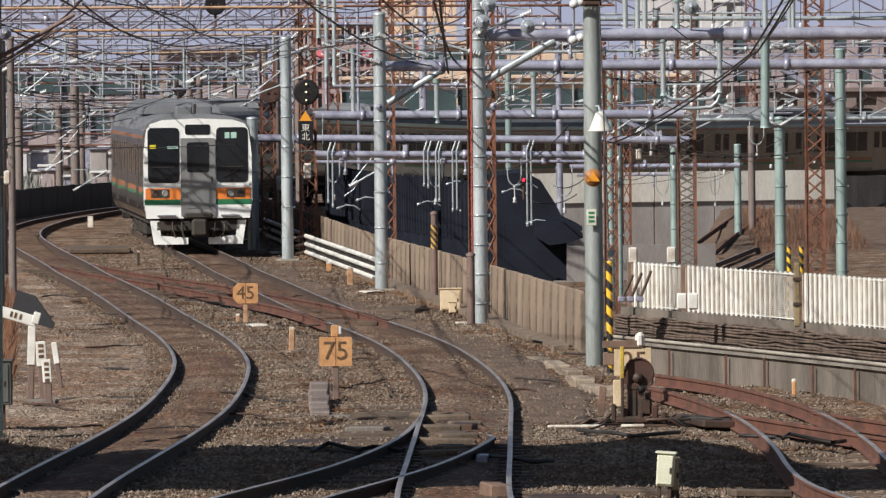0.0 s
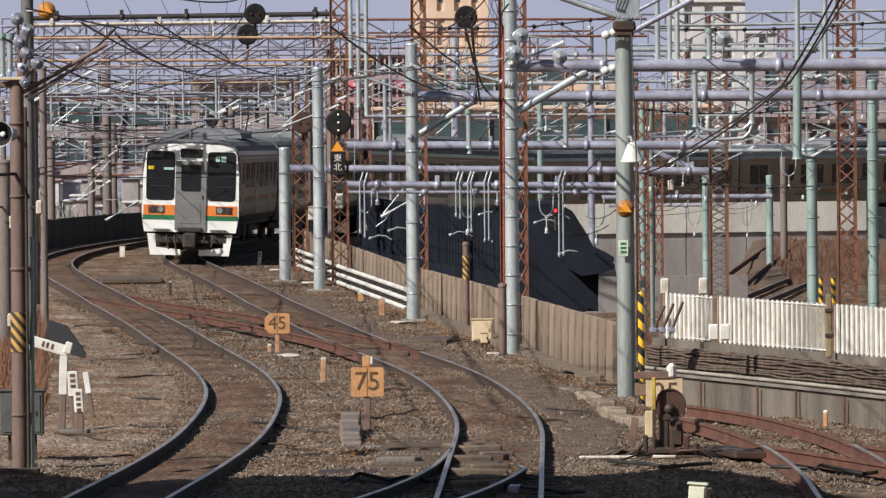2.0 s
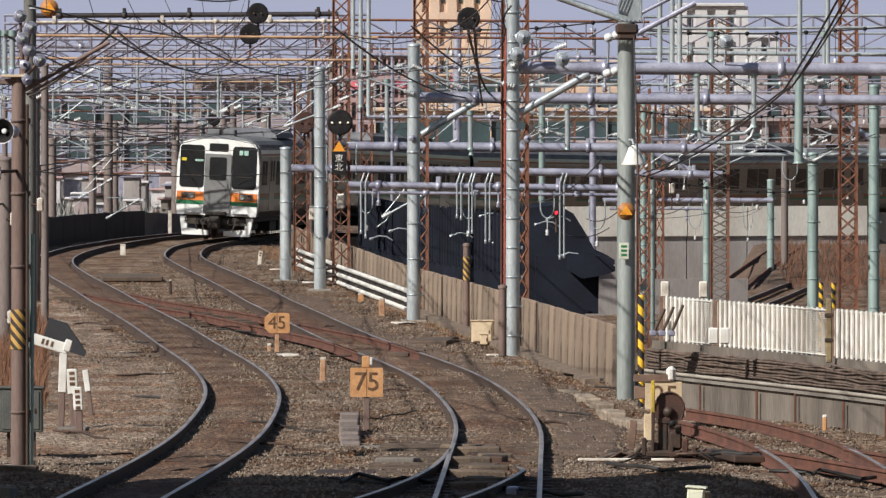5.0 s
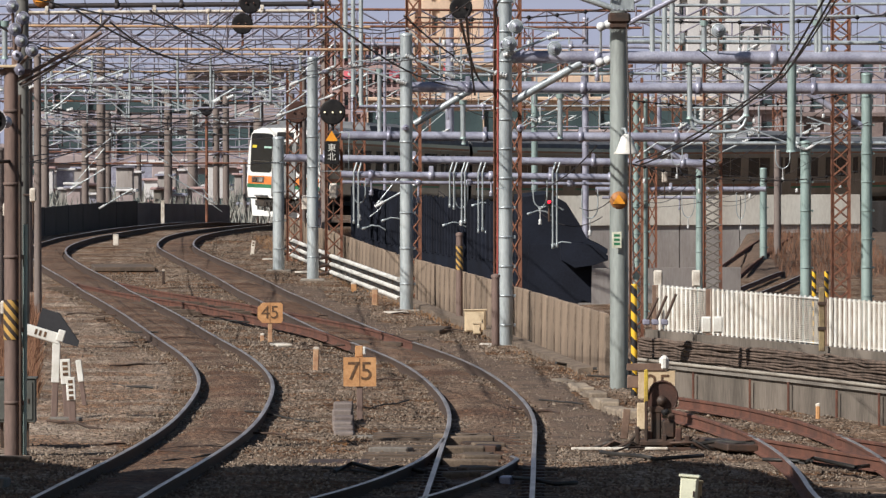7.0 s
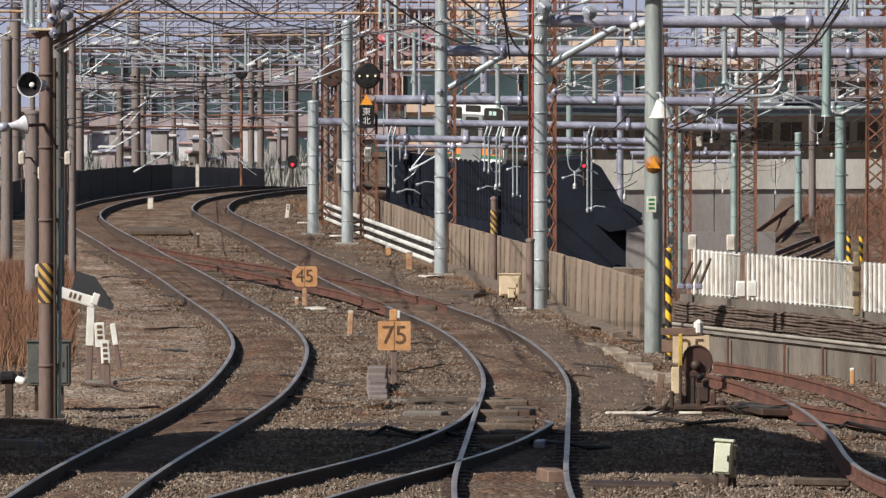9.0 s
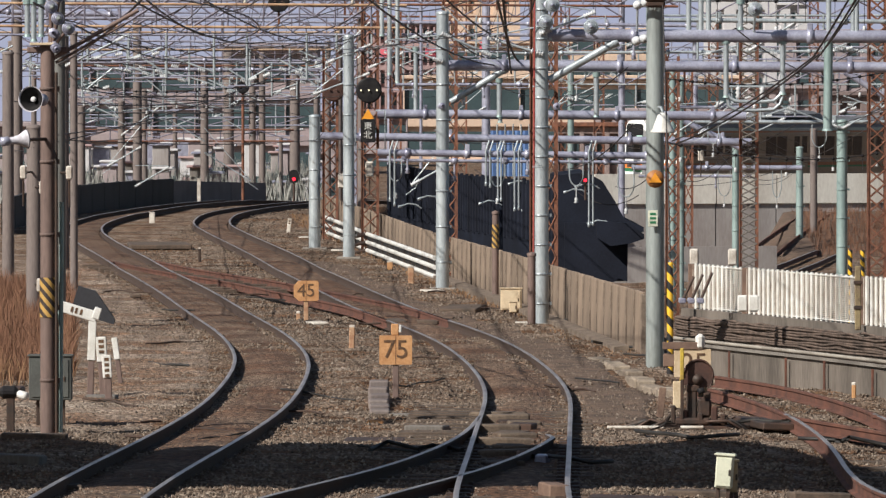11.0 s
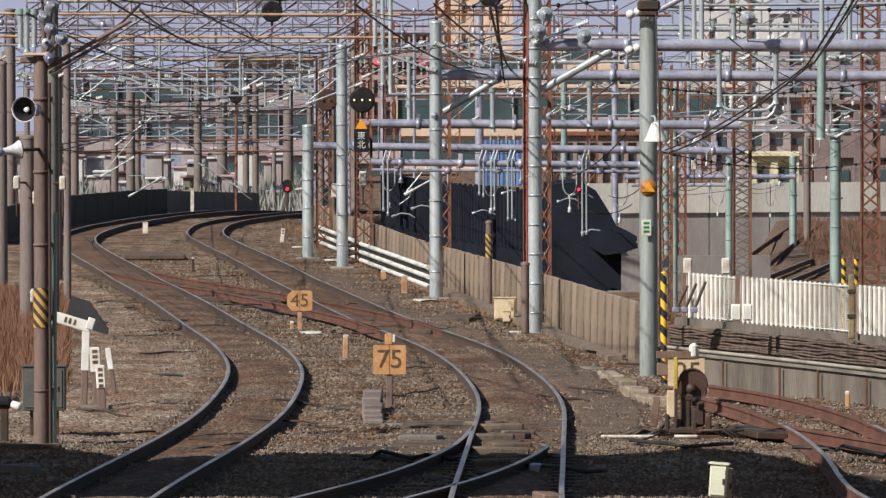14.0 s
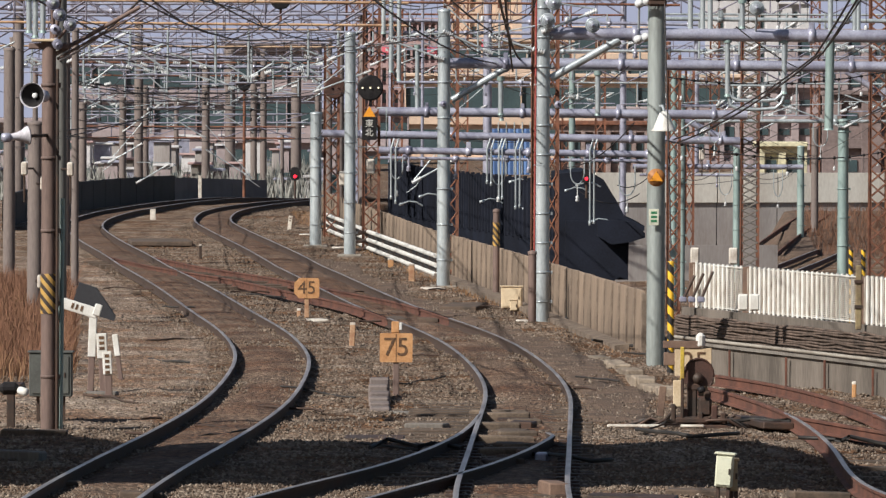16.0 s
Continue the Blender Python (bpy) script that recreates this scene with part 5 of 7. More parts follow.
def car_body(label, cab=False, panto=False):
    t = thing("train_car", label, "train car", (0, 0, 0), "train cars")
    half = 9.75
    body = part("body", along(SIDE, -half + (0.35 if cab else 0), half), STAINLESS, t)
    roof = part("roof", along(ROOF, -half + (0.30 if cab else 0), half), TRAIN_GREY, t, "dark grey ribbed roof")
    for i in range(26):
        y = -half + 0.9 + i * 0.72
        part("roof_rib", Shape().box((0, y, 3.617), (1.6, 0.03, 0.02)), TRAIN_GREY, roof)
    part("air_conditioner", Shape().add([(sx * a, sy * b, z) for z, a, b in ((3.58, 1.08, 2.45), (3.76, 1.0, 2.38), (3.88, 0.7, 2.1)) for sx, sy in ((-1, -1), (1, -1), (1, 1), (-1, 1))],
                                        [[0, 1, 5, 4], [1, 2, 6, 5], [2, 3, 7, 6], [3, 0, 4, 7], [4, 5, 9, 8], [5, 6, 10, 9], [6, 7, 11, 10], [7, 4, 8, 11], [8, 9, 10, 11]]), TRAIN_GREY, t)
    for sx in (-1, 1):
        for z0, z1, m in ((1.54, 1.68, SIDE_ORANGE), (1.46, 1.54, TRAIN_GREEN), (2.97, 3.05, SIDE_ORANGE)):
            x = 1.4775 if z0 < 2.9 else 1.470
            part("stripe", Shape().box((sx * x, 0.15, (z0 + z1) / 2), (0.006, 2 * half - 0.6, z1 - z0)), m, body)
        for yd in (-6.3, 0.0, 6.3):
            door = part("door", Shape().box((sx * 1.472, yd, 2.02), (0.03, 1.32, 1.86), 0.01), STAINLESS, t)
            for k in (-0.32, 0.32):
                part("door_window", Shape().box((sx * 1.485, yd + k, 2.45), (0.012, 0.44, 0.72), 0.004), DARK_GLASS, door)
        for yw in (-8.35, -4.35, -2.0, 2.0, 4.35, 8.35):
            wide = 1.7 if abs(yw) < 8 else 1.3
            win = part("window", Shape().box((sx * 1.476, yw, 2.38), (0.02, wide, 0.84), 0.006), DARK_GLASS, t)
            part("window_frame", Shape().box((sx * 1.483, yw, 2.38), (0.02, 0.05, 0.84), 0.004), STAINLESS, win)
    part("underframe", Shape().box((0, 0, 0.80), (2.5, 18.6, 0.24), 0.02), UNDER, t)
    for yb in (-3.0, -0.6, 2.2):
        part("equipment_case", Shape().box((0, yb, 0.52), (2.3, 1.7, 0.44), 0.03), UNDER, t)
    for yb in (-6.9, 6.9):
        bogie = part("bogie", Shape().box((-0.85, yb, 0.5), (0.16, 2.9, 0.22), 0.03).box((0.85, yb, 0.5), (0.16, 2.9, 0.22), 0.03).box((0, yb, 0.55), (1.8, 0.4, 0.22), 0.03), UNDER, t)
        for yw in (-1.05, 1.05):
            for sx in (-1, 1):
                part("wheel", Shape().turn((sx * 0.5, yb + yw, 0.43), [(0, 0.0), (0, 0.40), (0.02, 0.43), (0.10, 0.43), (0.11, 0.455), (0.14, 0.455), (0.14, 0.0)], (sx, 0, 0), 18), DARK_IRON, bogie)
    if panto:
        pg = part("pantograph", Shape().path([(-0.6, 5.2, 3.8), (-0.6, 6.4, 4.35), (-0.6, 5.6, 4.95)], 0.03).path([(0.6, 5.2, 3.8), (0.6, 6.4, 4.35), (0.6, 5.6, 4.95)], 0.03).tube((-0.95, 5.6, 4.97), (0.95, 5.6, 4.97), 0.03, n=6).box((0, 5.7, 3.75), (1.5, 1.9, 0.12), 0.02), DARK_IRON, t)
        for sx in (-0.6, 0.6):
            part("insulator", Shape().turn((sx, 5.2, 3.6), [(0, 0.06), (0.05, 0.09), (0.08, 0.05), (0.12, 0.08), (0.15, 0.04)], n=10), PORCELAIN, pg)
    if cab:
        f = -half
        face = [(-1.40, 0.86), (-1.47, 1.35), (-1.46, 2.6), (-1.38, 3.2), (-1.27, 3.36), (-0.95, 3.46), (0, 3.50), (0.95, 3.46), (1.27, 3.36), (1.38, 3.2), (1.46, 2.6), (1.47, 1.35), (1.40, 0.86)]
        front = part("cab_front", along(face[::-1], f, f + 0.36), TRAIN_WHITE, t, "white moulded cab front")
        for sx in (-1, 1):
            xa, xb = sorted((sx * 0.50, sx * 1.36))
            glass = part("windscreen", Shape().slab(rounded(xa, xb, 1.80, 3.26, 0.12), f - 0.012, f - 0.003), DARK_GLASS, front, "large dark cab window")
            part("wiper", Shape().tube((sx * 0.7, f - 0.03, 1.95), (sx * 1.15, f - 0.03, 2.16), 0.008, n=5), BLACK, glass)
            part("window_bar", Shape().box((sx * 0.93, f - 0.02, 2.22), (0.62, 0.01, 0.018)), STAINLESS, glass)
            part("orange_band", Shape().box((sx * 0.955, f - 0.004, 1.51), (0.95, 0.008, 0.30)), TRAIN_ORANGE, front)
            part("green_band", Shape().box((sx * 0.965, f - 0.004, 1.29), (0.97, 0.008, 0.14)), TRAIN_GREEN, front)
            lamp = part("headlamp_panel", Shape().box((sx * 1.03, f - 0.012, 1.52), (0.50, 0.02, 0.22), 0.008), STAINLESS, front)
            for k in (-0.13, 0.13):
                part("headlamp", Shape().turn((sx * 1.03 + k, f - 0.02, 1.52), [(0, 0.092), (0.02, 0.09), (0.022, 0.07), (0.005, 0.0)], (0, -1, 0), 14), DARK_IRON if k * sx > 0 else LENS, lamp)
            part("step_plate", Shape().box((sx * 0.86, f - 0.06, 0.93), (0.50, 0.14, 0.05), 0.01), TRAIN_GREY, front)
            part("snow_skirt", Shape().slab([(sx * 0.28, 0.17), (sx * 1.20, 0.17), (sx * 1.30, 0.80), (sx * 1.06, 0.80), (sx * 1.02, 0.40), (sx * 0.28, 0.34)][::-1 if sx > 0 else 1], f + 0.05, f + 0.30), TRAIN_WHITE, t, "off-white lower skirt")
        door = part("gangway_door", Shape().slab(rounded(-0.47, 0.47, 0.92, 2.98, 0.03), f - 0.05, f - 0.003), TRAIN_DOOR, front, "grey end door with window")
        part("door_window", Shape().slab(rounded(-0.30, 0.30, 2.08, 2.87, 0.06), f - 0.062, f - 0.052), DARK_GLASS, door)
        part("door_panel", Shape().box((0, f - 0.055, 1.45), (0.62, 0.012, 0.66), 0.004), TRAIN_DOOR, door)
        part("door_handle", Shape().box((0.36, f - 0.065, 1.9), (0.03, 0.03, 0.12), 0.006), STAINLESS, door)
        part("destination_panel", Shape().slab(rounded(-0.34, 0.34, 3.07, 3.34, 0.05), f - 0.012, f - 0.003), DARK_GLASS, front)
        part("marking", Shape().box((0.80, f - 0.016, 3.05), (0.13, 0.006, 0.16), 0.002).box((0.98, f - 0.016, 3.05), (0.15, 0.006, 0.16), 0.002), MINT, front, "pale mint operator marking")
        part("card", Shape().box((-1.22, f - 0.016, 2.76), (0.17, 0.006, 0.10)), YELLOW, front, "small yellow card")
        part("card", Shape().box((-0.68, f - 0.016, 2.74), (0.30, 0.006, 0.07)), MINT, front, "pale green card")
        part("coupler", Shape().box((0, f - 0.25, 0.62), (0.30, 0.6, 0.36), 0.05).box((0, f - 0.5, 0.62), (0.42, 0.22, 0.46), 0.06).box((0, f - 0.05, 0.93), (0.75, 0.25, 0.16), 0.04), UNDER, t)
        for k in (-0.7, -0.45, 0.45, 0.7):
            part("air_hose", Shape().path([(k, f - 0.02, 0.75), (k, f - 0.18, 0.58), (k * 0.9, f - 0.15, 0.35)], 0.03), UNDER, t)
        part("front_beam", Shape().box((0, f + 0.2, 0.66), (2.3, 0.3, 0.28), 0.03), UNDER, t)
        for k in (-0.32, 0.22):
            part("roof_vent", Shape().box((k, f + 1.0, 3.70), (0.44, 0.5, 0.26), 0.03), TRAIN_GREY, t)
        part("roof_horn", Shape().box((-0.02, f + 0.9, 3.72), (0.06, 0.3, 0.34), 0.01), STAINLESS, t)
    return t


tail_car = car_body("silver train car with white cab front and coloured bands", cab=True)
second_car = car_body("silver train car with pantograph and orange and green bands", panto=True)
plain_car = car_body("silver train car with orange and green bands and grey roof")
for car in (tail_car, second_car, plain_car):
    for piece in car.children_recursive:
        if not piece.name.startswith(("wheel", "bogie")):
            piece.data.transform(Matrix.Diagonal((1, 1, 1.025, 1)))
cars = [tail_car, second_car, plain_car]
for i in range(7):
    cars.append(copy_thing(plain_car if i % 3 else second_car, pose(0, 0, 0)))


# ---- signs and small things beside the tracks ----
def lettering(name, text, size, material, parent, at, turn=(90, 0, 0)):
    cu = bpy.data.curves.new(name, "FONT")
    cu.body, cu.size, cu.extrude, cu.align_x, cu.align_y = text, size, 0.003, "CENTER", "CENTER"
    tmp = new(name, cu)
    me = bpy.data.meshes.new_from_object(tmp.evaluated_get(bpy.context.evaluated_depsgraph_get()))
    bpy.data.objects.remove(tmp)
    me.materials.clear()
    me.materials.append(material)
    ob = new(name, me)
    ob.parent = parent
    ob.matrix_basis = pose(*at, *turn)
    return ob


INK = mat("dark_brown_lettering", (0.06, 0.032, 0.018), 0.7, 0, (0.16, 0.085, 0.04), 20, 60, 0)


def speed_sign(at, text, w, h, cut, z, label, stem=SIGN, cut_right=None, cap=True):
    t = thing("speed_sign", label, "sign", at, "speed signs")
    k = min(w, h) * cut
    q = k if cut_right is None else min(w, h) * cut_right
    o = [(-w / 2 + k, z - h / 2), (w / 2 - q, z - h / 2), (w / 2, z - h / 2 + q), (w / 2, z + h / 2 - q), (w / 2 - q, z + h / 2), (-w / 2 + k, z + h / 2), (-w / 2, z + h / 2 - k), (-w / 2, z - h / 2 + k)]
    plate = part("plate", Shape().slab(o[::-1], -0.03, -0.012), SIGN, t)
    lettering("number", text, h * 0.90, INK, plate, (0, -0.034, z))
    part("seam", Shape().box((0, -0.032, z), (0.008, 0.003, h * 0.96)), INK, plate)
    part("post", Shape().box((0, 0.012, (z + h / 2) / 2 - 0.03), (0.085, 0.045, z + h / 2), 0.008), stem, t)
    if cap:
        part("post_cap", Shape().box((-0.01, 0.012, z + h / 2 + 0.08), (0.11, 0.06, 0.16), 0.012), SIGN, t)
        part("cap_end", Shape().box((0.06, 0.012, z + h / 2 + 0.09), (0.05, 0.05, 0.11), 0.012), WHITE, t, "worn white end of the post")
    return t


RUSTY_POST = mat("rust_streaked_post", (0.32, 0.16, 0.09), 0.85, 0, (0.5, 0.33, 0.2), 6, 40, 0.2)
speed_sign((-0.65, 93.15, -0.2), "75", 0.45, 0.40, 0.03, 0.76, "faded orange speed sign reading 75 on a dark post", BROWN_POLE)
speed_sign((-2.62, 129.78, -0.2), "45", 0.48, 0.39, 0.24, 0.60, "faded orange cut-cornered speed sign reading 45 on a post", RUSTY_POST, 0.08, False)
s25 = thing("speed_sign", "white and yellow speed sign reading 25 behind a switch stand", "sign", (3.36, 92, -0.2), "speed signs")
plate = part("plate", Shape().box((0.03, 0, 0.62), (0.50, 0.02, 0.38), 0.005), CREAM, s25)
lettering("number", "25", 0.36, INK, plate, (0.05, -0.014, 0.62))
part("post", Shape().box((-0.12, 0.02, 0.36), (0.05, 0.04, 0.9), 0.006), mat("yellow_post", (0.62, 0.42, 0.06), 0.6), s25)
part("top_lamp", Shape().box((0.13, 0, 0.91), (0.13, 0.10, 0.22), 0.05), WHITE, s25, "white lamp housing")
part("side_plate", Shape().box((-0.12, -0.02, 0.86), (0.52, 0.02, 0.10), 0.005).box((-0.26, 0.05, 0.66), (0.22, 0.03, 0.18), 0.01), RUSTY_BROWN, s25)


def switch_stand():
    t = thing("switch_stand", "dark switch stand with a red-brown disc and yellow post", "switch stand", (3.16, 85.5, -0.2))
    dome = [(0.19 * math.cos(radians(a)) + 0.06, 0.70 + 0.21 * math.sin(radians(a))) for a in range(-40, 181, 20)]
    part("disc_guard", Shape().slab([(-0.13, 0.58), (-0.02, 0.60), (0.08, 0.56)] + dome[:-1], -0.06, 0.0), RED_IRON, t)
    part("guard_rim", Shape().path([(x, -0.07, z) for x, z in dome], 0.014, 6), RED_IRON, t)
    part("hub", Shape().turn((0.05, -0.07, 0.66), [(0.0, 0.07), (0.05, 0.06), (0.06, 0.0)], (0.2, -1, 0.1), 14), DARK_IRON, t)
    part("column", Shape().box((-0.02, 0, 0.36), (0.13, 0.16, 0.50), 0.02).box((0.0, -0.03, 0.55), (0.18, 0.12, 0.10), 0.02), DARK_IRON, t)
    part("crank_box", Shape().box((0.14, 0.02, 0.30), (0.17, 0.22, 0.24), 0.03).box((0.17, 0.0, 0.45), (0.09, 0.12, 0.10), 0.02), DARK_IRON, t)
    for c, size in (((0.12, 0.10, 0.50), (0.12, 0.03, 0.14)), ((-0.20, 0.12, 0.46), (0.11, 0.03, 0.34))):
        part("cream_plate", Shape().box(c, size, 0.008), CREAM, t, "cream plate behind the column")
    part("weight", Shape().turn((0.09, -0.16, 0.52), [(-0.04, 0.0), (-0.04, 0.04), (0.04, 0.04), (0.05, 0.0)], (1, -0.2, 0.3), 12), BLACK, t)
    part("base_plate", Shape().box((0.05, 0, 0.05), (0.75, 0.5, 0.06), 0.015).box((-0.02, -0.02, 0.13), (0.46, 0.34, 0.10), 0.03), DARK_IRON, t)
    for k, (x, w, h) in enumerate(((-0.26, 0.06, 0.26), (-0.12, 0.08, 0.20), (0.08, 0.07, 0.16), (0.26, 0.08, 0.24), (0.37, 0.07, 0.15))):
        part("lug", Shape().box((x, -0.14 + 0.05 * (k % 2), 0.08 + h / 2), (w, 0.09, h), 0.015), (DARK_IRON, RED_IRON)[k % 2], t)
    part("leaning_board", Shape().box((-0.40, 0.15, 0.36), (0.09, 0.03, 0.38), 0.006, Matrix.Rotation(radians(6), 3, "Y")), RUSTY_BROWN, t)
    part("dark_bar", Shape().box((-0.15, -0.16, 0.36), (0.04, 0.04, 0.60), 0.008), DARK_IRON, t)
    part("yellow_bar", Shape().box((-0.15, -0.16, 0.86), (0.05, 0.045, 0.40), 0.008), mat("worn_yellow_bar", (0.62, 0.44, 0.05), 0.6, 0, (0.3, 0.2, 0.05)), t)
    for a, b in (((-0.40, 0.1, 0.06), (-0.22, 0.0, 0.30)), ((0.30, -0.05, 0.08), (0.52, -0.1, 0.20))):
        part("lever", Shape().tube(a, b, 0.02, n=8), DARK_IRON, t)
    for dx, w in ((-0.74, 0.72), (-0.03, 0.30)):
        part("white_rod", Shape().box((dx, -0.35, 0.07), (w, 0.06, 0.04), 0.012), WHITE_DIRTY, t)
    part("rod", Shape().tube((-1.5, -0.25, 0.03), (0.5, -0.22, 0.05), 0.022, n=8).tube((-1.2, 0.1, 0.03), (0.3, 0.1, 0.05), 0.02, n=8), DARK_IRON, t)
    random.seed(64)
    for k in range(7):
        p = [(-0.95 + k * 0.09, 0.3 - 0.08 * k, 0.02), (-0.7 + k * 0.08, 0.1 - k * 0.05, 0.10 + 0.02 * (k % 3)), (-0.35, 0.08 - 0.04 * k, 0.05 + 0.015 * k), (0.2 + k * 0.06, -0.2 + 0.05 * k, 0.12), (0.42 + k * 0.05, -0.3 + k * 0.08, 0.16 - 0.02 * k), (0.62 + k * 0.07, -0.2 + k * 0.15, 0.0)]
        part("cable", Shape().path([Vector(q) + Vector((0, 0, random.uniform(-0.01, 0.02))) for q in p], 0.02), (DARK_IRON, HOSE_BLACK)[k % 2], t)


HOSE_BLACK = mat("dull_black_rubber", (0.03, 0.027, 0.026), 0.7, 0, (0.06, 0.05, 0.045), 4, 30, 0.1)
switch_stand()


def striped_guard(at, height, r, material, label):
    t = thing("hazard_post", label, "post", at, "hazard posts")
    part("sleeve", Shape().tube((0, 0, 0), (0, 0, height), r, n=12), material, t)
    part("cap", Shape().turn((0, 0, height), [(0, r * 1.05), (0.02, r), (0.03, 0)], n=12), material, t)


striped_guard((3.43, 102.4, -0.25), 1.78, 0.05, HAZARD, "yellow and black banded guy wire guard")
wire((3.43, 102.4, 1.77), (3.36, 104, 5.81), 0, 0.012, "thin guy wire above a banded guard")
for x in (10.81, 11.14):
    striped_guard((x, 180, -2.3), 2.42, 0.06, HAZARD, "thin yellow and black banded post on lower ground")
worn = mast("wooden_post", "brown wooden post with worn banded sleeve", (1.11, 143.48, -0.2), 1.68, 0.072, BROWN_POLE, 0, "", False, 0.95)
part("hazard_sleeve", Shape().tube((0, 0, 0.94 + 0.2), (0, 0, 1.44 + 0.2), 0.078, n=12), HAZARD_SMALL, worn)
mast("steel_post", "rusty brown steel post by a galvanised pole", (1.65, 126.23, -0.2), 1.16, 0.075, BROWN_POLE, 0, "", True, 1.0)


def marker(at, w, h, material, label, tilt=0.0, bars=0):
    t = thing("marker_post", label, "post", at, "marker posts")
    t.rotation_euler = (0, radians(tilt), 0)
    body = part("body", Shape().box((0, 0, h / 2 - 0.03), (w, w * 0.7, h), 0.012), material, t)
    part("head", Shape().box((0, 0, h - 0.02), (w * 1.04, w * 0.74, 0.05), 0.012), WHITE_DIRTY if material is not WHITE else WHITE, t)
    for i in range(bars):
        part("bar", Shape().box((0, -w * 0.36, h * (0.85 - 0.17 * i)), (w * 0.5, 0.006, h * 0.09)), INK, body)


marker((-1.54, 114.07, -0.2), 0.095, 0.44, RUSTY_POST, "rust-streaked concrete marker post in ballast", 2)
marker((-1.33, 169.71, -0.17), 0.14, 0.26, SIGN, "short faded orange marker post by the rail rack")
marker((-0.75, 158.22, -0.2), 0.14, 0.42, RUSTY_POST, "short rusty marker post by the rail rack")
marker((-9.44, 220, 0.17), 0.18, 0.38, WHITE_DIRTY, "small white marker with orange foot by the curve")
marker((-4.74, 207.69, 0.08), 0.12, 0.46, WHITE_DIRTY, "small white marker plate beside the main track", 6, 2)
marker((-9.45, 262.6, 0.22), 0.14, 1.0, WHITE_DIRTY, "thin white marker by the dark barrier")
marker((-7.95, 318.12, -0.3), 0.14, 0.7, WHITE_DIRTY, "white marker at the end of the dark barrier")
marker((-6.35, 176.79, -0.12), 0.07, 0.40, DARK_IRON, "thin dark stake between the tracks")
marker((5.67, 93.52, -0.2), 0.06, 0.3, SIGN, "small orange stake in front of the concrete wall")
marker((6.86, 97.06, -0.2), 0.1, 0.25, WHITE, "small white stake beside the side track")
marker((-2.8, 131.25, -0.2), 0.08, 0.16, RUSTY_POST, "low rusty stub beside the octagonal sign")

# white posts near the brown pole
for x, d, w, z0, z1, tilt, bars, label in ((-4.95, 95, 0.11, 0.55, 1.10, 2, 0, "white post below a slanted arm"), (-4.75, 95, 0.145, 0.53, 0.88, -3, 3, "white marker board with dark characters"), (-4.7, 99, 0.085, 0.42, 0.74, -8, 0, "small tilted white marker"), (-4.61, 93.5, 0.125, 0.36, 0.68, -3, 4, "white marker board with dark figures")):
    t = thing("white_marker", label, "post", (x, d, -0.2), "white markers")
    t.rotation_euler = (0, radians(tilt), 0)
    part("stem", Shape().box((0, 0.02, z0 / 2), (w * 0.8, 0.06, z0 + 0.06), 0.008), BROWN_POLE, t)
    board = part("board", Shape().box((0, 0, (z0 + z1) / 2), (w, 0.05, z1 - z0), 0.008), WHITE, t)
    for i in range(bars):
        part("bar", Shape().box((0, -0.028, z1 - 0.06 - 0.075 * i), (w * 0.5, 0.006, 0.045)), INK, board)
arm = thing("slanted_arm_sign", "white slanted distance arm with dark characters on a post", "sign", (-4.94, 92, 1.12))
arm.rotation_euler = (0, radians(17), 0)
board = part("board", Shape().box((0, 0, 0), (0.50, 0.04, 0.15), 0.01), WHITE, arm)
for k in (-0.10, -0.04, 0.03):
    part("bar", Shape().box((k, -0.023, 0.005), (0.032, 0.006, 0.075)), INK, board)
part("end_plate", Shape().box((0.24, -0.01, 0.05), (0.10, 0.05, 0.16), 0.01), WHITE, arm)
part("stay", Shape().tube((-0.25, 0.1, 0.05), (-0.30, 0.1, -1.0), 0.03, n=8), GREEN_STEEL, arm)
# dark slab in place of the triangular shadow on the ground behind
part("shadow_slab", Shape().slab([(-0.2, 0.25), (0.05, 0.25), (0.42, -0.05), (0.42, -0.12), (-0.2, -0.12)][::-1], 2.0, 2.2), BARRIER, arm)

trough = thing("cable_trough", "row of weathered concrete cable trough covers, slightly askew", "cable trough", kind="structure")
TROUGH = mat("weathered_trough_concrete", (0.34, 0.275, 0.205), 0.9, 0, (0.17, 0.13, 0.10), 3, 30, 0.4, per_object=0.25)
random.seed(63)
for k in range(13):
    u = k / 12
    part("cover", Shape().box((2.50 + 0.62 * u + random.uniform(-0.02, 0.02), 108.4 - 13.4 * u, -0.185 + random.uniform(-0.045, 0.05)), (0.27, 0.98, 0.20), 0.02, Matrix.Rotation(random.uniform(-0.03, 0.11), 3, "Z")), TROUGH, trough)

stack = thing("block_stack", "stepped stack of dark weathered concrete blocks by the orange sign", "block", (-0.86, 91.4, -0.2))
for k, (dx, dy, z) in enumerate(((0.03, -2.0, 0.02), (0.02, -1.4, 0.06), (0.0, -0.8, 0.10), (0.01, -0.2, 0.15), (-0.02, 0.5, 0.21), (-0.01, 1.1, 0.28))):
    part("block", Shape().box((dx, dy, z / 2), (0.27, 0.52, z + 0.18), 0.02), CONCRETE_POLE, stack)

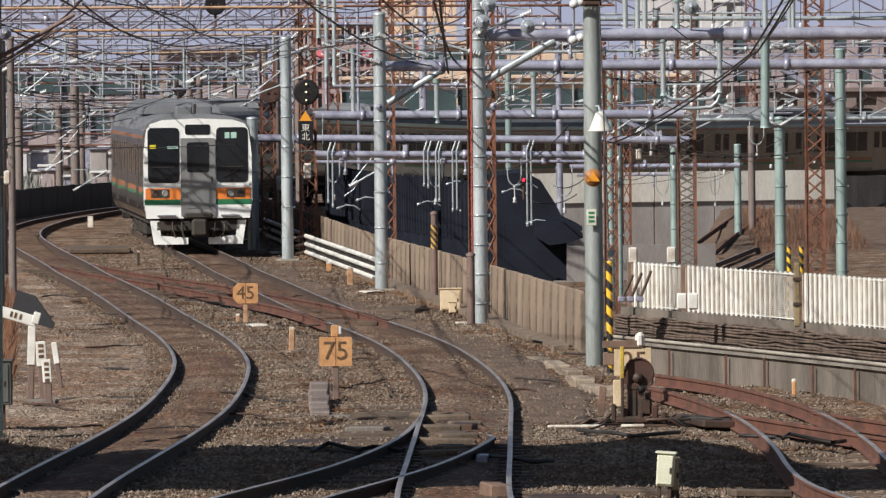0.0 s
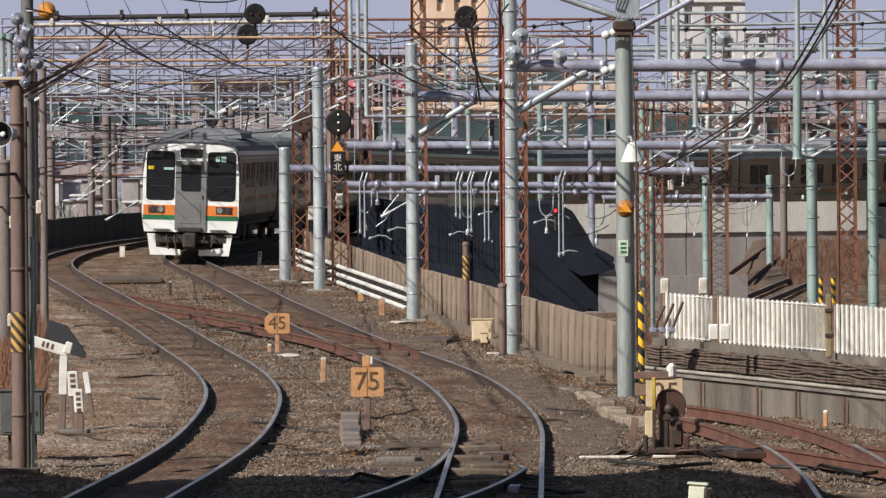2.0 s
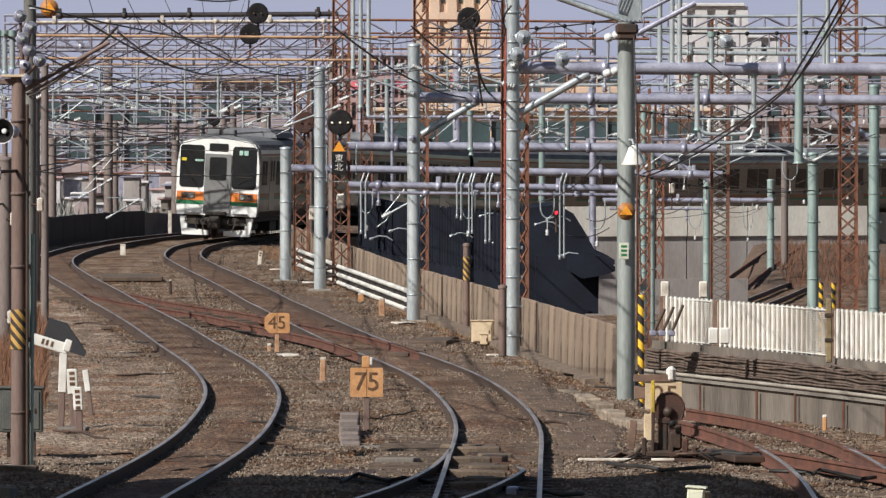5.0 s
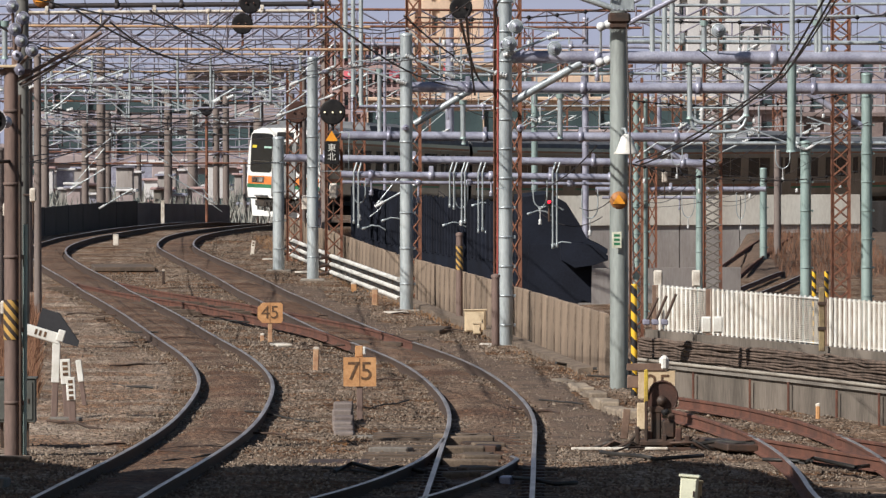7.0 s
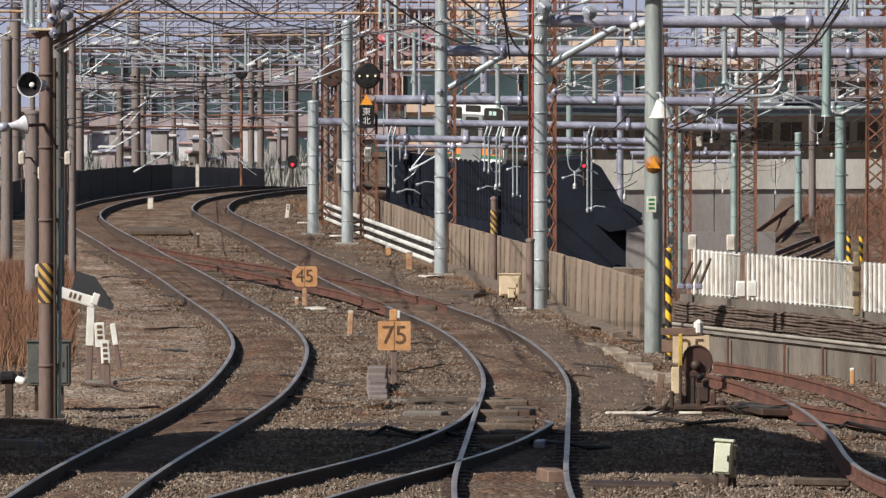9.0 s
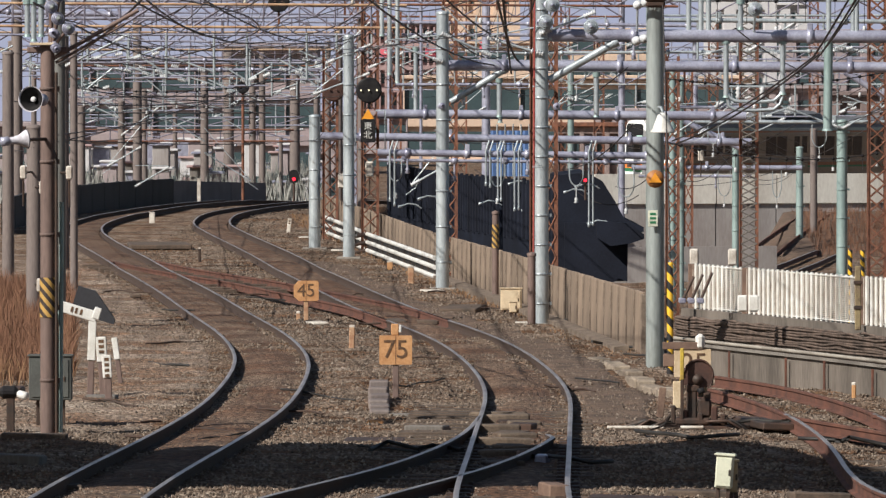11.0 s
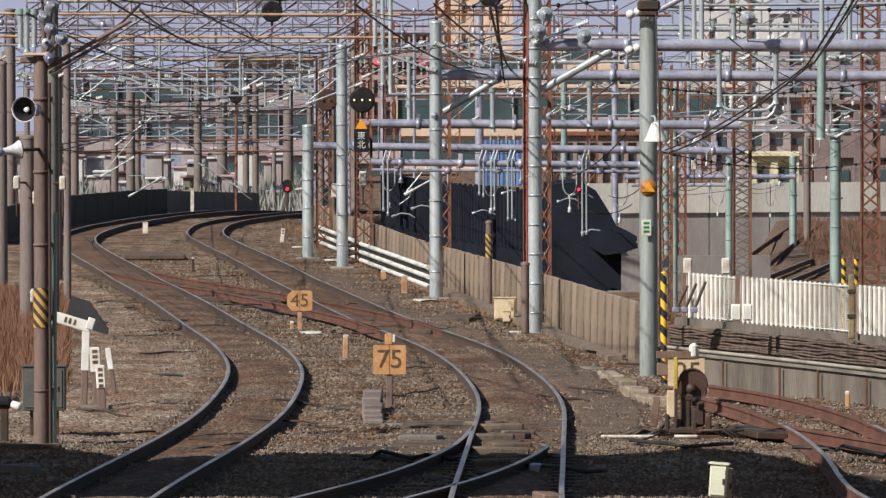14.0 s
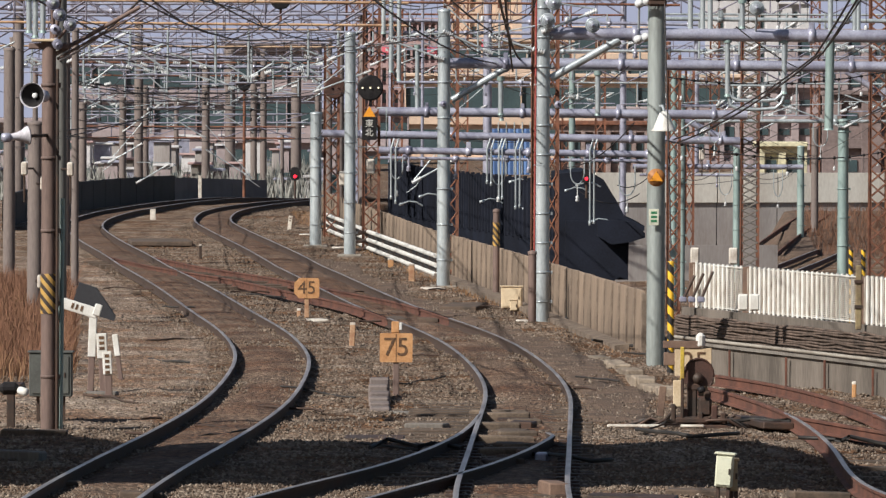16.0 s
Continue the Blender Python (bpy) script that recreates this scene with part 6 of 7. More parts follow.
# blocks and boards on the ballast
for x, y, w, d, h, m, label in ((-0.46, 88.56, 0.5, 0.3, 0.08, CONCRETE_DARK, "broken concrete slab lying on ballast"), (-0.86, 86.33, 0.22, 0.2, 0.10, SIGN, "small orange lump of concrete"),
                                (-0.83, 81.91, 0.75, 1.0, 0.07, DARK_IRON, "low dark steel cover between the tracks"), (-4.75, 94.12, 0.45, 0.4, 0.09, CONCRETE_DARK, "flat stained block below the white markers"), (3.26, 80.54, 0.55, 1.2, 0.05, WHITE_DIRTY, "pale flat board beside the switch stand"),
                                
                                (-0.24, 150.94, 0.45, 1.0, 0.05, WHITE_DIRTY, "white pad at the foot of a pole"), (1.64, 128, 0.5, 0.8, 0.05, WHITE_DIRTY, "pale pad at the foot of a pole"), (-2.88, 187.5, 0.42, 0.9, 0.05, WHITE_DIRTY, "pale pad by a galvanised pole"), (-4.1, 201.68, 0.4, 1.0, 0.05, WHITE_DIRTY, "pale pad by the short pole"),
                                (0.41, 136.36, 0.75, 3.0, 0.1, SLEEPER, "old dark timber lying beside the track"), (-6.33, 153.85, 0.25, 0.5, 0.05, WHITE_DIRTY, "small pale lid between rails"), (0.91, 86.33, 0.42, 0.5, 0.10, DARK_IRON, "dark gap cover between turnout rails"), (-3.95, 71.43, 0.3, 0.4, 0.1, SLEEPER, "loose timber block between rails"),
                                (-6.12, 96.19, 0.32, 0.7, 0.12, DARK_IRON, "dark tilted scrap box by the weeds"), (-8.0, 191.0, 1.7, 4.5, 0.13, SLEEPER, "dark timber walkway between the tracks")):
    ob = part("track_block", Shape().box((0, 0, h / 2 - 0.02), (w, d, h), 0.02), m)
    ob.matrix_basis = pose(x, y, -0.17 + grade(y), 0, 0, random.uniform(-8, 8))
    tagged(ob, label, "block", "things on the ballast")

sleepers = thing("turnout_sleepers", "weathered timber sleepers of the turnout, half buried", "sleeper", kind="structure")
plank = Shape().box((0, 0, 0), (2.4, 0.2, 0.12), 0.012).mesh("sleeper", SLEEPER)
for line, y0, y1, step, x_off in ((MAIN, 66, 92, 0.7, -0.35), (CROSS, 150, 200, 1.1, 0), (RIGHT, 62, 96, 1.5, 0.4)):
    a, b = sorted((line.near(y0), line.near(y1)))
    k = a
    while k < b:
        p, d = line.at(k), line.ahead(k)
        ob = new("sleeper", plank)
        ob.parent = sleepers
        ob.matrix_basis = Matrix.Translation((p.x + x_off, p.y, p.z - (0.26 if line is RIGHT else 0.175) + random.uniform(-0.02, 0.015))) @ Matrix.Rotation(math.atan2(d.y, d.x) - math.pi / 2 + random.uniform(-0.02, 0.02), 4, "Z")
        k += step


def rail_rack(a, b, label, open_end):
    t = thing("rail_rack", label, "rail rack", a, "rail racks")
    e = Vector(b) - Vector(a)
    for j in range(3):
        z = 0.12 + j * 0.22
        part("white_rail", Shape().tube((0, 0, z), e + Vector((0, 0, z)), 0.058, n=8), WHITE, t)
        # black tube added to stand for the shaded gap between white rails
        part("gap_shade", Shape().tube((0.09, 0.0, z - 0.11), e + Vector((0.09, 0.0, z - 0.11)), 0.085, n=8), BLACK, t)
        part("return_rail", Shape().path([(0, 0, z), (-0.25, 0.4, z - 0.06), (-0.35, 1.4, z - 0.1)], 0.05), DARK_IRON, t)
    n = 12
    for i in range(n + 1):
        p = e * (i / n)
        part("upright", Shape().box(p + Vector((0.03, 0.08, 0.28)), (0.09, 0.06, 0.66), 0.01), DARK_IRON, t)


rail_rack((-2.06, 184.47, -0.07), (-0.19, 160.42, -0.2), "white-topped spare rails stacked on a dark rack", True)
rail_rack((-3.6, 205.54, 0.07), (-2.21, 186.79, -0.05), "white-topped spare rails stacked on a far rack", False)

# ---- signals ----
signal = thing("repeater_signal", "round black repeater signal with three lit white lamps", "signal", (-2.01, 184, 4.4))
part("disc", Shape().turn((0, 0, 0), [(-0.06, 0.0), (-0.05, 0.33), (0, 0.35), (0.04, 0.34), (0.05, 0.30), (0.03, 0.0)], (0, -1, 0), 28), BLACK, signal)
part("hanger", Shape().box((0, 0.25, -0.2), (0.08, 0.5, 0.6), 0.01), BLACK, signal)
lamp_row = part("lamp_row", Shape().tube((0, -0.02, -0.06), (0, -0.02, 0.06), 0.02, n=6), BLACK, signal)
for k in (-0.215, 0.0, 0.215):
    part("lit_lamp", Shape().turn((0, -0.05, k), [(0, 0.026), (0.05, 0.024), (0.06, 0.0)], (0, -1, 0), 12), CLEAR_LAMP, lamp_row)
plate_thing = thing("route_sign", "black route sign with white characters below an amber triangle", "sign", (-2.03, 183.5, 3.3))
part("plate", Shape().box((0, 0, 0), (0.40, 0.03, 0.62), 0.01), BLACK, plate_thing)
lettering("character", "東", 0.23, WHITE, plate_thing, (0, -0.02, 0.12))
lettering("character", "北", 0.23, WHITE, plate_thing, (0, -0.02, -0.12))
part("triangle", Shape().slab([(-0.17, 0.32), (0.17, 0.32), (0.0, 0.60)][::-1], -0.03, 0.0), AMBER, plate_thing, "amber triangle plate")
part("frame", Shape().path([(-0.34, 0.12, 0.5), (-0.34, 0.12, -0.5), (0.46, 0.12, -0.5), (0.46, 0.12, 0.55), (0.2, 0.12, 0.55)], 0.025), GALV, plate_thing)
part("mounting", Shape().box((0.02, 1.2, 0.0), (0.07, 2.4, 0.5), 0.01), DARK_IRON, plate_thing)
for x, y, z, r, red in ((-7.73, 261.7, 4.75, 0.25, 0), (-4.47, 184.7, 6.81, 0.29, 0), (-4.26, 184.7, 7.37, 0.29, 0), (1.28, 159.7, 6.78, 0.27, 0), (-3.23, 199.7, 4.45, 0.33, 1)):
    t = thing("round_signal", "round dark repeater signal seen unlit on its bracket", "signal", (x, y, z), "round signals")
    part("disc", Shape().turn((0, 0, 0), [(-0.16, 0.0), (-0.15, r * 0.8), (0, r), (0.04, r), (0.05, r * 0.86), (0.0, 0.0)], (0.1, -1, 0), 24), RED_IRON if red else BLACK, t)
    part("bracket", Shape().box((0, 0.2, -r), (0.07, 0.1, r * 2.2), 0.01), RUST, t)
    for k in (-0.1, 0.1):
        part("lens", Shape().turn((k, -0.05, 0), [(0, 0.03), (0.02, 0.028), (0.025, 0)], (0, -1, 0), 10), RED_IRON, t)
mast("signal_post", "rusty signal post behind the curve", (-7.73, 262, 0.1), 4.53, 0.06, RUST, 0, "", False)
for x, y, z, down in ((-5.76, 262, 1.23, 1.1), (3.14, 149.5, 2.33, 0.45)):
    t = thing("red_signal", "dark signal head showing a lit red lamp", "signal", (x, y, z), "red signals")
    k = y / 285
    part("head", Shape().slab(rounded(-0.20 * k, 0.20 * k, -0.2 * k, 0.36 * k, 0.16 * k), 0, 0.08), BLACK, t)
    part("red_lamp", Shape().turn((0, -0.01, -0.03 * k), [(0, 0.07 * k), (0.04, 0.055 * k), (0.05, 0.0)], (0, -1, 0), 14), RED_LAMP, t)
    part("post", Shape().tube((0, 0.06, -0.15 * k), (0, 0.06, -down), 0.05 * k, n=8), DARK_IRON, t)

# ---- fittings on the poles ----
disc = thing("warning_disc", "round brown disc with an amber triangle on a pole", "sign", (3.26, 104.2, 2.8))
part("disc", Shape().turn((0, 0, 0), [(-0.01, 0.0), (-0.01, 0.135), (0.012, 0.138), (0.014, 0.0)], (0, -1, 0), 24), mat("brown_orange_disc", (0.42, 0.18, 0.06), 0.6), disc)
part("triangle", Shape().slab([(-0.10, -0.055), (0.10, -0.055), (0, 0.10)][::-1], -0.03, -0.016), AMBER, disc)
part("strap", Shape().box((0, 0.07, 0), (0.05, 0.14, 0.05), 0.005), GALV, disc)
tag = thing("pole_tag", "small cream plate with green bars on a pole", "plate", (3.23, 104.3, 2.19))
part("plate", Shape().box((0, 0, 0), (0.15, 0.012, 0.25), 0.004), mat("pale_cream_plate", (0.74, 0.74, 0.60), 0.5), tag)
for k in range(3):
    part("bar", Shape().box((0, -0.008, 0.07 - 0.065 * k), (0.09, 0.004, 0.035)), TRAIN_GREEN, tag)
lampshade = thing("pole_lamp", "white bell-shaped lamp on a galvanised pole", "lamp", (3.37, 104, 3.62))
part("shade", Shape().turn((0, 0, 0), [(0.20, 0.035), (0.17, 0.075), (0.08, 0.11), (-0.06, 0.165), (-0.10, 0.20), (-0.11, 0.195), (-0.05, 0.15)], n=20), WHITE, lampshade)
part("bulb", Shape().turn((0, 0, -0.05), [(-0.06, 0.0), (-0.04, 0.05), (0.05, 0.04)], n=12), PORCELAIN, lampshade)
part("bracket", Shape().path([(0, 0.02, 0.2), (-0.02, 0.10, 0.28), (-0.06, 0.2, 0.28)], 0.02), GALV, lampshade)
top_box = thing("pole_platform", "grey riveted plate, beam and grating at the head of a pole", "platform", (3.26, 104, 5.9))
plate = part("plate", Shape().box((0.05, -0.16, 0.0), (0.36, 0.03, 0.40), 0.01), GALV, top_box)
for i in range(5):
    for k in (-0.17, 0.17):
        part("rivet", Shape().turn((-0.08 + i * 0.065, -0.18, k), [(0, 0.012), (0.01, 0.008), (0.012, 0.0)], (0, -1, 0), 6), GALV_DARK, plate)
part("collar", Shape().box((0.0, 0, -0.30), (0.34, 0.34, 0.16), 0.03).box((0.0, 0, -0.42), (0.29, 0.29, 0.1), 0.03), DARK_IRON, top_box)
part("beam", Shape().tube((-0.08, -0.14, -0.16), (-1.75, -0.14, 0.42), 0.045, n=8).tube((-0.08, 0.14, -0.16), (-1.75, 0.14, 0.42), 0.045, n=8), GALV, top_box)
part("brace", Shape().tube((0.14, -0.1, -0.38), (1.05, -0.1, 0.10), 0.045, n=12).tube((0.14, 0.1, -0.1), (1.3, 0.1, 0.5), 0.03, n=10), GALV_DARK, top_box)
grating = part("grating", Shape().tube((-1.15, -0.3, 0.36), (-0.15, -0.3, 0.06), 0.02, n=6).tube((-1.15, -0.3, 0.62), (-0.15, -0.3, 0.32), 0.02, n=6), GALV_DARK, top_box)
for i in range(22):
    u = i / 21
    part("grating_bar", Shape().tube((-1.15 + u, -0.3, 0.36 - 0.3 * u), (-1.05 + u, -0.3, 0.62 - 0.3 * u), 0.008, n=4), GALV_DARK, grating)
amber = thing("warning_disc", "round orange disc with an amber triangle high on a bracket", "sign", (-6.7, 124.6, 6.32))
part("disc", Shape().turn((0, 0, 0), [(-0.01, 0.0), (-0.01, 0.165), (0.012, 0.168), (0.014, 0.0)], (0, -1, 0), 24), mat("dull_orange_disc", (0.46, 0.20, 0.06), 0.6), amber)
part("triangle", Shape().slab([(-0.12, -0.07), (0.12, -0.07), (0, 0.12)][::-1], -0.03, -0.016), AMBER, amber)
part("strap", Shape().tube((0.02, 0.03, 0), (-0.38, 0.3, 0), 0.02, n=6), GALV, amber)


LILAC = mat("lilac_white_enamel", (0.78, 0.74, 0.80), 0.5)


def horn(at, axis, r, label):
    t = thing("loudspeaker", label, "loudspeaker", at, "loudspeakers")
    a = Vector(axis).normalized()
    part("horn", Shape().turn((0, 0, 0), [(0.0, r), (0.015, r * 1.03), (-0.01, r * 0.95), (-r * 0.6, r * 0.62), (-r * 1.4, r * 0.4), (-r * 1.9, r * 0.36)], a, 24), LILAC, t)
    part("throat", Shape().turn((0, 0, 0), [(-0.012, r * 0.93), (-r * 0.7, r * 0.5), (-r * 1.2, 0.0)], a, 20), BLACK, t)
    part("driver", Shape().turn((0, 0, 0), [(-r * 0.5, 0.0), (-r * 0.45, r * 0.2), (-r * 0.7, r * 0.22)], a, 14), PORCELAIN, t)
    part("motor", Shape().turn(a * (-r * 1.9), [(0, r * 0.36), (-r * 0.1, r * 0.5), (-r * 0.9, r * 0.5), (-r, 0)], a, 16), GALV_DARK, t)
    part("clamp", Shape().tube(a * (-r * 1.6), Vector((-4.90 - at[0], 83.62 - at[1], 0)), 0.022, n=8), DARK_IRON, t)


horn((-5.03, 82.8, 3.99), (-0.28, -1, 0.02), 0.155, "round lilac-white horn loudspeaker on a brown pole")
horn((-5.10, 82.95, 3.50), (0.90, 0.36, 0.10), 0.115, "white horn loudspeaker turned sideways on a pole")
for x, y, z in ((-7.52, 127.3, 2.41), (-7.57, 127.3, 0.57), (-6.85, 124.3, 2.71), (-7.88, 127.3, 2.69), (7.04, 202.8, 4.12), (8.17, 214.8, 2.43), (6.29, 169.8, 0.18), (7.25, 169.8, 0.18), (-2.91, 194.8, 1.83), (-1.99, 183.8, 2.26)):
    w, h = (0.18, 0.36) if y > 195 else (0.12, 0.26) if y < 130 else (0.22, 0.42)
    t = thing("junction_box", "pale junction box fixed to a pole", "box", (x, y, z), "junction boxes")
    part("case", Shape().box((0, 0, 0), (w, 0.18, h), 0.03), WHITE_DIRTY, t)
    part("cover", Shape().box((0, -0.1, 0), (w * 0.8, 0.02, h * 0.85), 0.008), WHITE_DIRTY, t)
    part("clip", Shape().tube((0, 0, -h / 2), (0, 0.05, -h / 2 - 0.5), 0.02, n=6), DARK_IRON, t)
    px, py, pr, top = min(POLES, key=lambda p: (p[0] - x) ** 2 + (p[1] - y) ** 2)
    if abs(px - x) < 1.2 and abs(py - y) < 3 and top > z:
        part("bracket", Shape().tube((0, 0, 0), (px - x, py - y, 0), 0.02, n=6), DARK_IRON, t)
for x, y, z in ((4.33, 98.05, 1.06), (4.48, 97.75, 1.07)):
    t = thing("wall_box", "small white box fixed to a concrete wall", "box", (x, y, z), "wall boxes")
    part("case", Shape().box((0, 0, 0), (0.14, 0.10, 0.24), 0.015), WHITE, t)
    part("cover", Shape().box((0, -0.055, 0), (0.12, 0.01, 0.20), 0.004), WHITE, t)
for k, x in enumerate((3.55, 3.68, 3.82)):
    t = thing("switch_lever", "dark tilted lever standing before the mesh fence", "lever", (x, 100.5, 1.03), "switch levers")
    part("rod", Shape().tube((0, 0, 0), (0.17, 0, 0.36 + 0.03 * k), 0.022, n=8), DARK_IRON, t)
    part("base", Shape().box((0, 0.1, 0), (0.1, 0.4, 0.08), 0.015), GALV_DARK, t)
t = thing("red_conduit", "red painted conduit fixed up a galvanised pole", "conduit", (1.69, 126.5, -0.2))
part("tube", Shape().tube((0, 0, 0.9), (0.02, 0, 6.2), 0.018, n=8), mat("dull_red_paint", (0.40, 0.07, 0.06), 0.6), t)
for k in (3.0, 4.5):
    part("clip", Shape().box((0.08, 0, k), (0.2, 0.03, 0.03), 0.004), GALV, t)
for x, z in ((-2.55, 6.43), (-0.55, 6.38), (1.85, 6.68)):
    t = thing("pink_plate", "small pink warning plate on a far beam", "plate", (x, 300, z), "pink plates")
    part("plate", Shape().box((0, 0, 0), (0.45, 0.03, 0.42), 0.01), PINK, t)
    part("mark", Shape().box((0, -0.02, 0), (0.12, 0.006, 0.12)), WHITE, t)
    part("strap", Shape().tube((0, 0, 0.1), (0, -0.2, 6.46 - z), 0.02, n=6), GALV_DARK, t)


def ring_insulator(at, r, stem, label):
    """Ribbed porcelain disc seen from the front, on a short stem to its beam."""
    t = thing("ring_insulator", label, "insulator", at, "ring insulators")
    for k in range(4):
        q = r * (1 - 0.24 * k)
        part("rib", Shape().turn((0, -0.03 * k, 0), [(0, q - 0.035), (0.012, q - 0.028), (0.022, q - 0.012), (0.012, q), (-0.01, q), (-0.012, q - 0.03), (0, q - 0.035)], (0, -1, 0), 22), GALV, t)
    part("core", Shape().turn((0, 0, 0), [(-0.02, 0.0), (-0.02, r * 0.9), (0.0, r * 0.85), (0.10, r * 0.2), (0.14, r * 0.1), (0.145, 0)], (0, -1, 0), 18), GALV_DARK, t)
    part("stem", Shape().tube((0, 0, 0), stem, 0.02, n=6), GALV, t)


for x, z, stem in ((2.04, 5.82, (-0.12, 0.3, -0.5)), (1.92, 5.50, (0, 0.3, -0.2)), (2.76, 5.41, (0, 0.45, -0.14)), (5.82, 5.74, (0, 0.45, -0.46))):
    ring_insulator((x, 126.5, z), 0.14, stem, "ribbed white porcelain disc insulator above a pipe beam")
for dx, z in ((0.07, 5.12), (0.15, 4.98), (0.04, 5.40), (0.28, 4.86), (0.17, 5.26)):
    t = thing("ring_insulator", "grey ribbed disc insulator at the head of a brown pole", "insulator", (-4.88 + dx, 83.3, z), "ring insulators")
    for k in range(3):
        q = 0.082 - 0.023 * k
        part("rib", Shape().turn((0, -0.02 * k, 0), [(0, q - 0.024), (0.010, q - 0.02), (0.016, q - 0.008), (0.01, q), (-0.01, q), (-0.012, q - 0.02), (0, q - 0.024)], (0.3, -1, 0), 20), GALV_DARK, t)
    part("core", Shape().turn((0, 0, 0), [(-0.02, 0.0), (-0.02, 0.07), (0.0, 0.065), (0.06, 0.025), (0.09, 0.015), (0.095, 0)], (0.3, -1, 0), 16), WEATHERED_GALV, t)
    part("stem", Shape().tube((0, 0, 0), (-dx + 0.06, 0.4, 4.62 - z), 0.02, n=6), BROWN_POLE, t)
for x, z in ((3.63, 5.82), (3.61, 5.15)):
    t = thing("twin_insulator", "pair of round white porcelain insulators on a beam", "insulator", (x, 126.6, z), "twin insulators")
    for k in (0.0, 0.14):
        part("bulb", Shape().turn((k, 0, k * 0.3), [(-0.08, 0.0), (-0.07, 0.05), (-0.03, 0.085), (0.03, 0.085), (0.05, 0.06), (0.06, 0.075), (0.09, 0.03), (0.1, 0.0)], (0.5, -1, 0.2), 16), PORCELAIN, t)
    part("stem", Shape().tube((0, 0, 0), (0, 0.4, 5.2 - z), 0.022, n=6).tube((0, 0, 0), (0.14, 0, 0.04), 0.02, n=6), GALV, t)

marker_pole = thing("yellow_post", "dull olive-yellow steel post on the concrete wall", "post", (5.80, 94.75, 0.80))
part("shaft", Shape().box((0, 0, 0.43), (0.085, 0.06, 0.90), 0.012), mat("dull_olive_paint", (0.30, 0.235, 0.12), 0.8, 0, (0.15, 0.105, 0.065), 6, 30, 0.3), marker_pole)
for k in (0.3, 0.65):
    part("clip", Shape().box((0, -0.04, k), (0.12, 0.03, 0.05), 0.006), DARK_IRON, marker_pole)
lamp = thing("ground_signal", "small black ground signal with a white hood", "signal", (-5.36, 84.0, -0.2))
part("case", Shape().box((-0.02, 0, 0.56), (0.26, 0.2, 0.16), 0.06), BLACK, lamp)
part("hood", Shape().turn((0.17, -0.08, 0.52), [(-0.09, 0.0), (-0.08, 0.045), (0.03, 0.055), (0.05, 0.03), (0.055, 0)], (1, -0.5, -0.35), 16), WHITE, lamp)
part("stand", Shape().box((0, 0, 0.24), (0.10, 0.10, 0.52), 0.01), DARK_IRON, lamp)

# ---- hoses, timbers and plates round the points ----
random.seed(41)
HOSE = mat("black_hose", (0.02, 0.018, 0.018), 0.6, 0, (0.04, 0.035, 0.03), 4, 30, 0)
for x, y, n in ((3.61, 85.71, 5), (4.17, 81.2, 4), (2.31, 82.65, 4), (-0.82, 79.38, 3), (0.93, 76.49, 3), (2.44, 114.36, 3), (2.13, 126.92, 3)):
    pts = [Vector((x + 0.25 * i + random.uniform(-0.08, 0.08), y + random.uniform(-0.8, 0.8) - 0.3 * i, -0.10 + random.uniform(0, 0.07))) for i in range(n + 2)]
    ob = part("hose", Shape().path(pts, 0.026, 6), HOSE)
    tagged(ob, "black cable hose lying on the ballast", "hose", "hoses on the ballast")
for x, y, w, d, h, m in ((0.83, 82.35, 0.36, 0.7, 0.10, SLEEPER), (0.99, 84.15, 0.30, 0.35, 0.12, DARK_IRON), (0.77, 79.38, 0.34, 0.5, 0.09, SLEEPER), (0.95, 77.78, 0.26, 0.4, 0.10, RUSTY_BROWN), (0.67, 75.74, 0.40, 0.6, 0.09, SLEEPER), (1.14, 69.79, 0.22, 0.6, 0.16, RUSTY_BROWN), (2.65, 69.79, 0.7, 0.5, 0.09, SLEEPER), (1.93, 68.96, 0.9, 0.5, 0.07, DARK_IRON), (1.12, 76.49, 0.14, 0.3, 0.12, GALV_DARK)) + (
                         (-0.2, 84.62, 0.5, 0.4, 0.07, CONCRETE_DARK), (4.04, 85.71, 0.4, 2.0, 0.09, DARK_IRON), (-6.57, 144.83, 0.2, 0.6, 0.07, SLEEPER), (-0.99, 126.92, 0.5, 1.2, 0.08, SLEEPER), (-0.25, 126.92, 0.4, 1.0, 0.08, SLEEPER), (-2.37, 126.92, 0.3, 1.0, 0.05, WHITE_DIRTY),
                         (-3.06, 68.75, 0.45, 0.4, 0.10, SLEEPER), (-4.94, 81.91, 0.8, 0.5, 0.10, SLEEPER), (-4.81, 76.49, 0.6, 0.5, 0.12, CONCRETE_DARK), (3.86, 69.58, 0.6, 0.5, 0.08, SLEEPER)):
    ob = part("loose_piece", Shape().box((0, 0, h / 2 - 0.03), (w, d, h), 0.015), m)
    ob.matrix_basis = pose(x, y, -0.12 + grade(y), random.uniform(-2, 2), random.uniform(-3, 3), random.uniform(-14, 14))
    tagged(ob, "weathered loose timber, plate or slab on the ballast", "debris", "loose pieces on the ballast")
random.seed(51)
PALE_TIMBER = mat("dusty_worn_timber", (0.19, 0.14, 0.10), 0.9, 0, (0.09, 0.065, 0.048), 5, 40, 0.4, per_object=0.25)
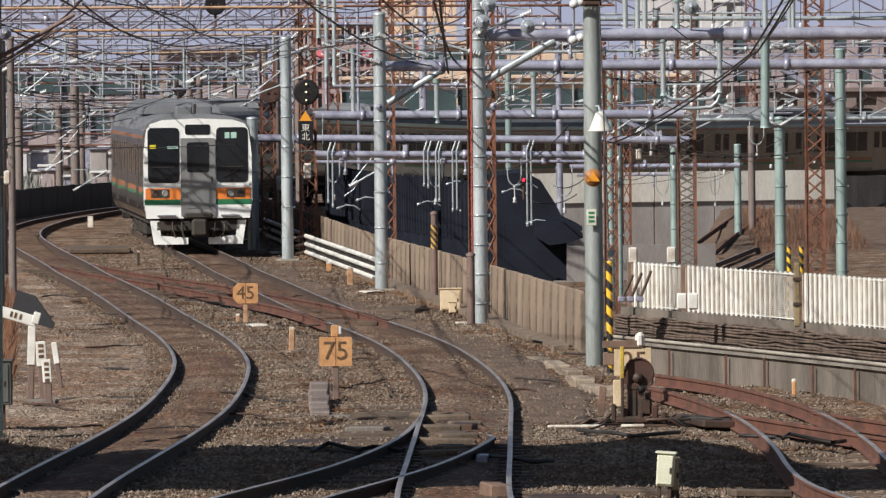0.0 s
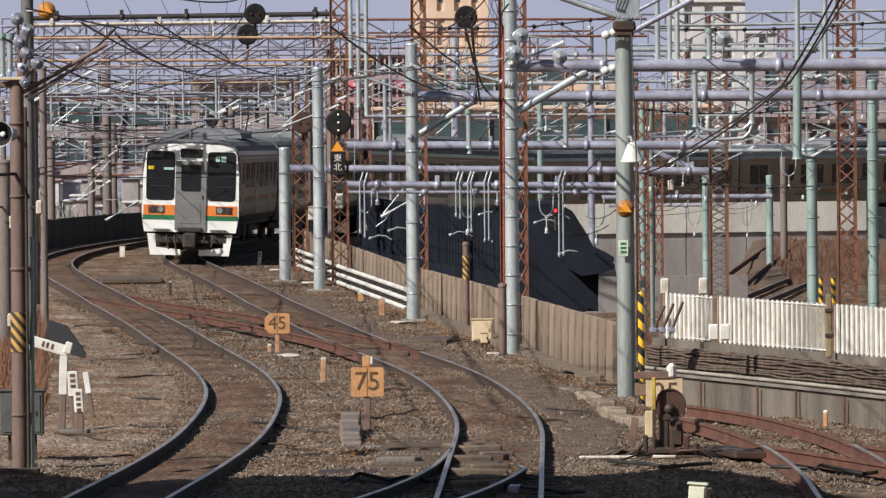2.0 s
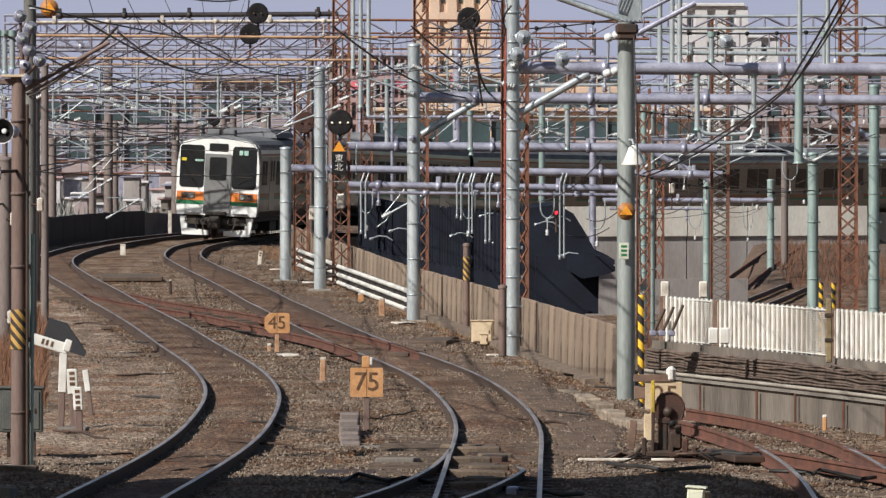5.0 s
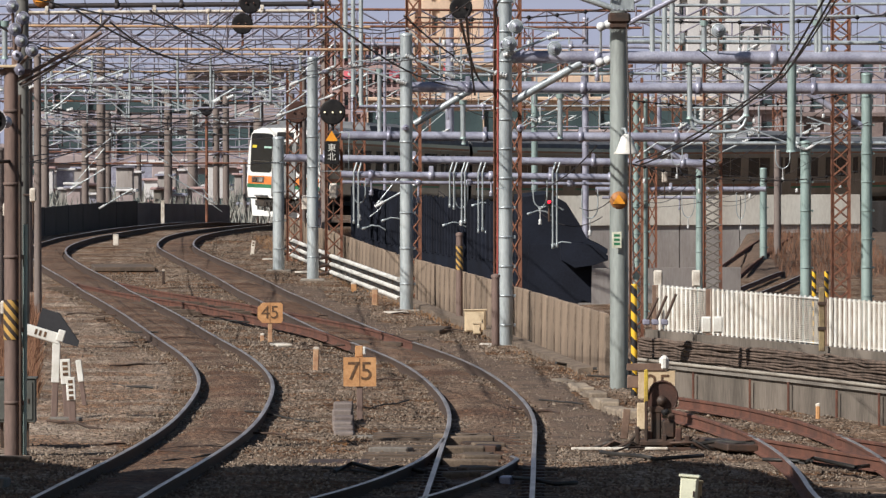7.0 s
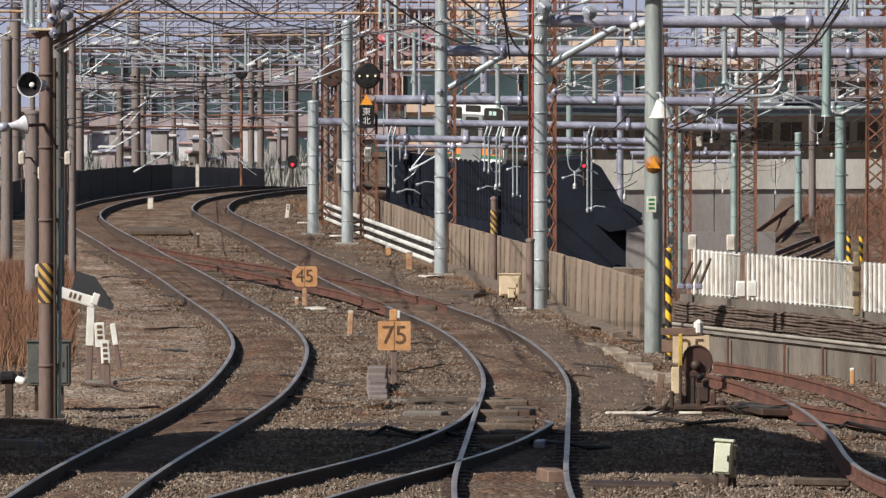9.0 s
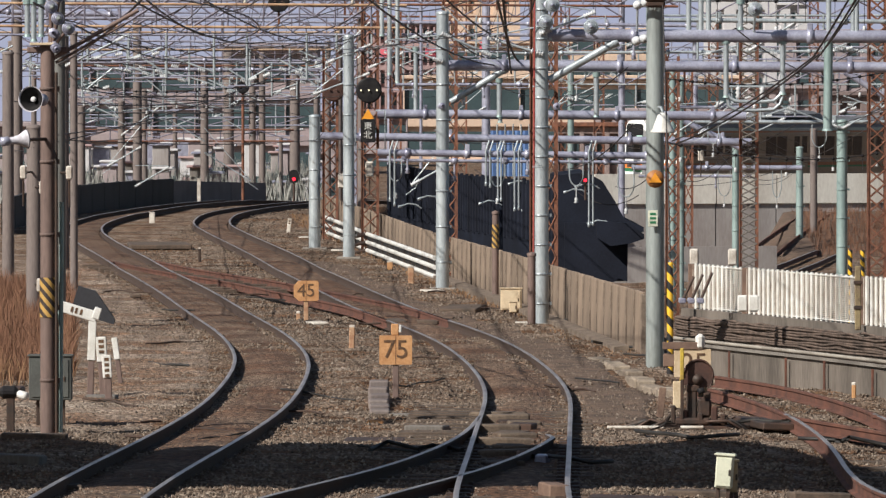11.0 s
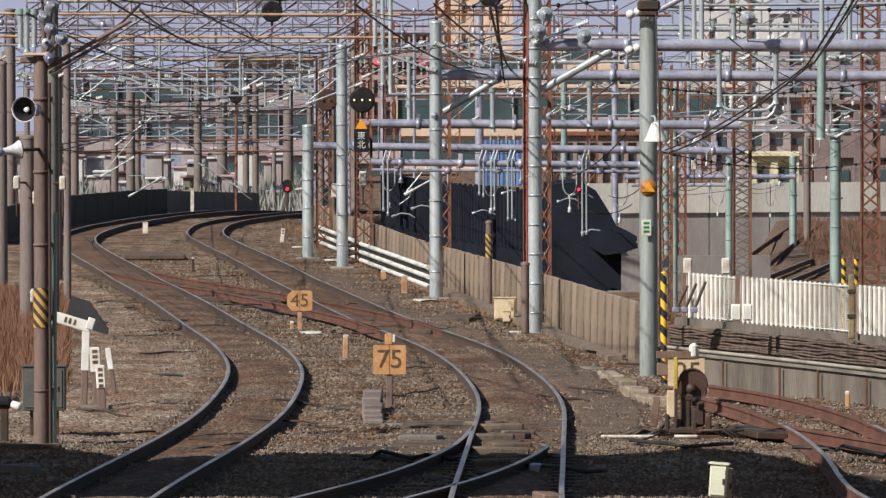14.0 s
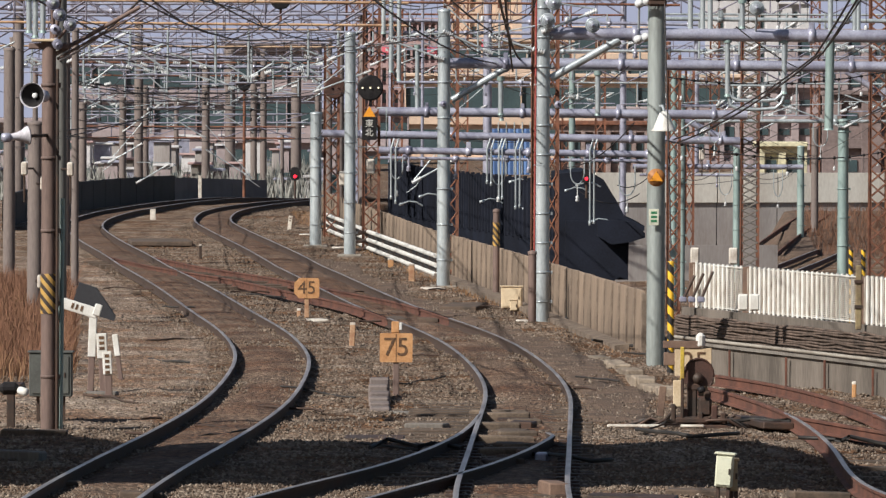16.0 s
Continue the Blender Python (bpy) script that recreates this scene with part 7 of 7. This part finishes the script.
for x, y, w, h in ((0.72, 88.2, 0.75, 0.05), (0.80, 86.6, 0.62, 0.09), (1.02, 85.2, 0.42, 0.07), (0.68, 83.6, 0.55, 0.10), (0.90, 82.0, 0.48, 0.07), (0.74, 80.6, 0.70, 0.08), (0.95, 79.2, 0.52, 0.06), (0.70, 77.8, 0.60, 0.08)):
    ob = part("turnout_timber", Shape().box((0, 0, h / 2 - 0.03), (w, 0.26, h + 0.06), 0.02), PALE_TIMBER)
    ob.matrix_basis = pose(x, y, -0.12, random.uniform(-1, 1), random.uniform(-2, 2), random.uniform(-7, 7))
    tagged(ob, "worn dusty timber end showing between the turnout rails", "timber", "turnout timbers")
random.seed(52)
for i in range(34):
    y = random.uniform(78, 150)
    x = random.uniform(-0.055, 0.035) * y
    n = random.randint(3, 6)
    step = random.uniform(0.12, 0.24)
    turn = random.uniform(-0.9, 0.9)
    pts = [Vector((x + step * k, y + turn * step * k * 4 + random.uniform(-0.25, 0.25), grade(y) - 0.12 + random.uniform(0.0, 0.035))) for k in range(n)]
    ob = part("old_cable", Shape().path(pts, random.uniform(0.012, 0.02), 5), random.choice((HOSE, DARK_IRON, RAIL_SIDE)))
    tagged(ob, "thin dark old cable lying across the ballast", "cable", "old cables on the ballast")
chair_mesh = Shape().box((0, 0, 0), (0.26, 0.16, 0.04), 0.01).mesh("rail_chair", DARK_IRON)
chairs = thing("rail_chairs", "dark iron rail chairs along the turnout rails", "rail chair", kind="structure")
for line, y0, y1 in ((MAIN, 66, 82),):
    a, b = sorted((line.near(y0), line.near(y1)))
    k = a
    while k < b:
        for off in (-0.566, 0.566):
            p, d = line.beside(off, -0.12, k, k + 0.5)[0], line.ahead(k)
            ob = new("rail_chair", chair_mesh)
            ob.parent = chairs
            ob.matrix_basis = Matrix.Translation(p) @ Matrix.Rotation(math.atan2(d.y, d.x) - math.pi / 2, 4, "Z")
        k += 0.68


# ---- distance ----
# distance haze is mixed into the mauve, tan and pale wall colours
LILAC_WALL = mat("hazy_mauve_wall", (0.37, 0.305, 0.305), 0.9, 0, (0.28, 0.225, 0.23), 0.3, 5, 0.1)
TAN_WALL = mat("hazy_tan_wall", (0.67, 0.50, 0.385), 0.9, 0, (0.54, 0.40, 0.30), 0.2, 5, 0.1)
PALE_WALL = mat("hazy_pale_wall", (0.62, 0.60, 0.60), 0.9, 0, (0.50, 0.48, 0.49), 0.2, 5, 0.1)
BROWN_WALL = mat("dull_brown_wall", (0.25, 0.19, 0.18), 0.9, 0, (0.13, 0.098, 0.094), 0.4, 5, 0.1)
BLUE_SHEET = mat("blue_plastic_sheet", (0.10, 0.19, 0.40), 0.6, 0, (0.07, 0.13, 0.30), 1, 8, 0.3)
ROOF_PINK = mat("dull_red_roof", (0.42, 0.29, 0.28), 0.9, 0, (0.33, 0.22, 0.215), 0.5, 5, 0.1)
FAR_GLASS = mat("far_window_glass", (0.06, 0.092, 0.10), 0.25, 0, (0.045, 0.065, 0.072), 0.5, 5, 0)


def building(x0, x1, top, d, wall, label, floors, bays, window=0.62, deep=14, base=-4.0, roof=None, tall=0.45):
    """Walls with recessed window openings closed by glass, storey by storey, and a roof slab."""
    w, h = x1 - x0, top - base
    t = thing("building", label, "building", ((x0 + x1) / 2, d, base), "far buildings")
    part("wall", Shape().box((0, deep / 2 + 0.4, h / 2), (w, deep, h)), wall, t)
    part("roof", Shape().box((0, deep / 2 + 0.1, h + 0.15), (w + 0.5, deep + 0.9, 0.3), 0.05), roof or wall, t)
    fh = h / floors
    bw = w / bays
    pane = Shape().box((0, 0, 0), (bw * window, 0.08, fh * tall), 0.0).mesh("window", FAR_GLASS)
    for f in range(floors):
        part("storey_band", Shape().box((0, 0.25, (f + 0.98) * fh), (w, 0.5, fh * 0.22), 0.02), wall, t)
        for b in range(bays):
            ob = new("window", pane)
            ob.parent = t
            ob.location = (-w / 2 + (b + 0.5) * bw, 0.36, (f + 0.5) * fh)
    for b in range(bays + 1):
        part("pier", Shape().box((-w / 2 + b * bw, 0.2, h / 2), (bw * (1 - window) * 0.7, 0.42, h), 0.02), wall, t)
    return t


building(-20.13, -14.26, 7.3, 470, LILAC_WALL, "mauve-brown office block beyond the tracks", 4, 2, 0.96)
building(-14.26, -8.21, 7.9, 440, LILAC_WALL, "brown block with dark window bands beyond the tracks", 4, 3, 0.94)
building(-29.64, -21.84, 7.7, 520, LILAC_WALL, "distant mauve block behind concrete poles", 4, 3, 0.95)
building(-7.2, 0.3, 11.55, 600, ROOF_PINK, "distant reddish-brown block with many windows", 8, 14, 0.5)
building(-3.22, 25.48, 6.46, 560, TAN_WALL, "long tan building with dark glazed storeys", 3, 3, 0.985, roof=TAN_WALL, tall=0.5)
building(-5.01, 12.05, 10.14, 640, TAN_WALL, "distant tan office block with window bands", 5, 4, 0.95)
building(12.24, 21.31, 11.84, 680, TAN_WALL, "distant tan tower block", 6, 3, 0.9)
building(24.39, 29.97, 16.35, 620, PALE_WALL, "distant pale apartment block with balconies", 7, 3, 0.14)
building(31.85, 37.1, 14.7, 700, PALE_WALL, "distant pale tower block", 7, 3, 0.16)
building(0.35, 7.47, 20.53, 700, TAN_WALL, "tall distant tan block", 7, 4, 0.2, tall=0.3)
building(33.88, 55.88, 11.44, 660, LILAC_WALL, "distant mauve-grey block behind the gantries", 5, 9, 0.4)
building(11.04, 21.84, 3.69, 480, LILAC_WALL, "low mauve shed behind the viaduct", 2, 10, 0.6)
building(19.57, 24.94, 5.21, 430, LILAC_WALL, "dull brown building behind the viaduct", 5, 4, 0.5, tall=0.22)
building(24.01, 36.26, 4.76, 420, BROWN_WALL, "large dull brown building beside the viaduct", 3, 5, 0.3, tall=0.25)
building(18.7, 21.2, 1.65, 400, mat("cream_shop_wall", (0.72, 0.66, 0.45), 0.8), "small cream building behind the parapet", 2, 2, 0.5, deep=6)
building(-32.39, -23.08, 2.81, 430, LILAC_WALL, "low mauve block behind leaning concrete poles", 3, 2, 0.95)
building(-9.33, -2.67, 3.48, 500, LILAC_WALL, "low mauve block behind the lattice masts", 3, 2, 0.95)
building(7.37, 13.97, 2.79, 440, mat("dull_mauve_shed", (0.30, 0.225, 0.205), 0.8), "dull mauve shed with a red roof behind the pipe beams", 2, 8, 0.5, deep=6, roof=RUST)
sheet = thing("sheeted_scaffold", "blue sheeting hung on a scaffold behind the viaduct", "scaffold", (4.39, 425, -4))
for k in range(6):
    x = (k - 2.5) * 0.5
    part("sheet", Shape().sweep([(x - 0.25, 0, 0), (x, -0.08, 0), (x + 0.25, 0, 0)], [(-0.03, 0.0), (-0.03, 6.6), (0.03, 6.6), (0.03, 0.0)]), BLUE_SHEET, sheet)
    part("pole", Shape().tube((x - 0.25, -0.1, 0), (x - 0.25, -0.1, 7.0), 0.04, n=6), GALV, sheet)

random.seed(21)
for i in range(110):
    y = random.uniform(300, 420)
    x, top = random.uniform(-0.068, -0.014) * y, 3.85 - random.uniform(0.0037, 0.0105) * y
    w = random.uniform(0.2, 0.9)
    m = random.choice((PALE_WALL, LILAC_WALL, GREY_CONCRETE, LILAC_WALL, CONCRETE_DARK, GALV_DARK))
    t = thing("hut", "small trackside hut among the far poles", "hut", (x, y, -0.5), "far huts")
    part("wall", Shape().box((0, 0, top / 2 + 0.2), (w, 1.5, top + 0.4), 0.03), m, t)
    part("roof", Shape().box((0, 0, top + 0.45), (w + 0.3, 1.8, 0.12), 0.03), random.choice((PALE_WALL, ROOF_PINK, GALV_DARK)), t)
    part("door", Shape().box((w * 0.2, -0.77, top * 0.4), (0.4, 0.04, 0.8), 0.01), FAR_GLASS, t)

backdrop = part("backdrop", Shape().add([(-700, 2600, -60), (700, 2600, -60), (700, 2600, 500), (-700, 2600, 500)], [[0, 1, 2, 3]]), glow("pale_lilac_sky", (0.395, 0.405, 0.515), 1.0))
tagged(backdrop, "pale lilac hazy sky beyond the city", "sky", kind="structure")

# ---- an unseen deck added overhead, whose shade lies over the near tracks ----
bridge = thing("road_bridge", "unseen concrete deck added high overhead to shade the near tracks", "bridge", (0, 0, 0), kind="structure")


def shade_deck():
    """A shading deck whose uneven far edge shapes the shadow and draws back beyond the last track."""
    xs = [-50 + 0.5 * i for i in range(181)]
    far = [float(np.interp(x, [-50, -14.7, -13.4, -12.6, -11.9, -10.8, -9.9, -7.7, -6.1, -5.6, -5.1, -4.6, -3.5, 40], [74.8, 74.5, 73.6, 70.9, 71.8, 73.4, 72.9, 72.3, 73.9, 73.7, 71.8, 69.0, 67.3, 66.0]))
           + 0.35 * noise.noise((x * 1.3, 4.0, 1.0)) for x in xs]
    vs = [(x, y, z) for z in (7.7, 8.9) for x, f in zip(xs, far) for y in (64.6, f)]
    n = len(xs)
    fs = []
    for i in range(n - 1):
        a, b, c, d = 2 * i, 2 * i + 1, 2 * i + 3, 2 * i + 2
        fs += [[a, b, c, d], [2 * n + d, 2 * n + c, 2 * n + b, 2 * n + a], [b, 2 * n + b, 2 * n + c, c], [d, 2 * n + d, 2 * n + a, a]]
    fs += [[0, 2 * n, 2 * n + 1, 1], [2 * n - 2, 2 * n - 1, 4 * n - 1, 4 * n - 2]]
    part("deck", Shape().add(vs, fs), CONCRETE_DARK, bridge)


shade_deck()
for x in (-40, 38):
    part("pier", Shape().box((x, 65.4, 3.7), (2.0, 1.4, 8.0), 0.2), CONCRETE_DARK, bridge)


# ---- weeds and loose stones ----
def weeds(name, label, count, place, height, material, seed, wide=0.008):
    random.seed(seed)
    s = Shape()
    for _ in range(count):
        x, y, z = place()
        h = height * random.uniform(0.4, 1.0)
        a = random.uniform(0, math.pi)
        lean = Vector((random.uniform(-0.35, 0.35), random.uniform(-0.35, 0.35), 1)) * h
        w = Vector((math.cos(a), math.sin(a), 0)) * wide
        p = Vector((x, y, z))
        m = p + lean * 0.55
        s.add([p - w, p + w, m + w * 0.8, m - w * 0.8, p + lean + Vector((random.uniform(-0.1, 0.1), 0, -0.04))], [[0, 1, 2, 3], [3, 2, 4]])
    tagged(part(name, s, material), label, "weeds", kind="stuff")


weeds("dry_weeds", "tall dry rust-brown weeds beside the poles", 11000, lambda: (lambda y: (random.uniform(-0.072, -0.0545) * y, y, -0.22))(random.uniform(100, 150)), 0.75, WEED, 3)
weeds("dry_weeds", "tall dry straw weeds beside the poles", 2500, lambda: (lambda y: (random.uniform(-0.072, -0.0545) * y, y, -0.22))(random.uniform(98, 140)), 0.6, STRAW, 4)
weeds("dry_weeds", "dry brown weeds on the bank by the lower tracks", 9000, lambda: (random.uniform(12.2, 17), random.uniform(240, 262), -2.3), 0.6, WEED, 6)
weeds("dry_weeds", "tall rust-brown weeds heaped before the pale wall", 4000, lambda: (lambda x, y: (x, y, bank_z(x, y) - 0.05))(random.uniform(14.5, 19.0), random.uniform(262, 281)), 0.6, WEED, 7)
weeds("bare_shrubs", "bare grey-green shrubs among the far poles", 5500, lambda: (lambda y: (random.uniform(-0.066, -0.018) * y, y, -0.3))(random.uniform(285, 400)), 1.7, mat("bare_grey_twig", (0.36, 0.35, 0.32), 0.95, 0, (0.15, 0.155, 0.14), 1.2, 9, 0), 17, 0.03)
weeds("dry_weeds", "thin dry weeds along the concrete fence", 2500, lambda: (lambda p: (p.x - random.uniform(0.1, 0.7), p.y, p.z - 0.2))(FENCE.at(random.uniform(0, FENCE.length))), 0.18, STRAW, 8)


CELLS = {}


def sunk_grid(x, y):
    k = (round(x / 0.4), round(y))
    if k not in CELLS:
        CELLS[k] = sunk(k[0] * 0.4, k[1])
    return CELLS[k]


def stones():
    random.seed(9)
    s = Shape()
    forms = []
    for _ in range(12):
        pts = []
        for p in ((1, 0, 0), (-1, 0, 0), (0, 1, 0), (0, -1, 0), (0, 0, 1), (0, 0, -1)):
            pts.append(Vector(p) * random.uniform(0.7, 1.3) + Vector((random.uniform(-0.3, 0.3), random.uniform(-0.3, 0.3), random.uniform(-0.3, 0.3))))
        forms.append(pts)
    faces = [[0, 2, 4], [2, 1, 4], [1, 3, 4], [3, 0, 4], [2, 0, 5], [1, 2, 5], [3, 1, 5], [0, 3, 5]]
    for n in range(86000):
        y = 66 + 74 * random.random() ** 1.6 if n < 56000 else random.uniform(118, 250)
        x = random.uniform(-8.2, 8.2) * (y / 120 if n < 56000 else 1.0)
        if lower(x, y) > 0:
            continue
        r = random.uniform(0.009, 0.027) * (1.0 if n < 56000 else 1.3)
        z = grade(y) - 0.13 - sunk_grid(x, y) - 0.045 * min(1, max(0, (y - 118) / 20)) + 0.05 * noise.noise((x * 0.5, y * 0.22, 3.0)) + 0.03 * noise.noise((x * 2.3, y * 1.1, 7.0))
        c = Vector((x, y, z))
        s.add([c + p * r for p in random.choice(forms)], faces)
    tagged(part("ballast_stones", s, STONES), "loose crushed ballast stones in grey and brown", "stones", kind="stuff")


def stone_material():
    m = bpy.data.materials.new("loose_ballast")
    m.use_nodes = True
    nt = m.node_tree
    geo = nt.nodes.new("ShaderNodeNewGeometry")
    ramp = nt.nodes.new("ShaderNodeValToRGB")
    e = ramp.color_ramp.elements
    e[0].color, e[1].color = (0.085, 0.062, 0.047, 1), (0.29, 0.235, 0.185, 1)
    mid = e.new(0.6)
    mid.color = (0.155, 0.112, 0.082, 1)
    nt.links.new(geo.outputs["Random Per Island"], ramp.inputs[0])
    b = nt.nodes["Principled BSDF"]
    nt.links.new(ramp.outputs[0], b.inputs["Base Color"])
    b.inputs["Roughness"].default_value = 0.95
    return m


STONES = stone_material()
stones()


# ---- motion ----
TAIL = [(0.0, 184.7), (1.5, 200.0), (3.5, 223.5), (7.0, 260.0), (10.5, 290.0), (12.5, 306.0)]
TAIL_FIT = np.polyfit([t for t, y in TAIL], [MAIN.near(y) for t, y in TAIL], 3)


def motions():
    for i, car in enumerate(cars):
        rows = []
        for k in range(33):
            t = k * 0.5
            s = float(np.polyval(TAIL_FIT, t)) + 9.75 + 19.9 * i
            a, b = MAIN.at(s - 6.9), MAIN.at(s + 6.9)
            c, d = (a + b) / 2, b - a
            lean = 2.6 * min(1, max(0, (c.y - 200) / 22))
            sway = float(np.interp(c.y, [193, 205, 216, 222, 232, 238, 245, 264, 275], [0.02, 0.08, 0.15, 0.15, 0.07, 0.0, 0.02, 0.11, 0.11]))
            yaw = math.degrees(math.atan2(-d.x, d.y))
            rise = math.degrees(math.atan2(d.z, math.hypot(d.x, d.y)))
            rows.append((t, Matrix.Translation(c) @ pose(sway, 0, 0, 0, 0, yaw) @ pose(0, 0, 0, rise, lean, 0)))
        walk(car, rows)
    # the row of lit lamps turns from upright to slanting, then to level, once the train has passed
    walk(lamp_row, [(0.0, pose(0, 0, 0)), (3.88, pose(0, 0, 0)), (3.96, pose(0, 0, 0, 0, 45, 0)), (4.8, pose(0, 0, 0, 0, 45, 0)), (4.88, pose(0, 0, 0, 0, 89.5, 0)), (16.0, pose(0, 0, 0, 0, 89.5, 0))])


motions()
